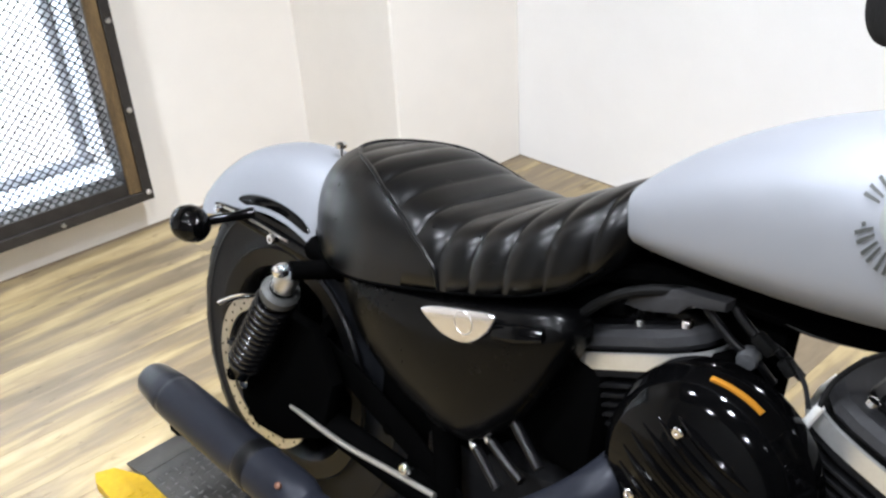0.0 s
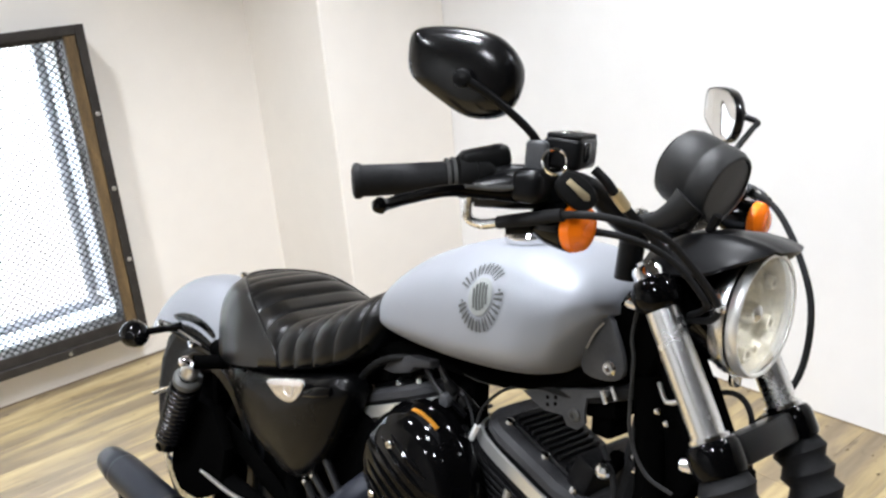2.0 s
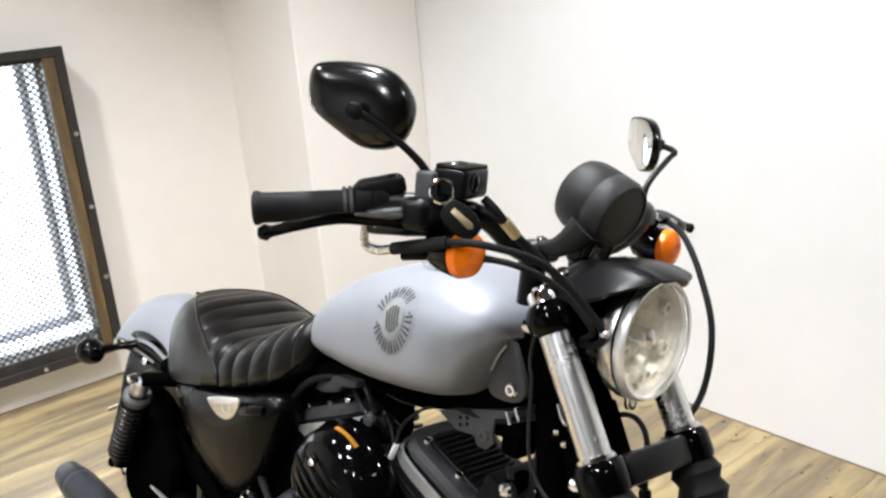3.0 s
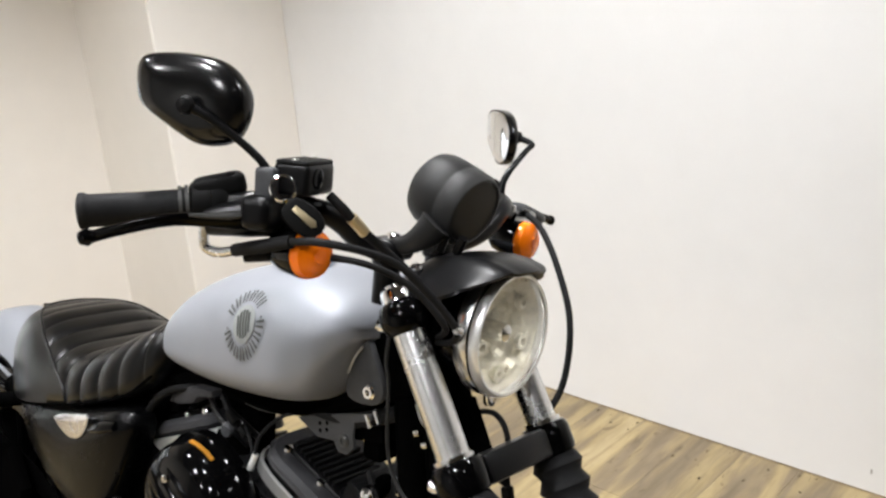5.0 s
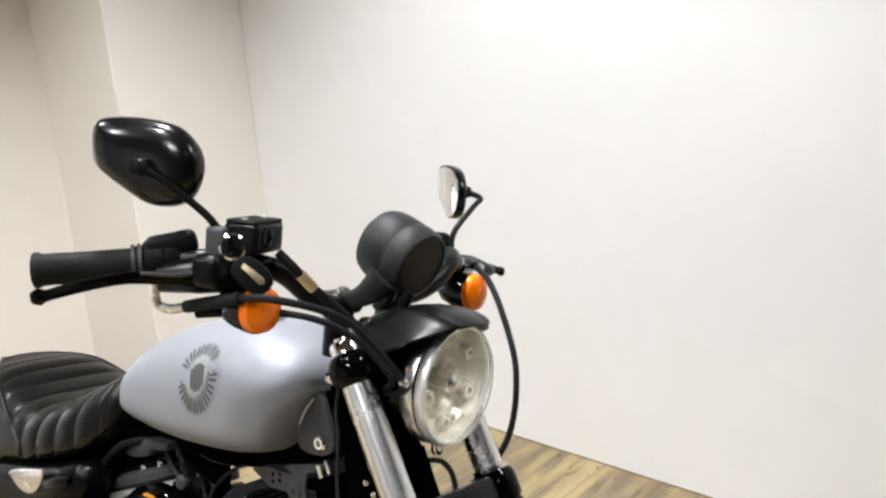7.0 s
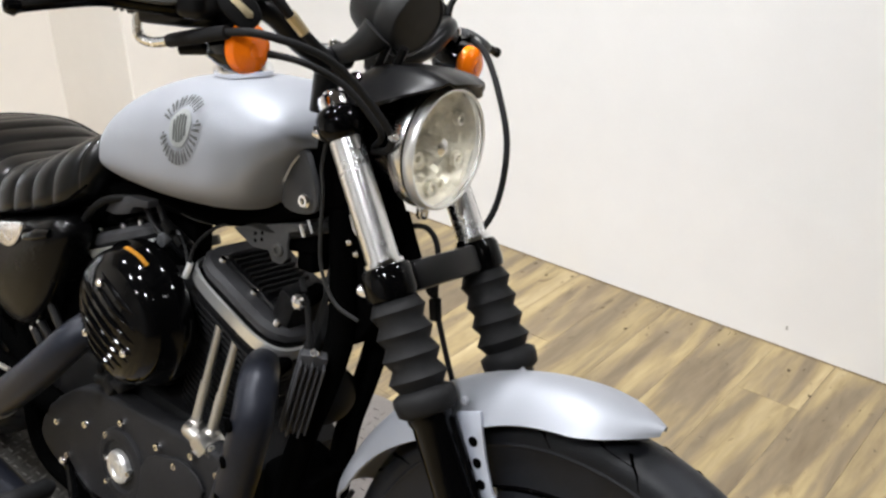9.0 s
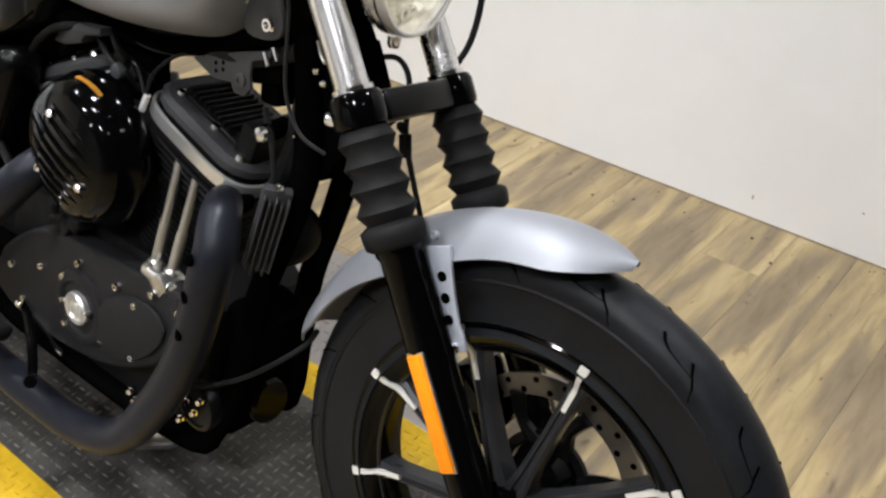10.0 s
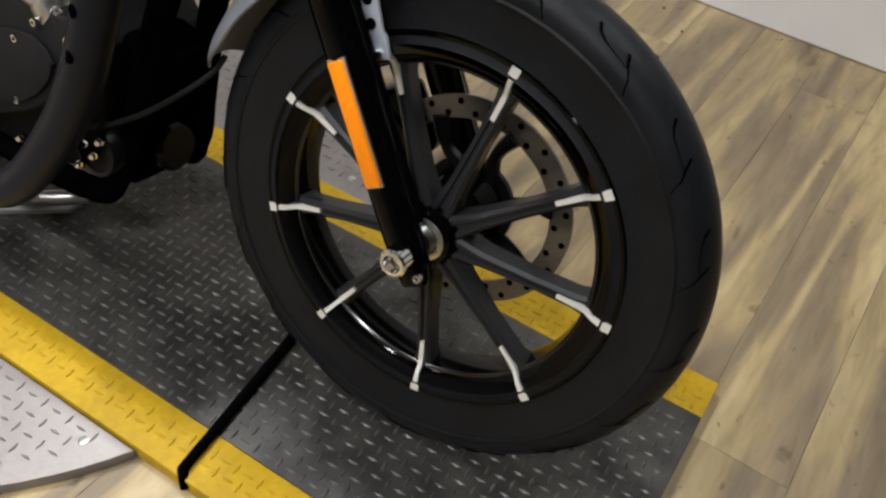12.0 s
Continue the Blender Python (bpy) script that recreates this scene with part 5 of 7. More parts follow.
def build_headlight():
    c, ax = V((0.4835, 0.0153, 0.8956)), V((1, 0.0144, -0.009)).normalized()
    shell_ = ring_lathe([(0.002, -0.098), (0.03, -0.095), (0.055, -0.078), (0.067, -0.045), (0.071, -0.022), (0.069, -0.022), (0.065, -0.045), (0.053, -0.076), (0.03, -0.092), (0.002, -0.094)], c, ax, 40)
    h = fp("headlight", shell_, GLOSS, None, "round headlight with chrome rim and clear lens")
    fp("bucket_ring", ring_lathe([(0.0695, -0.027), (0.0740, -0.025), (0.0762, -0.018), (0.0755, -0.0105), (0.0735, -0.0072), (0.0695, -0.0070)], c, ax, 56), SOFTCHROME, h, "chrome bucket ring")
    # Black ring painting the shade of the gap behind the rim.
    fp("rim_gap", ring_lathe([(0.068, -0.0071), (0.0725, -0.0071), (0.0725, -0.0040), (0.068, -0.0040)], c, ax, 56), RECESS_SHADE, h)
    fp("headlight_rim", ring_lathe([(0.0690, -0.0042), (0.0742, -0.0036), (0.0752, 0.001), (0.0742, 0.0060), (0.0718, 0.0090), (0.0692, 0.0086), (0.0685, 0.004)], c, ax, 56), RIMCHROME, h, "chrome headlight rim")
    rows, n = [], 48
    for k in range(9):
        r = 0.0695 * (1 - k / 8) + 0.010 * k / 8
        d = -0.003 - 0.030 * (1 - (r / 0.0695) ** 2)
        rows.append((r, d))
    bowl = Geo()
    fr = frame_of(c, ax)
    verts, faces = [], []
    for i, (r, d) in enumerate(rows):
        for j in range(n):
            a = 2 * math.pi * j / n
            facet = 0.0040 * ((j // 3 + i) % 2) * (1 if i else 0) + 0.0020 * math.sin(5 * a + i)* (1 if i else 0)
            verts.append(fr @ V((r * math.cos(a), r * math.sin(a), d + facet)))
    for i in range(len(rows) - 1):
        for j in range(n):
            j2 = (j + 1) % n
            faces.append((i * n + j, i * n + j2, (i + 1) * n + j2, (i + 1) * n + j))
    bowl.add(verts, faces)
    fp("reflector_bowl", bowl, REFLECTOR, h, "faceted reflector coloured cream like the room it mirrors", 0.2)
    fp("bulb_cap", lathe([(0.0125, -0.034), (0.0125, -0.010), (0.0105, -0.003), (0.005, 0.000), (0, 0.001)], c, ax, 24), CHROME, h, "bright bulb cap")
    for u, v, r in ((0.040, -0.012, 0.009), (-0.042, -0.018, 0.010), (-0.036, 0.032, 0.008), (0.004, -0.050, 0.009), (0.038, 0.034, 0.008), (-0.010, -0.047, 0.007)):
        o = fr @ V((v, u, 0.006))
        fp("lens_bullseye", ring_lathe([(r * 0.55, -0.02), (r, -0.02), (r, -0.012), (r * 0.55, -0.012)], o, ax, 20), REFLECTOR, h)
    lens = ring_lathe([(0.0688, 0.006), (0.067, 0.0090), (0.056, 0.0125), (0.035, 0.0160), (0.015, 0.0178), (0.0004, 0.018), (0.0004, 0.0158), (0.015, 0.0156), (0.035, 0.0136), (0.056, 0.0100), (0.067, 0.0062), (0.0688, 0.0036)], c, ax, 48)
    L = fp("lens", lens, LENS, h, "clear domed glass lens", 1.2)
    L.visible_shadow = False
    fp("headlight_bolt", bolt(c + V((-0.02, 0, -0.082)), (0, 0, -1), 0.008, 0.01), CHROME, h)
    # visor over the lamp
    rings = []
    for x, top, half, drop in ((0.352, 0.950, 0.050, 0.030), (0.375, 0.966, 0.060, 0.040), (0.405, 0.982, 0.072, 0.048), (0.440, 0.989, 0.081, 0.050), (0.475, 0.990, 0.087, 0.046), (0.500, 0.986, 0.090, 0.036), (0.515, 0.981, 0.088, 0.026), (0.521, 0.978, 0.084, 0.020)):
        ring = []
        for k in range(21):
            u = -1 + 2 * k / 20
            crest = 0.004 * math.exp(-((abs(u) - 0.42) / 0.07) ** 2)
            ring.append((x - 0.045 * u * u * (x - 0.34) / 0.19, u * half, top - drop * abs(u) ** 2.2 + crest))
        rings.append(ring)
    v = fp("headlight_visor", shell(rings, 0.004), SATIN, None, "satin black headlight visor", 0.8)
    fp("visor_bolt", bolt((0.392, -0.050, 0.963), (0, -0.4, 1), 0.008, 0.006), CHROME, v)
    fp("headlight_mount", Geo().take(box((0.05, 0.05, 0.03), (0.39, 0, 0.945), None, 0.006)).take(box((0.05, 0.12, 0.06), (0.405, 0, 0.90), None, 0.01)), FRAMEB)


def build_gauge():
    a, b = V((0.366, 0.012, 1.053)), V((0.424, 0.012, 1.031))
    ax = (b - a).normalized()
    L = (b - a).length
    g = lathe([(0.0, -0.014), (0.036, -0.014), (0.043, -0.010), (0.0465, 0.0), (0.0475, 0.012), (0.0475, 0.030), (0.0465, 0.032), (0.0465, 0.036), (0.0475, 0.038), (0.047, L - 0.008), (0.0435, L), (0.041, L + 0.001), (0.040, L - 0.003), (0, L - 0.003)], a, ax, 48)
    s = fp("speedometer", g, GAUGEGREY, None, "round black speedometer housing seen from behind")
    fp("dial_glass", lathe([(0.036, -0.0150), (0.035, -0.0165), (0, -0.0165)], a, ax, 36), GLOSS, s)
    arm = tube([(0.404, -0.034, 1.018), (0.392, -0.040, 1.003), (0.374, -0.044, 0.991), (0.350, -0.045, 0.985), (0.318, -0.042, 0.981)], [0.021, 0.017, 0.013, 0.012, 0.012], 12, 5, 0, 0.7)
    fp("gauge_back", lathe([(0.0398, L - 0.0045), (0.0390, L - 0.001), (0, L - 0.0005)], a, ax, 40), SATIN, s, "black back plate")
    fp("gauge_bracket", arm, GAUGEGREY, s, "curved black gauge bracket")
    for dx in (0.0, 0.026):
        fp("indicator_lamp", tube([(0.40 + dx, -0.02, 0.985), (0.41 + dx, -0.022, 1.005)], 0.006, 8, 1), SATIN, s)


BAR = [(0.360, -0.02, 0.984), (0.364, -0.065, 0.986), (0.372, -0.112, 1.004), (0.368, -0.160, 1.036), (0.330, -0.210, 1.045), (0.262, -0.277, 1.038), (0.209, -0.353, 1.028)]


def build_bars():
    for sgn in (-1, 1):
        q = lambda x, y, z: V((x - 0.010, -y, z - 0.10 * abs(y))) if sgn > 0 else V((x - 0.013, y, z - 0.006))
        fp("handlebar", tube([q(*p) for p in BAR], 0.0127, 14, 6), SATIN, None, "black handlebar")
        fp("bar_riser", lathe([(0.016, 0), (0.016, 0.045), (0.02, 0.05), (0.02, 0.075), (0.014, 0.08)], q(0.352, -0.045, 0.920), (0.05, 0, 1), 16), SATIN)
        fp("riser_bolt", bolt(q(0.362, -0.045, 0.999), (0.1, 0, 1), 0.008, 0.008), CHROME)
        a, b = q(0.208, -0.356, 1.028), q(0.266, -0.272, 1.038)
        d = (b - a).normalized()
        L = (b - a).length
        grip = lathe([(0.0, -0.003), (0.013, -0.003), (0.0185, -0.001), (0.0195, 0.003), (0.0185, 0.006), (0.0172, 0.008), (0.0168, L * 0.5), (0.0172, L - 0.004), (0.0190, L - 0.002), (0.0190, L + 0.003), (0.014, L + 0.004)], a, d, 28)
        fp("grip", grip, RUBBER, None, "black rubber handlebar grip")
        # switch housing
        c = b + d * 0.026
        sw = lathe([(0.018, -0.02), (0.0235, -0.017), (0.0245, -0.004), (0.0245, 0.0005), (0.0235, 0.0015), (0.0245, 0.0025), (0.0245, 0.014), (0.021, 0.02)], c, d, 24)
        fr = frame_of(c, d)
        s = fp("switch_housing", sw, PLASTIC, None, "black switch housing")
        top = box((0.026, 0.032, 0.056), (0, 0, 0), None, 0.009, 4)
        fp("switch_block", Geo().take(top, None, fr @ Matrix.Translation((0.018, 0.002, 0.012)) @ Matrix.Rotation(radians(8), 4, "Y")), PLASTIC, s)
        fp("switch_button", Geo().take(box((0.008, 0.010, 0.010), (0, 0, 0), None, 0.002), None, fr @ Matrix.Translation((0.030, 0.010, 0.024))), RUBBER, s)
        fp("clamp_seam", ring_lathe([(0.0195, -0.024), (0.0215, -0.024), (0.0215, -0.0205), (0.0195, -0.0205)], c, d, 24), WORNGREY, s)
        fp("clamp_seam", ring_lathe([(0.0190, -0.031), (0.0208, -0.031), (0.0208, -0.0275), (0.0190, -0.0275)], c, d, 24), WORNGREY, s)
        # perch and lever
        pv = q(0.350, -0.190, 1.028)
        pc = Geo().take(tube([q(0.292, -0.262, 1.024), q(0.322, -0.232, 1.030), q(0.348, -0.195, 1.032), q(0.356, -0.165, 1.036)], [k * (1.0 if sgn < 0 else 0.6) for k in (0.015, 0.021, 0.021, 0.013)], 14, 5))
        perch = fp("lever_perch", pc, SATIN if sgn < 0 else WORNGREY, None, "black lever perch" if sgn < 0 else "grey lever perch")
        lever = tube([q(0.350, -0.205, 1.026), q(0.330, -0.265, 1.029), q(0.312, -0.315, 1.031), q(0.308, -0.365, 1.025), q(0.313, -0.402, 1.020)], [0.013, 0.0095, 0.008, 0.0075, 0.007], 12, 6, 0, 0.75)
        if sgn > 0:
            lever = tube([q(0.350, -0.205, 1.026), q(0.332, -0.265, 1.029), q(0.312, -0.315, 1.031), q(0.302, -0.355, 1.028), q(0.301, -0.386, 1.024)], [0.012, 0.0095, 0.008, 0.0075, 0.007], 12, 6, 0, 0.75)
        lever.take(lathe([(0, -0.0085), (0.006, -0.006), (0.0085, 0), (0.006, 0.006), (0, 0.0085)], q(0.314, -0.408, 1.020) if sgn < 0 else q(0.301, -0.392, 1.023), (0, 1, 0.1), 14))
        lv = fp("brake_lever" if sgn < 0 else "clutch_lever", lever, GLOSS, None, "gloss black hand lever with ball end")
        fp("lever_pivot", bolt(q(0.352, -0.205, 1.038), (0, 0, 1), 0.007, 0.005), CHROME, lv)
        fp("lever_edge", tube([q(0.352, -0.236, 1.040), q(0.340, -0.268, 1.035), q(0.322, -0.305, 1.036)], [0.002, 0.0035, 0.002], 8, 4), WORNGREY, lv)
        # turn signal below the perch
        o = q(0.386, -0.202, 0.9985) if sgn < 0 else V((0.370, 0.202, 0.976))
        body = lathe([(0.0, -0.060), (0.010, -0.057), (0.020, -0.045), (0.0255, -0.025), (0.0275, -0.006), (0.0275, 0.0)], o, (1, 0, 0), 28)
        body.take(tube([o + V((-0.032, 0, 0.015)), q(0.352, -0.186, 1.030)], 0.008, 10, 1))
        sg = fp("front_signal", body, GLOSS, None, "black bullet front turn signal with amber lens")
        fp("lens", lathe([(0.0268, 0.0), (0.0268, 0.004), (0.0245, 0.010), (0.017, 0.015), (0.008, 0.0175), (0, 0.018)], o, (1, 0, 0), 28), ORANGE, sg, "amber lens")
        fp("lens_bulb", lathe([(0.009, 0.016), (0.008, 0.0185), (0, 0.019)], o, (1, 0, 0), 16), ORANGE, sg)
        # mirror
        ang, deep, grow = (radians(-67), 1.0, 1.0) if sgn < 0 else (radians(54), 0.35, 0.88)
        nb, hx = V((math.cos(ang), math.sin(ang), 0)), V((abs(math.sin(ang)), -sgn * math.cos(ang), 0))
        mc = V((0.257, -0.264, 1.143)) if sgn < 0 else V((0.254, 0.301, 1.113))
        ol = [(-0.068, 0.010), (-0.067, 0.034), (-0.054, 0.045), (-0.010, 0.047), (0.034, 0.039), (0.060, 0.014), (0.062, -0.014), (0.046, -0.041), (0.008, -0.047), (-0.032, -0.028), (-0.062, -0.008)]
        loop = smooth_line([(u * grow, v * grow, 0) for u, v in ol + ol[:1]], 4)[:-1]
        rings = [[mc + hx * p.x * s + V((0, 0, 1)) * p.y * s + nb * (k if k < 0 else k * deep) for p in loop] for s, k in ((0.94, -0.010), (0.985, -0.011), (1.0, -0.006), (0.985, 0.002), (0.93, 0.009), (0.80, 0.015), (0.5, 0.019), (0.2, 0.020))]
        mi = fp("mirror", loft(rings), SHELLB, None, "teardrop rear-view mirror in gloss black shell", 1.0)
        fp("mirror_glass", loft([[mc + hx * p.x * s + V((0, 0, 1)) * p.y * s - nb * k for p in loop] for s, k in ((0.92, 0.009), (0.93, 0.0115), (0.90, 0.0125))]), MIRROR, mi, "mirror glass")
        if sgn < 0:
            st = [q(0.352, -0.226, 1.066), q(0.345, -0.236, 1.092), q(0.314, -0.266, 1.126), q(0.290, -0.289, 1.143)]
        else:
            st = [V((0.306, 0.236, 1.003)), V((0.300, 0.240, 1.050)), V((0.302, 0.288, 1.094)), V((0.301, 0.306, 1.106)), V((0.270, 0.312, 1.114))]
        fp("mirror_stem", tube(st, [0.0062, 0.0045, 0.0042, 0.005], 12, 5), SATIN, mi, "black mirror stem")
        fp("stem_boss", lathe([(0.008, 0), (0.010, 0.003), (0.008, 0.009), (0.0, 0.011)], st[-1] + nb * -0.004, nb, 14), SATIN, mi)
    # master cylinder, right only
    mm = frame_of((0.350, -0.192, 1.071), (0.03, 0, 1), (0.35, -0.93, 0))
    res = fp("brake_reservoir", Geo().take(box((0.063, 0.041, 0.034), (0, 0, -0.002), None, 0.006, 3), None, mm), SATIN, None, "black brake fluid reservoir")
    fp("reservoir_lid", Geo().take(box((0.061, 0.037, 0.006), (0, 0, 0.0150), None, 0.0028, 3), None, mm), PLASTIC, res)
    for u in (-0.022, 0.022):
        fp("lid_screw", bolt(mm @ V((u, 0, 0.0176)), (0, 0, 1), 0.004, 0.002), STEEL, res)
    fp("sight_glass", lathe([(0.011, 0), (0.011, 0.004), (0.007, 0.005), (0, 0.005)], mm @ V((0.010, 0.018, 0)), mm.to_3x3() @ V((0, 1, 0)), 18), GLOSS, res)
    fp("mirror_block", Geo().take(box((0.020, 0.024, 0.036), (0, 0, 0), None, 0.005, 3), None, frame_of((0.338, -0.230, 1.062), (0, 0, 1), (0.35, -0.93, 0))), BRACKET, res)
    fp("reservoir_neck", Geo().take(box((0.085, 0.034, 0.036), (0, 0, 0), None, 0.010, 3), None, frame_of((0.330, -0.216, 1.033), (0, 0, 1), (0.35, -0.93, 0))), SATIN, res)
    # left clutch perch ends in a boss
    fp("clutch_perch", tube([(0.30, 0.245, 1.010), (0.318, 0.262, 1.010), (0.330, 0.290, 1.000), (0.322, 0.315, 0.994)], [0.010, 0.011, 0.009, 0.008], 12, 5), BRACKET)
    # throttle cable elbow, sleeve and cables
    el = fp("throttle_cable", tube([(0.379, -0.232, 1.008), (0.407, -0.229, 1.012), (0.426, -0.218, 1.011), (0.446, -0.184, 1.002), (0.458, -0.150, 0.986), (0.472, -0.118, 0.955), (0.482, -0.097, 0.930), (0.484, -0.084, 0.912), (0.466, -0.070, 0.896), (0.43, -0.05, 0.885)], 0.0042, 10, 6), RUBBER, None, "black throttle cable with chrome elbow")
    fp("cable_elbow", tube([(0.272, -0.258, 1.020), (0.268, -0.257, 0.998), (0.270, -0.254, 0.987), (0.284, -0.248, 0.984), (0.304, -0.240, 0.989)], 0.0055, 10, 5), SOFTCHROME, el, "chrome cable elbow")
    fp("cable_sleeve", tube([(0.300, -0.240, 0.988), (0.340, -0.238, 0.998), (0.379, -0.232, 1.008)], [0.0072, 0.0078, 0.0070], 12, 3), RUBBER, el)
    fp("throttle_cable", tube([(0.300, -0.226, 0.980), (0.345, -0.205, 0.986), (0.395, -0.176, 0.988), (0.425, -0.150, 0.980), (0.447, -0.123, 0.962), (0.464, -0.102, 0.936), (0.470, -0.086, 0.914), (0.43, -0.05, 0.89)], [0.0065, 0.0060, 0.0038, 0.0038, 0.0038, 0.0038, 0.0038, 0.0038], 10, 6), RUBBER)
    fp("cable_end", lathe([(0.0, -0.004), (0.005, -0.003), (0.006, 0.002), (0.004, 0.006), (0, 0.007)], (0.487, -0.086, 0.916), (0.3, -1, 0.2), 12), CHROME, el)
    # brake hose off the reservoir, with a brass-coloured sleeve
    bh = fp("brake_hose", tube([(0.368, -0.172, 1.052), (0.380, -0.164, 1.040), (0.386, -0.140, 1.016), (0.392, -0.105, 0.990), (0.42, -0.04, 0.93)], 0.0055, 10, 5), RUBBER)
    fp("hose_sleeve", tube([(0.3835, -0.153, 1.029), (0.3875, -0.135, 1.012)], 0.0068, 10, 1), BRASS, bh, "brass hose sleeve")
    # keys on a ring
    kr = fp("key_ring", ring_lathe([(0.0125, -0.0014), (0.0145, 0), (0.0125, 0.0014), (0.0112, 0)], (0.360, -0.229, 1.060), (0.8, -0.6, 0.1), 28), CHROME, None, "steel split ring hanging from the bar")
    fm = frame_of((0.387, -0.224, 1.033), (0.75, -0.62, 0.2), (0.3, 0.5, -0.5))
    fp("key_fob", prism([(-0.022, -0.008), (-0.012, -0.015), (0.010, -0.015), (0.022, -0.007), (0.022, 0.008), (0.008, 0.015), (-0.012, 0.014), (-0.022, 0.007)], 0.010, fm @ Matrix.Translation((0, 0, -0.005)), 0.003, 2, 0, 2), PLASTIC, kr, "black key fob")
    fp("key", prism([(-0.014, -0.003), (0.012, -0.004), (0.016, 0.0), (0.012, 0.004), (-0.014, 0.003)], 0.0015, fm @ Matrix.Translation((0, 0.001, 0.0052)), 0.0004), BRASS, kr, "brass key")
    # looping clutch cable on the far side
    cc = fp("clutch_cable", tube([(0.318, 0.300, 0.997), (0.345, 0.245, 1.006), (0.395, 0.205, 0.996), (0.440, 0.180, 0.955), (0.478, 0.162, 0.890), (0.486, 0.148, 0.815), (0.474, 0.125, 0.765), (0.44, 0.09, 0.71), (0.39, 0.06, 0.64)], 0.0044, 12, 6), RUBBER, None, "black clutch cable in a wide loop")
    fp("cable_ferrule", tube([(0.318, 0.302, 0.997), (0.338, 0.258, 1.005)], 0.0075, 10, 1), STEEL, cc)
    # thin wires round the neck
    bp("neck_wire", tube([(0.385, -0.070, 0.930), (0.378, -0.074, 0.860), (0.384, -0.075, 0.831), (0.385, -0.075, 0.778), (0.388, -0.074, 0.741), (0.400, -0.073, 0.713), (0.419, -0.070, 0.692), (0.445, -0.06, 0.68)], 0.0023, 8, 6), GAUGEGREY, None, "thin black wire")
    fp("brake_line", tube([(0.420, 0.02, 0.770), (0.440, 0.03, 0.785), (0.466, 0.03, 0.788), (0.484, 0.03, 0.765), (0.490, 0.03, 0.705), (0.506, 0.03, 0.663), (0.534, 0.032, 0.601), (0.56, 0.05, 0.52)], 0.0036, 8, 6), RUBBER, None, "thin black brake line")
    fp("line_joint", box((0.013, 0.013, 0.030), (0.492, 0.03, 0.690), Matrix.Rotation(radians(-12), 3, "Y"), 0.003).take(bolt((0.486, 0.026, 0.712), (-0.3, -0.6, 0.6), 0.006, 0.006)), PLASTIC, None, "black brake line joint")
    bp("neck_wire", tube([(0.34, -0.058, 0.70), (0.37, -0.070, 0.66), (0.37, -0.060, 0.56), (0.33, -0.05, 0.47)], 0.004, 8, 6), RUBBER)


def cylinder_frame(cx, cz, tilt):
    """Local x along the machine, y left, z up the cylinder."""
    a = radians(tilt)
    m = Matrix(((math.cos(a), 0, math.sin(a), cx), (0, 1, 0, 0), (-math.sin(a), 0, math.cos(a), cz), (0, 0, 0, 1)))
    return m


def plate(w, d, h, z, r=0.02, bevel=0.001):
    ol = []
    for sx, sy, a0 in ((1, 1, 0), (-1, 1, 90), (-1, -1, 180), (1, -1, 270)):
        for k in range(4):
            a = radians(a0 + 30 * k)
            ol.append((sx * (w / 2 - r) + r * math.cos(a), sy * (d / 2 - r) + r * math.sin(a)))
    return prism(ol, h, Matrix.Translation((0, 0, z)), bevel, 1)


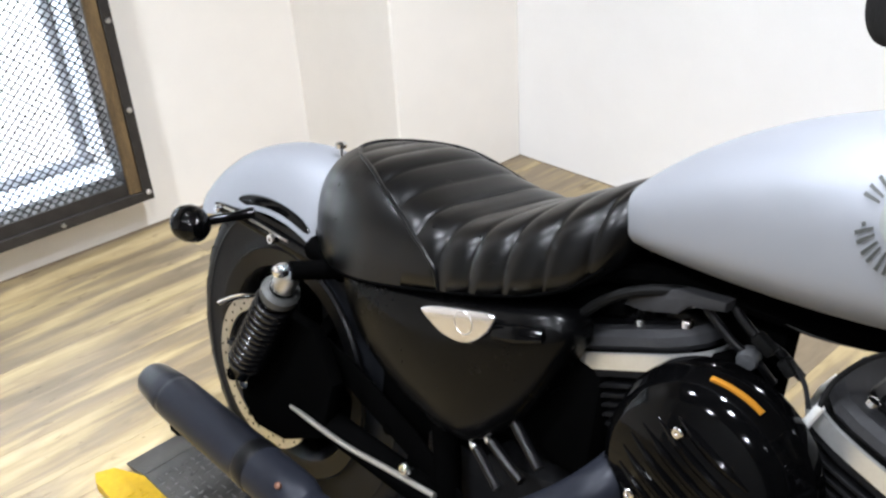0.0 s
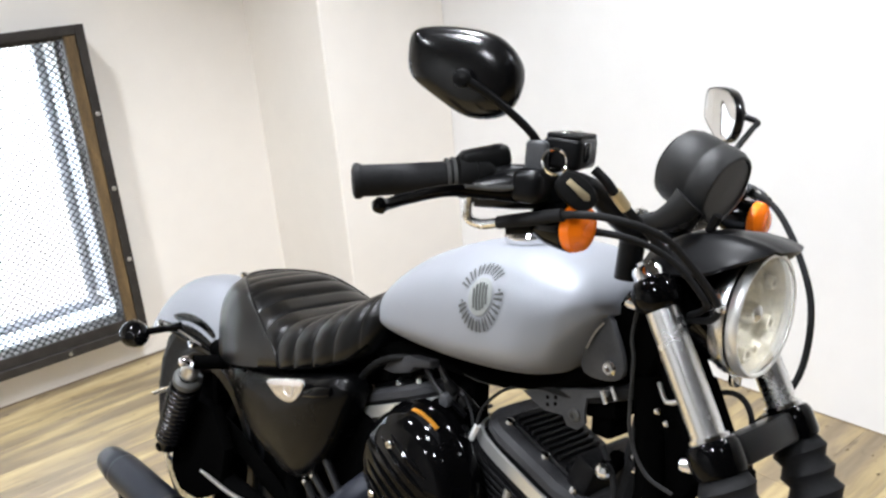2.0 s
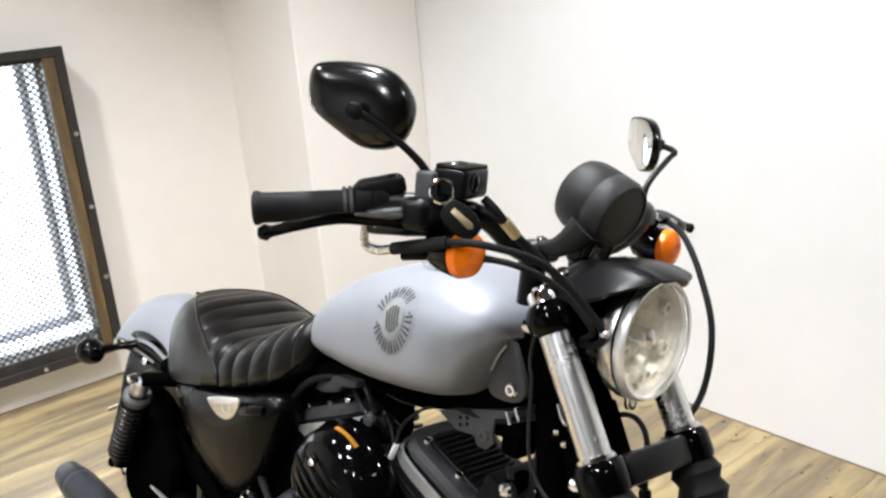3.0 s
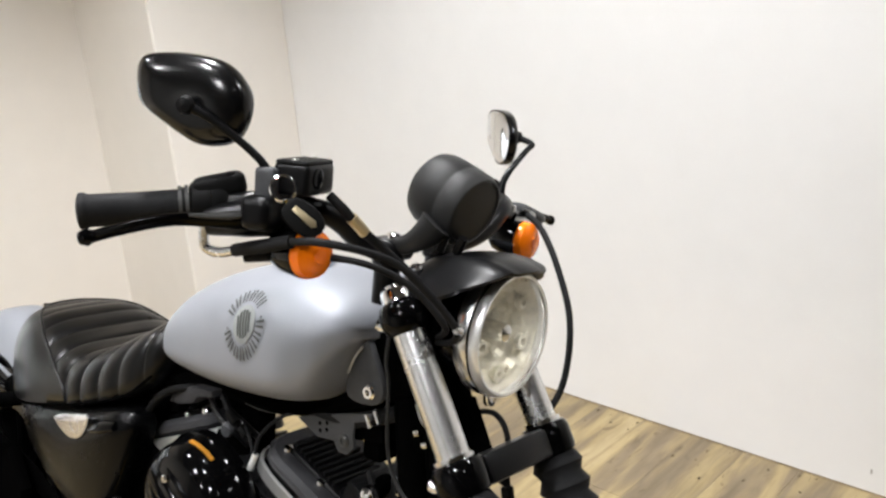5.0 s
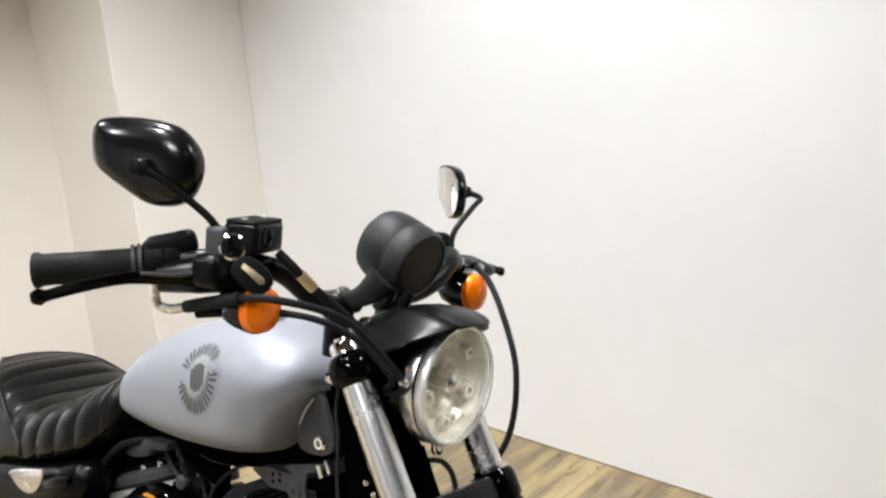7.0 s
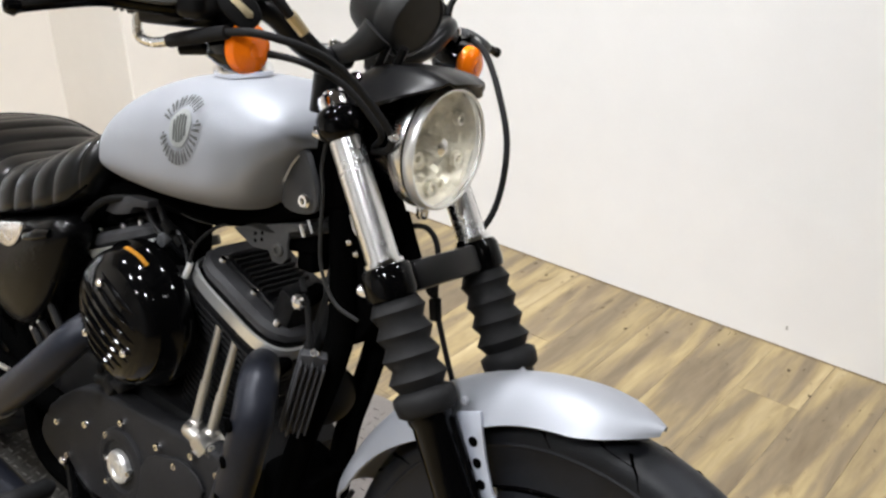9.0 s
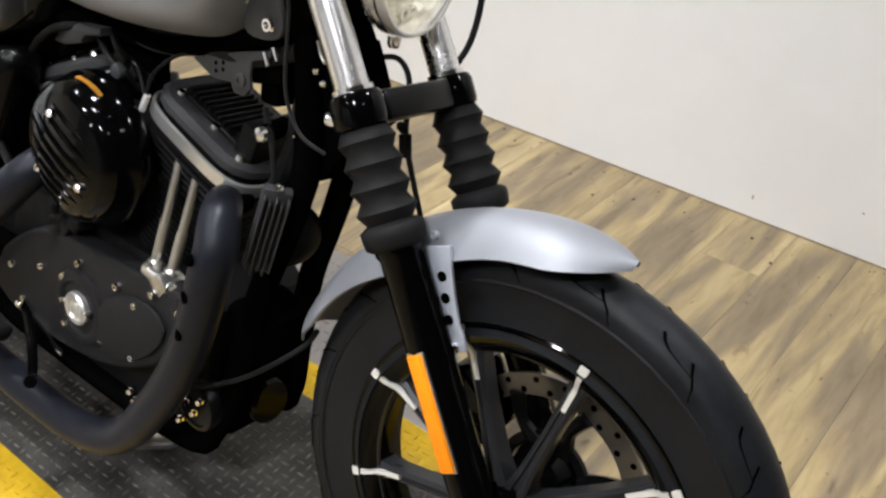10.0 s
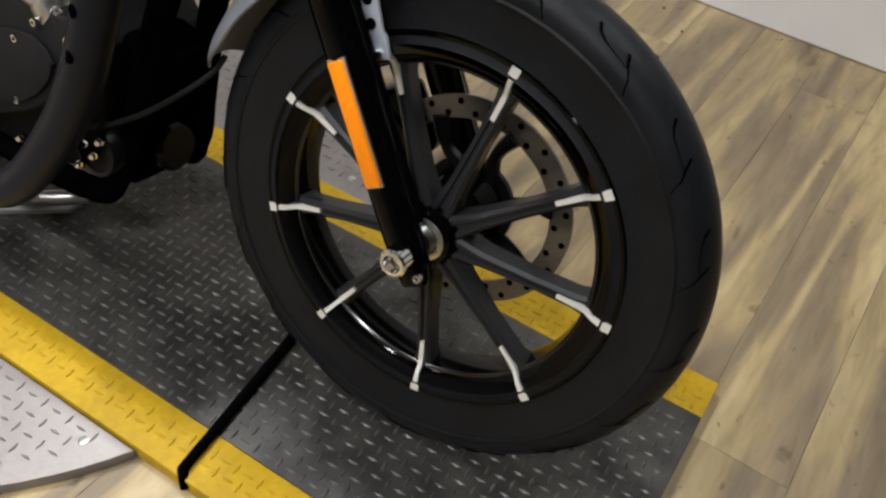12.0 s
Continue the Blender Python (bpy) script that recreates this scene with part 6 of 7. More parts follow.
def build_engine():
    for nm, cx, cz, tilt in (("front", 0.216, 0.613, 20), ("rear", -0.072, 0.611, -22)):
        m = cylinder_frame(cx, cz, tilt)
        barrel = bp("cylinder", Geo().take(lathe([(0.05, -0.235), (0.05, -0.08)], (0, 0, 0), (0, 0, 1), 24), None, m), WRINKLE, None, "black finned engine cylinder")
        fin = mesh_of("fin", plate(0.128, 0.138, 0.0036, 0, 0.03, 0.0008), WRINKLE)
        for k in range(13):
            ob = new("fin", fin)
            ob.parent, ob.matrix_local = barrel, m @ Matrix.Translation((0, 0, -0.215 + 0.0098 * k))
        head_ = bp("cylinder_head", Geo().take(plate(0.150, 0.118, 0.062, -0.082, 0.02, 0), None, m), WRINKLE, None, "black finned cylinder head")
        for k in range(5):
            ob = new("fin", mesh_of("fin", plate(0.200 - 0.012 * (4 - k), 0.158 - 0.006 * (4 - k), 0.0048, 0, 0.035, 0.001), WRINKLE))
            ob.parent, ob.matrix_local = head_, m @ Matrix.Translation((0, 0, -0.078 + 0.0125 * k))
        lower = plate(0.214, 0.160, 0.016, -0.0155, 0.055, 0.002)
        rb = bp("rocker_box", Geo().take(lower, None, m), WRINKLE, None, "black rocker box with bright machined edge")
        ol = []
        for k in range(25):
            a = radians(180 + 180 * k / 24)
            ol.append((0.108 * math.copysign(abs(math.cos(a)) ** 0.5, math.cos(a)), 0.081 * math.copysign(abs(math.sin(a)) ** 0.42, math.sin(a))))
        band = loft([[(x, y, -0.006), (x, y, 0.012), (x * 0.965, y * 0.955, 0.013), (x * 0.965, y * 0.955, -0.006)] for x, y in ol])
        bp("machined_edge", Geo().take(band, None, m), ALU, rb, "bright machined edge")
        bp("rocker_cover", Geo().take(plate(0.204, 0.150, 0.024, 0.013, 0.045, 0.007), None, m), COVERGREY, rb, "charcoal wrinkle rocker cover")
        bp("rocker_top", Geo().take(plate(0.145, 0.098, 0.008, 0.036, 0.02, 0.003), None, m).take(plate(0.040, 0.092, 0.016, 0.036, 0.012, 0.004), None, m @ Matrix.Translation((0.058, 0, 0))), SATIN, rb, "black raised cover")
        rib = mesh_of("rib", box((0.0045, 0.085, 0.010), (0, 0, 0), None, 0.0012, 1), WRINKLE)
        for k in range(9):
            ob = new("rib", rib)
            ob.parent, ob.matrix_local = rb, m @ Matrix.Translation((-0.058 + 0.0105 * k, 0, 0.046))
        for x, y in ((-0.062, -0.050), (0.012, -0.050), (0.074, -0.056), (0.075, 0.052), (-0.078, 0.052)):
            bp("rocker_bolt", lathe([(0.0075, -0.004), (0.0075, 0.004), (0.006, 0.008), (0.003, 0.0095), (0, 0.0095)], m @ V((x, y, 0.036)), m.to_3x3() @ V((0, 0, 1)), 14), CHROME, rb)
        # pushrod tubes and tappet block on the right
        for dx in (-0.022, 0.016):
            s = 1 if nm == "front" else -1
            top = m @ V((dx, -0.072, -0.03))
            base_ = V((top.x - 0.016 * s, -0.100, 0.43))
            if s > 0:
                top, base_ = top + V((0.014, 0, 0)), base_ + V((0.016, 0, 0))
            else:
                top, base_ = top + V((0.05, 0, 0)), base_ + V((0.02, 0.01, 0))
            bp("pushrod_tube", tube([top, base_], 0.0062, 14, 1).take(tube([base_.lerp(top, 0.45), base_], 0.0076, 14, 1)).take(lathe([(0.0105, 0), (0.0115, 0.004), (0.0115, 0.014), (0.0080, 0.018)], base_ + (base_ - top).normalized() * 0.004, top - base_, 16)), TUBESTEEL, None, "dull steel pushrod tube")
        bx = 0.218 if nm == "front" else -0.012
        bp("tappet_block", box((0.080, 0.034, 0.020), (bx, -0.105, 0.426), Matrix.Rotation(radians(12 if nm == "front" else -12), 3, "Y"), 0.008, 3).take(box((0.030, 0.040, 0.030), (bx + 0.004, -0.104, 0.424), Matrix.Rotation(radians(40), 3, "Y"), 0.006)).take(bolt((bx - 0.028, -0.114, 0.437), (0, -0.3, 1), 0.006, 0.008)).take(bolt((bx + 0.028, -0.114, 0.425), (0, -0.3, 1), 0.006, 0.008)), STEEL if nm == "front" else WRINKLE, None, "alloy tappet block")
    # spark plug wire with pale boot, hanging hardware
    w = bp("plug_wire", tube([(0.137, -0.082, 0.655), (0.143, -0.078, 0.690), (0.165, -0.06, 0.720), (0.20, -0.045, 0.735)], 0.0026, 8, 5), RUBBER)
    bp("plug_boot", tube([(0.130, -0.084, 0.640), (0.139, -0.081, 0.664)], 0.0046, 10, 1), ALUW, w, "pale plug boot")
    # crankcase and gear cover
    side = lambda y, s=-1: Matrix(((1, 0, 0, 0), (0, 0, s, y), (0, 1, 0, 0), (0, 0, 0, 1)))
    case = prism([(-0.23, 0.30), (-0.20, 0.41), (-0.10, 0.43), (0.24, 0.43), (0.285, 0.39), (0.29, 0.28), (0.24, 0.19), (0.10, 0.165), (-0.12, 0.17), (-0.21, 0.22)], 0.185, side(0.10), 0.008)
    bp("crankcase", case, WRINKLE, None, "black engine crankcase")
    cover = prism([(-0.125, 0.365), (-0.190, 0.312), (-0.222, 0.250), (-0.180, 0.216), (-0.09, 0.205), (0.02, 0.212), (0.12, 0.236), (0.21, 0.285), (0.268, 0.340), (0.296, 0.392), (0.284, 0.424), (0.24, 0.432), (0.18, 0.424), (0.09, 0.416), (-0.02, 0.407), (-0.08, 0.390)], 0.036, side(-0.086), 0.008, 3, 0, 2)
    cv = bp("gear_cover", cover, GEARBLACK, None, "black wrinkle gear cover with chrome bolts")
    raised = prism([(0.085, 0.262), (0.15, 0.268), (0.215, 0.31), (0.246, 0.365), (0.205, 0.390), (0.135, 0.372), (0.095, 0.335)], 0.008, side(-0.1215), 0.004, 2, 0, 2)
    bp("cover_boss", raised, GEARBLACK, cv)
    bp("cover_ring", lathe([(0.062, 0), (0.060, 0.006), (0.050, 0.010), (0.044, 0.009), (0.040, 0.004)], (0.039, -0.1215, 0.306), RIGHT, 40), GEARBLACK, cv)
    t = bp("timer_cover", lathe([(0.027, 0), (0.027, 0.007), (0.0245, 0.010), (0.019, 0.009), (0.0175, 0.006), (0.011, 0.006), (0.010, 0.010), (0.005, 0.011), (0, 0.011)], (0.039, -0.1255, 0.306), RIGHT, 36, 0, 1.0), ALU, cv, "bright round timer cover")
    for x, z in ((0.006, 0.308), (0.010, 0.268), (0.070, 0.310)):
        bp("cover_bolt", bolt((x, -0.131, z), RIGHT, 0.005, 0.006), CHROME, cv)
    for x, z in ((-0.062, 0.334), (0.000, 0.344), (0.040, 0.382), (0.135, 0.385), (0.179, 0.374), (0.218, 0.410), (0.276, 0.407), (0.095, 0.270), (0.172, 0.284), (0.263, 0.343), (0.255, 0.320), (-0.150, 0.300), (-0.12, 0.250)):
        bp("cover_bolt", bolt((x, -0.122 if z < 0.37 or x > 0.1 else -0.1215, z), RIGHT, 0.0065, 0.009), CHROME, cv)
    # air cleaner
    c = V((0.061, -0.090, 0.567))
    R = 0.097
    drum = lathe([(R * 0.95, 0), (R + 0.012, 0.004), (R + 0.013, 0.010), (R + 0.012, 0.022), (R + 0.008, 0.026), (R + 0.003, 0.050), (R - 0.002, 0.060), (R - 0.012, 0.067)], c, RIGHT, 56)
    ac = bp("air_cleaner", drum, GLOSS, None, "round gloss black air cleaner with ribbed face")
    face = lathe([(R - 0.012, 0.067), (R - 0.020, 0.070), (R - 0.045, 0.076), (0.03, 0.080), (0, 0.081)], c, RIGHT, 56)
    bp("face_plate", face, GLOSS, ac)
    for k in range(-4, 5):
        off = k * 0.0185
        half = math.sqrt(max((R - 0.024) ** 2 - off ** 2, 0)) * 0.92
        d, nrm = V((0.90, 0, -0.43)), V((0.43, 0, 0.90))
        pts = []
        for s in np.linspace(-half, half, 9):
            rr = math.hypot(s, off)
            lift = float(np.interp(rr, [0, 0.03, R - 0.045, R - 0.02], [0.081, 0.080, 0.076, 0.070]))
            pts.append(c + d * s + nrm * off + RIGHT * (lift - 0.0006))
        bp("face_rib", tube(pts, [0.0015, 0.0050, 0.0056, 0.0050, 0.0015], 10, 1, 0, 1.0), GLOSS, ac)
    for a in (100, 215, 330):
        bp("face_bolt", bolt(c + V((0.058 * math.cos(radians(a)), -0.0765, 0.058 * math.sin(radians(a)))), RIGHT, 0.006, 0.005), CHROME, ac)
    strip = []
    for a in np.linspace(63, 94, 16):
        p = V((math.cos(radians(a)), 0, math.sin(radians(a))))
        strip.append([c + p * (R + 0.0062 - (y - 0.035) * 0.2) + RIGHT * y for y in (0.037, 0.0425)] + [c + p * (R + 0.0085 - (y - 0.035) * 0.2) + RIGHT * y for y in (0.0425, 0.037)])
    bp("amber_label", loft(strip), AMBERB, ac, "small amber label on the rim")
    bp("backing_plate", lathe([(0.07, -0.045), (0.07, 0.0)], c, RIGHT, 32), WRINKLE, ac)
    bp("intake_duct", tube([(0.02, -0.03, 0.64), (0.062, -0.06, 0.60), (0.062, -0.09, 0.58)], 0.035, 14, 4), FRAMEB)
    # front: oil filter, regulator, lines
    bp("oil_filter", lathe([(0.0, 0.10), (0.03, 0.10), (0.037, 0.094), (0.038, 0.02), (0.034, 0.0)], (0.238, 0.0, 0.222), (1, 0, 0.18), 28), GLOSS, None, "gloss black oil filter")
    rm = frame_of((0.376, -0.076, 0.560), (0.25, 0, 0.97), (0.75, -0.65, 0))
    rg = bp("voltage_regulator", Geo().take(box((0.016, 0.036, 0.125), (0, 0, 0), None, 0.003), None, rm), COVERGREY, None, "dark grey finned voltage regulator")
    fin = mesh_of("fin", box((0.014, 0.0026, 0.110), (0, 0, 0), None, 0.001, 1), COVERGREY)
    for k in range(5):
        ob = new("fin", fin)
        ob.parent, ob.matrix_local = rg, rm @ Matrix.Translation((0.014, -0.0150 + 0.0075 * k, -0.006 * (k % 2)))
    bp("regulator_bolt", bolt(rm @ V((0.004, 0.0, 0.066)), (0.3, -0.8, 0.5), 0.006, 0.006), CHROME, rg)
    bp("horn", lathe([(0.0, -0.02), (0.03, -0.02), (0.042, -0.008), (0.045, 0.006), (0.03, 0.016), (0, 0.018)], (0.350, -0.01, 0.525), (1, -0.5, 0.1), 28), SATIN, None, "small black horn")
    bp("oil_line", tube([(0.265, -0.10, 0.268), (0.290, -0.10, 0.284), (0.361, -0.09, 0.332), (0.409, -0.07, 0.376), (0.438, -0.05, 0.410), (0.446, -0.04, 0.432)], 0.0036, 8, 6), RUBBER, None, "thin black oil line")
    for p in ((0.265, -0.106, 0.222), (0.294, -0.106, 0.248), (0.306, -0.106, 0.274), (0.276, -0.106, 0.258), (0.168, -0.120, 0.223), (0.178, -0.120, 0.212)):
        bp("line_fitting", lathe([(0.006, 0), (0.006, 0.006), (0.004, 0.008), (0.004, 0.013), (0, 0.013)], p, (0.3, -1, 0.15), 6), CHROME)
    bp("pump_cover", lathe([(0.036, -0.03), (0.038, -0.004), (0.036, 0.002), (0.030, 0.003), (0.029, 0.0), (0, 0.0)], (0.286, -0.101, 0.248), RIGHT, 32), SATIN, None, "round black pump cover with chrome bolts")
    # Added block that fills the dark mass ahead of the engine.
    bp("oil_cooler", box((0.075, 0.105, 0.22), (0.292, 0.0, 0.29), Matrix.Rotation(radians(14), 3, "Y"), 0.012), FRAMEB, None, "black filler block ahead of the crankcase")
    bp("engine_mount", box((0.036, 0.11, 0.05), (0.304, 0, 0.645), Matrix.Rotation(radians(20), 3, "Y"), 0.008), WRINKLE)
    for x, y, z in ((0.356, -0.070, 0.678), (0.322, -0.090, 0.568)):
        bp("mount_bolt", lathe([(0.008, 0), (0.0095, 0.002), (0.0105, 0.006), (0.0085, 0.011), (0.004, 0.0135), (0, 0.014)], (x, y, z), RIGHT, 18), CHROME)
        bp("bolt_boss", tube([(x, y + 0.002, z), (x - 0.012, y + 0.04, z)], 0.012, 12, 1), FRAMEB)
    # coil and wiring packed under the tank
    rot = Matrix.Rotation(radians(-11), 3, "Y")
    bp("ignition_coil", box((0.105, 0.07, 0.050), (0.283, 0.0, 0.740), rot, 0.01), FRAMEB, None, "black ignition coil under the tank")
    bp("wire_loom", tube([(0.36, -0.030, 0.775), (0.28, -0.040, 0.745), (0.20, -0.042, 0.742), (0.10, -0.045, 0.728), (-0.02, -0.050, 0.715)], 0.011, 10, 5), RUBBER)
    bp("wire_loom", tube([(0.36, 0.0, 0.76), (0.365, -0.02, 0.70), (0.36, -0.03, 0.64), (0.34, -0.03, 0.59)], 0.014, 10, 5), RUBBER)
    # Block added to close the see-through gap under the tank.
    bp("top_mount", box((0.034, 0.05, 0.05), (0.306, 0.0, 0.716), None, 0.008), FRAMEB, None, "black filler block closing the gap under the tank")
    # hoses and plugs between the cylinders
    bp("fuel_hose", tube([(0.025, -0.058, 0.718), (0.055, -0.066, 0.700), (0.085, -0.064, 0.690), (0.105, -0.050, 0.668)], 0.0050, 10, 5), SATIN, None, "black fuel hose")
    bp("fuel_hose", tube([(0.000, -0.062, 0.705), (0.040, -0.070, 0.684), (0.066, -0.066, 0.672), (0.080, -0.050, 0.650)], 0.0045, 10, 5), SATIN)
    bp("wire_plug", box((0.024, 0.014, 0.013), (0.072, -0.072, 0.696), Matrix.Rotation(radians(28), 3, "Y"), 0.003), PLASTIC, None, "black wire plug")
    bp("wire_plug", box((0.018, 0.014, 0.012), (0.098, -0.070, 0.682), Matrix.Rotation(radians(40), 3, "Y"), 0.003), PLASTIC)
    bp("sensor", lathe([(0.0, 0.0), (0.009, 0.001), (0.011, 0.006), (0.011, 0.018), (0.007, 0.020), (0.007, 0.026)], (0.060, -0.078, 0.672), (-0.2, 1, 0.1), 16), BRACKET, None, "small round sensor")
    bp("wire", tube([(-0.02, -0.055, 0.722), (0.05, -0.058, 0.722), (0.11, -0.055, 0.716), (0.16, -0.05, 0.722)], 0.0024, 8, 5), GAUGEGREY)
    bp("wire", tube([(0.10, -0.07, 0.690), (0.118, -0.075, 0.675), (0.128, -0.078, 0.655)], 0.0024, 8, 4), RUBBER)
    # Filler box, sized to block the view between the cylinders.
    bp("throttle_body", box((0.098, 0.035, 0.10), (0.027, -0.0125, 0.648), None, 0.006), FRAMEB, None, "black filler block between the cylinders")
    # black boxes behind the side cover
    bp("oil_tank", box((0.36, 0.17, 0.16), (-0.27, 0, 0.52), None, 0.02), FRAMEB, None, "black oil tank")
    bp("battery_tray", box((0.22, 0.14, 0.14), (-0.36, 0, 0.40), None, 0.01), FRAMEB)
    bp("gearbox", box((0.22, 0.17, 0.20), (-0.27, 0.01, 0.30), None, 0.03), WRINKLE)
    bp("belt_guard", prism([(-0.72, 0.40), (-0.50, 0.47), (-0.20, 0.40), (-0.18, 0.24), (-0.45, 0.20), (-0.70, 0.17)], 0.012, Matrix(((1, 0, 0, 0), (0, 0, 1, 0.112), (0, 1, 0, 0), (0, 0, 0, 1))), 0.003), SATIN, None, "black drive belt guard")
    bp("seat_pan", box((0.30, 0.12, 0.03), (-0.24, 0, 0.635), Matrix.Rotation(radians(-12), 3, "Y"), 0.008), FRAMEB)
    m = side(-0.05)
    bp("relay_cover", prism([(-0.085, 0.679), (-0.065, 0.706), (-0.020, 0.720), (0.030, 0.725), (0.030, 0.714), (-0.008, 0.705), (-0.020, 0.692), (-0.060, 0.680)], 0.03, m, 0.004), COVERGREY, None, "dark grey relay cover under the tank")
    bp("vent_hose", tube([(-0.139, -0.088, 0.570), (-0.139, -0.09, 0.627), (-0.115, -0.09, 0.666), (-0.075, -0.088, 0.698), (-0.037, -0.075, 0.712), (0.0, -0.055, 0.715)], 0.0062, 10, 6), PLASTIC, None, "black rubber hose")
    for k, (cap, foot) in enumerate((((-0.229, -0.122, 0.438), (-0.184, -0.126, 0.405)), ((-0.206, -0.122, 0.459), (-0.150, -0.126, 0.435)), ((-0.178, -0.120, 0.502), (-0.128, -0.126, 0.465)))):
        cap, foot = V(cap), V(foot)
        d = (cap - foot).normalized()
        bp("engine_stud", tube([cap, cap.lerp(foot, 0.5) + V((0.004, 0, -0.004)), foot], 0.0068, 10, 4), SATIN)
        bp("stud_cap", lathe([(0.0075, 0), (0.0075, 0.005), (0.005, 0.009), (0, 0.010)], cap, d, 12), CHROME)


def build_exhaust():
    fr = tube([(0.265, -0.040, 0.545), (0.305, -0.085, 0.570), (0.342, -0.122, 0.572), (0.361, -0.142, 0.545), (0.358, -0.149, 0.505), (0.346, -0.150, 0.452), (0.320, -0.150, 0.372), (0.272, -0.150, 0.280), (0.208, -0.154, 0.188), (0.150, -0.158, 0.145), (0.070, -0.160, 0.124), (-0.05, -0.165, 0.124), (-0.30, -0.175, 0.150), (-0.42, -0.185, 0.165)],
              [0.022, 0.0275, 0.0275, 0.0275, 0.0275, 0.0275], 18, 7)
    f = bp("front_exhaust_pipe", fr, BLUEBLACK, None, "satin black front exhaust pipe and heat shield")
    # Slots as black spots on the pipe, shade without an opening.
    for x, y, z in ((0.3520, -0.1750, 0.535), (0.3470, -0.1762, 0.482), (0.3370, -0.1766, 0.424)):
        bp("shield_slot", lathe([(0.0080, -0.003), (0.0080, 0.0014), (0, 0.0018)], (x, y, z), (-0.3, -0.95, 0.05), 14, 0, 1.0), RECESS_SHADE, f)
    rp = tube([(-0.03, -0.070, 0.535), (-0.02, -0.125, 0.530), (-0.035, -0.165, 0.500), (-0.09, -0.183, 0.440), (-0.18, -0.190, 0.362), (-0.28, -0.195, 0.290), (-0.36, -0.198, 0.250), (-0.46, -0.200, 0.239)], [0.022, 0.027, 0.029, 0.030, 0.030], 18, 7)
    bp("rear_exhaust_pipe", rp, BLUEBLACK, None, "satin black rear exhaust pipe")
    mu = lathe([(0.029, 0.0), (0.034, 0.012), (0.0385, 0.03), (0.0395, 0.06), (0.0395, 0.372), (0.0390, 0.379), (0.0375, 0.383), (0.0375, 0.388), (0.0355, 0.415), (0.0310, 0.456), (0.0292, 0.465), (0.026, 0.466), (0.025, 0.45), (0, 0.44)], (-0.462, -0.2, 0.239), (-1, 0, -0.005), 36)
    m = bp("muffler", mu, BLUEBLACK, None, "satin black slash-tapered muffler")
    bp("muffler_tip", lathe([(0.0296, 0.4640), (0.0318, 0.4575), (0.0364, 0.4160), (0.0382, 0.3920), (0.0372, 0.3900), (0.0350, 0.4150)], (-0.462, -0.2, 0.239), (-1, 0, -0.005), 36), TIP_HIGHLIGHT, m, "tapered tip, its bluish highlight painted in")
    bp("muffler_band", lathe([(0.0400, 0), (0.0408, 0.002), (0.0408, 0.028), (0.0400, 0.03)], (-0.580, -0.2, 0.2385), (-1, 0, 0), 36), SATIN, m)
    bp("muffler_mount", box((0.03, 0.03, 0.02), (-0.83, -0.2, 0.188), None, 0.004), FRAMEB, m)
    lo = lathe([(0.028, 0), (0.040, 0.02), (0.046, 0.04), (0.046, 0.16), (0.040, 0.20), (0.034, 0.205), (0, 0.19)], (-0.40, -0.185, 0.162), (-1, 0, 0.02), 32)
    bp("lower_muffler", lo, BLUEBLACK, None, "satin black lower muffler")
    bp("shield_clamp", lathe([(0.0315, 0), (0.033, 0.002), (0.033, 0.01), (0.0315, 0.012)], (-0.21, -0.1915, 0.340), V((-0.81, -0.03, -0.58)), 24), STEEL)
    bp("pipe_cap", lathe([(0.005, 0), (0.005, 0.012), (0, 0.014)], (-0.50, -0.222, 0.262), (0, -0.6, 0.8), 10), PINK, m)


def build_controls():
    p = bp("foot_peg", lathe([(0.008, 0), (0.016, 0.012), (0.0165, 0.10), (0.014, 0.105), (0, 0.106)], (-0.115, -0.155, 0.205), (0.05, -1, 0.05), 18), RUBBER, None, "black rubber foot peg with bright end")
    bp("peg_end", lathe([(0.013, 0), (0.013, 0.008), (0, 0.010)], (-0.110, -0.261, 0.210), (0.05, -1, 0.05), 16), CHROME, p)
    bp("brake_pedal", tube([(-0.14, -0.115, 0.235), (-0.06, -0.150, 0.205), (0.02, -0.195, 0.200), (0.05, -0.215, 0.215)], [0.009, 0.008, 0.007, 0.010], 10, 5), GLOSS, None, "black brake pedal")
    bp("linkage_rod", tube([(-0.135, -0.125, 0.232), (-0.075, -0.125, 0.214), (-0.015, -0.125, 0.194)], 0.0042, 8, 3).take(lathe([(0, -0.009), (0.007, -0.006), (0.009, 0), (0.007, 0.006), (0, 0.009)], (-0.135, -0.125, 0.232), (0, 1, 0), 12)), CHROME, None, "chrome linkage rod")
    rod = tube([(-0.60, -0.135, 0.318), (-0.463, -0.148, 0.331), (-0.36, -0.150, 0.345), (-0.266, -0.150, 0.356)], 0.0042, 8, 3)
    bp("brake_rod", rod, TUBESTEEL, None, "dull steel rear brake rod")
    bp("rod_end", bolt((-0.318, -0.152, 0.370), RIGHT, 0.009, 0.008), CHROME)
    # side stand on the far side, its foot on the track
    bp("side_stand", tube([(0.02, 0.10, 0.150), (-0.01, 0.18, 0.090), (-0.05, 0.262, 0.054)], [0.013, 0.011, 0.011], 12, 4).take(box((0.07, 0.035, 0.006), (-0.055, 0.268, 0.048), Matrix.Rotation(radians(LEANT), 3, "X"), 0.002)), FRAMEB, None, "black side stand")


build_headlight()
build_gauge()
build_bars()
build_engine()
build_exhaust()
build_controls()


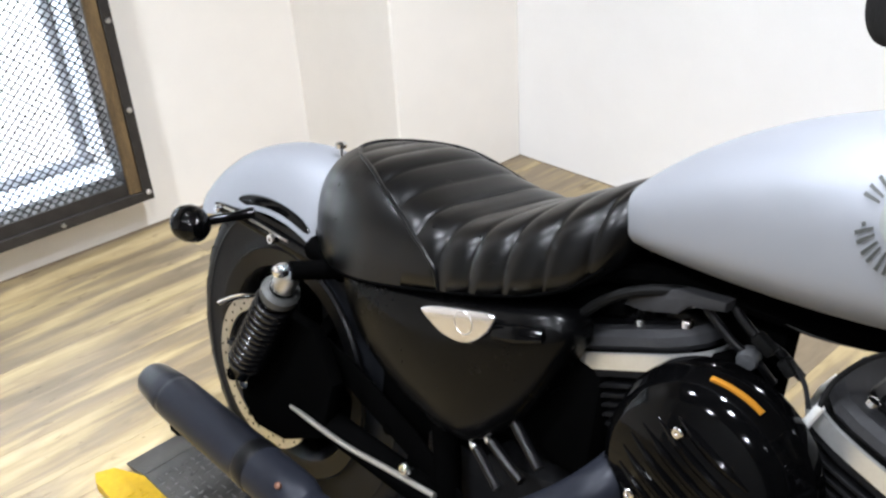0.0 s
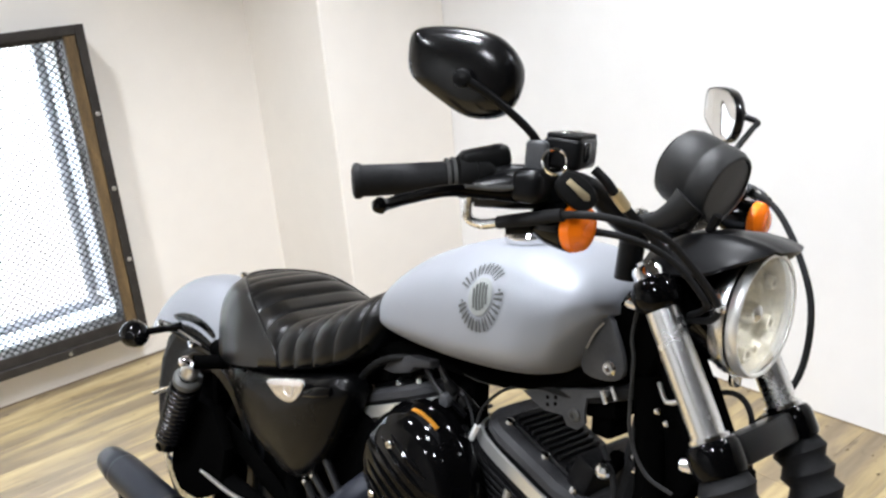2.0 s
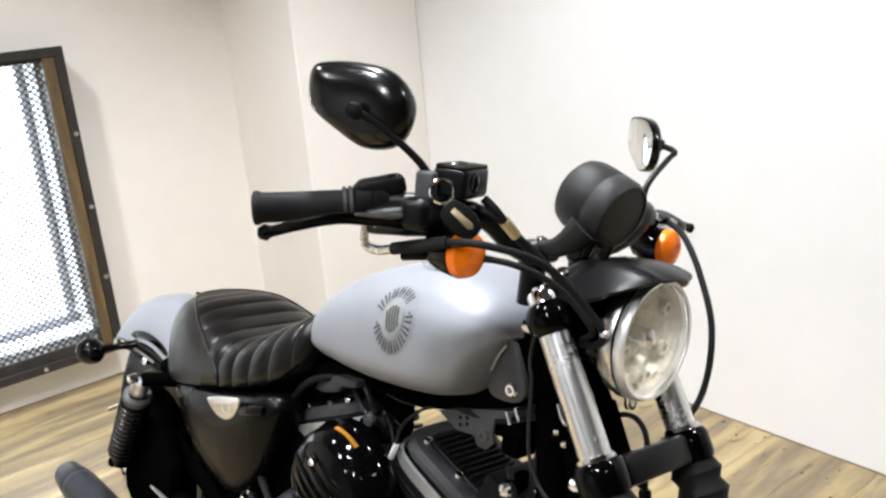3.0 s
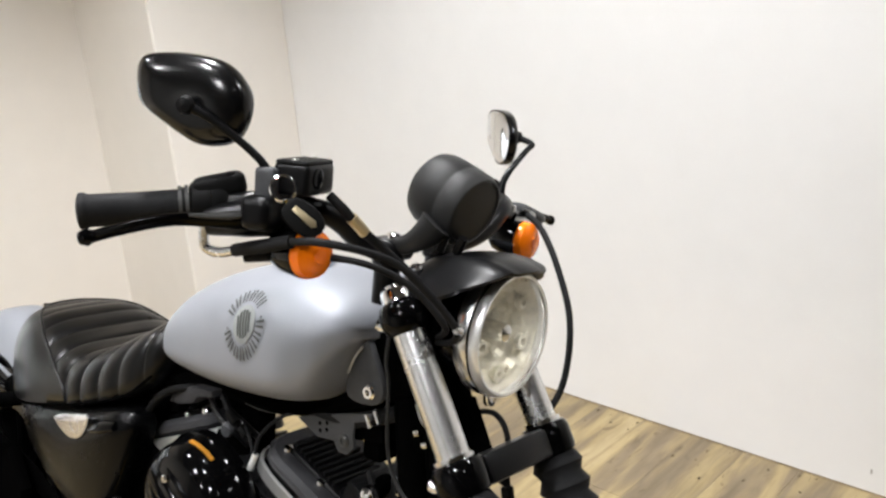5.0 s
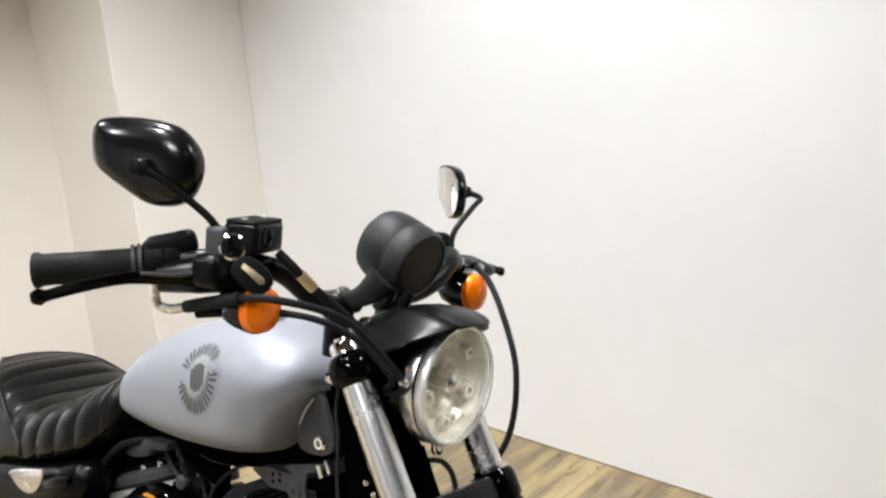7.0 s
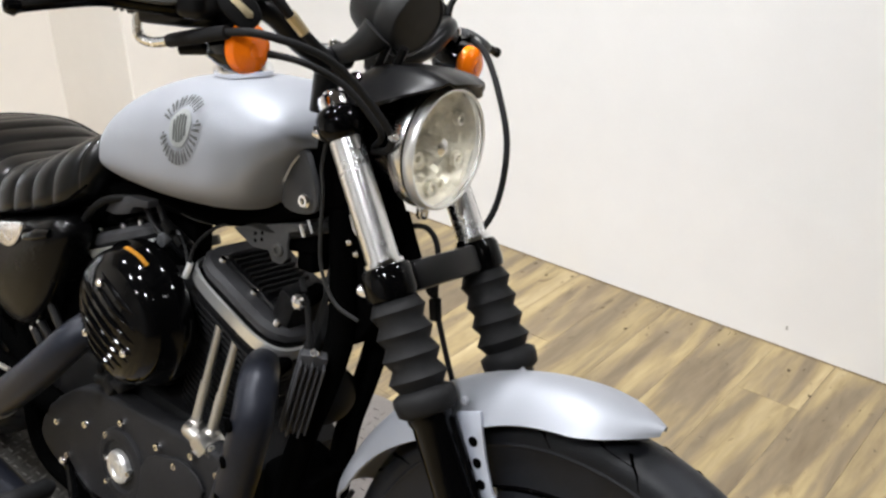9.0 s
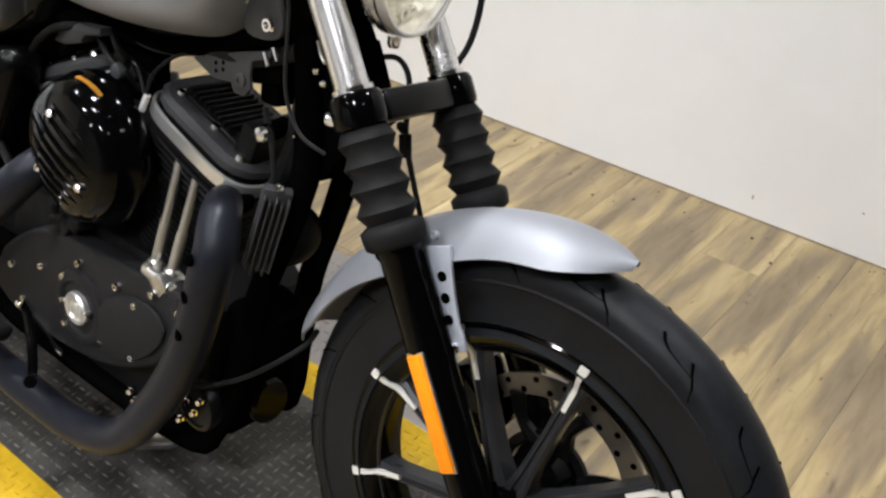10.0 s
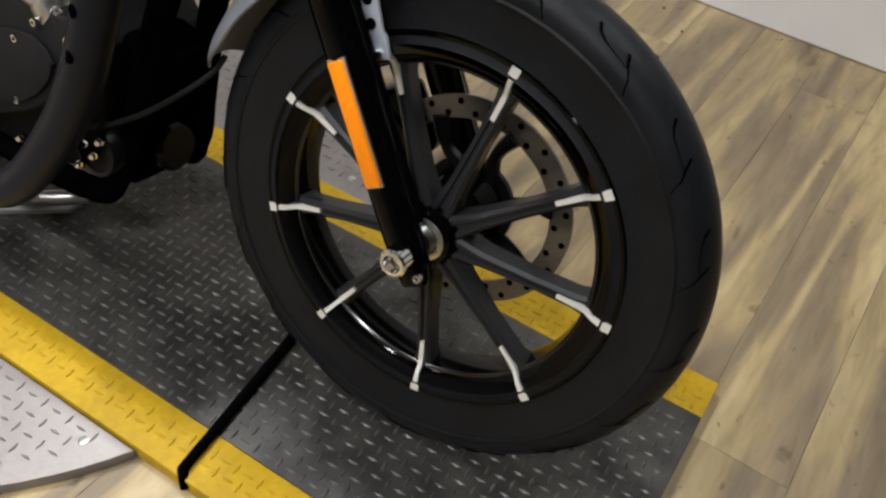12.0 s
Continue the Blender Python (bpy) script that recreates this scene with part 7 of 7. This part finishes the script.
# ---- loose things on the track ----
def build_loose():
    z = PLATE_TOP + 0.0080
    rod = tube([(0.955, 0.160, z), (0.85, 0.146, z), (0.712, 0.128, z), (0.700, 0.126, z - 0.004), (0.692, 0.116, z - 0.0235)], 0.0072, 12, 3)
    thing("steel_rod", rod, FRAMEB, "thin black steel rod lying across the yellow stripe", "rod")
    wedge = prism([(0.835, 0.760), (0.868, 0.772), (0.968, 0.640), (0.955, 0.612), (0.930, 0.618), (0.826, 0.735)], 0.012, pose(0, 0, PLATE_TOP + 0.0016), 0.002)
    w = thing("steel_wedge", wedge, PALEPLATE, "bare grey steel wedge plate under the engine", "metal plate")
    part("pin", tube([(0.905, 0.668, PLATE_TOP + 0.026), (0.962, 0.607, PLATE_TOP + 0.0236)], 0.0115, 14, 1), STEEL, w, "bright steel pin")


build_loose()


# ---- floor boards ----
def build_planks():
    rng = random.Random(7)
    wide, long, y, row, meshes = 0.152, 1.28, NORTH - 0.001, 0, {}
    while y > SOUTH + 0.01:
        x = EAST - 0.001 + rng.uniform(0.0, 1.1)
        while x > WEST + 0.02:
            x1, x0 = min(x, EAST - 0.001), max(x - long, WEST + 0.001)
            y0 = max(y - wide, SOUTH + 0.001)
            if x1 - x0 > 0.03:
                key = (round(x1 - x0, 3), round(y - y0, 3))
                if key not in meshes:
                    meshes[key] = mesh_of("plank", box((key[0] - 0.0006, key[1] - 0.0007, 0.008), (0, 0, -0.004), None, 0.0002, 1), PLANK)
                ob = new("plank", meshes[key])
                ob.location = ((x0 + x1) / 2, (y + y0) / 2, 0)
                ob.parent = FLOOR
            x -= long
        y -= wide
        row += 1


build_planks()


# ---- dirt along the wall ----
def build_dirt():
    rng, g = random.Random(3), Geo()
    for _ in range(70):
        x = EAST - 0.01 - abs(rng.gauss(0, 0.09))
        y = rng.uniform(-0.6, 1.9)
        r = rng.choice((0.0015, 0.002, 0.003, 0.0045))
        c, s = math.cos(rng.uniform(0, 3)), rng.uniform(0.4, 1.0)
        g.add([(x - r * 1.5, y - r * c, 0.0002), (x + r, y - r * s, 0.0002), (x + r * 1.4, y + r * c, 0.0002), (x - r * 0.7, y + r * s, 0.0002), (x, y, 0.0002 + r * 0.6)],
              [(0, 1, 4), (1, 2, 4), (2, 3, 4), (3, 0, 4)])
    thing("floor_dirt", g, DIRT, "small dark crumbs of dirt scattered along the wall", "dirt", "stuff")
    wall = bpy.data.objects["wall_east"]
    for y, z, w, h in ((0.203, 0.059, 0.0025, 0.006), (-0.06, 0.12, 0.003, 0.002)):
        ob = part("scuff_mark", slab(EAST - 0.0008, EAST + 0.001, y - w, y + w, z - h, z + h, 0, 0.0003), SCUFF, wall, "small grey scuff")


build_dirt()
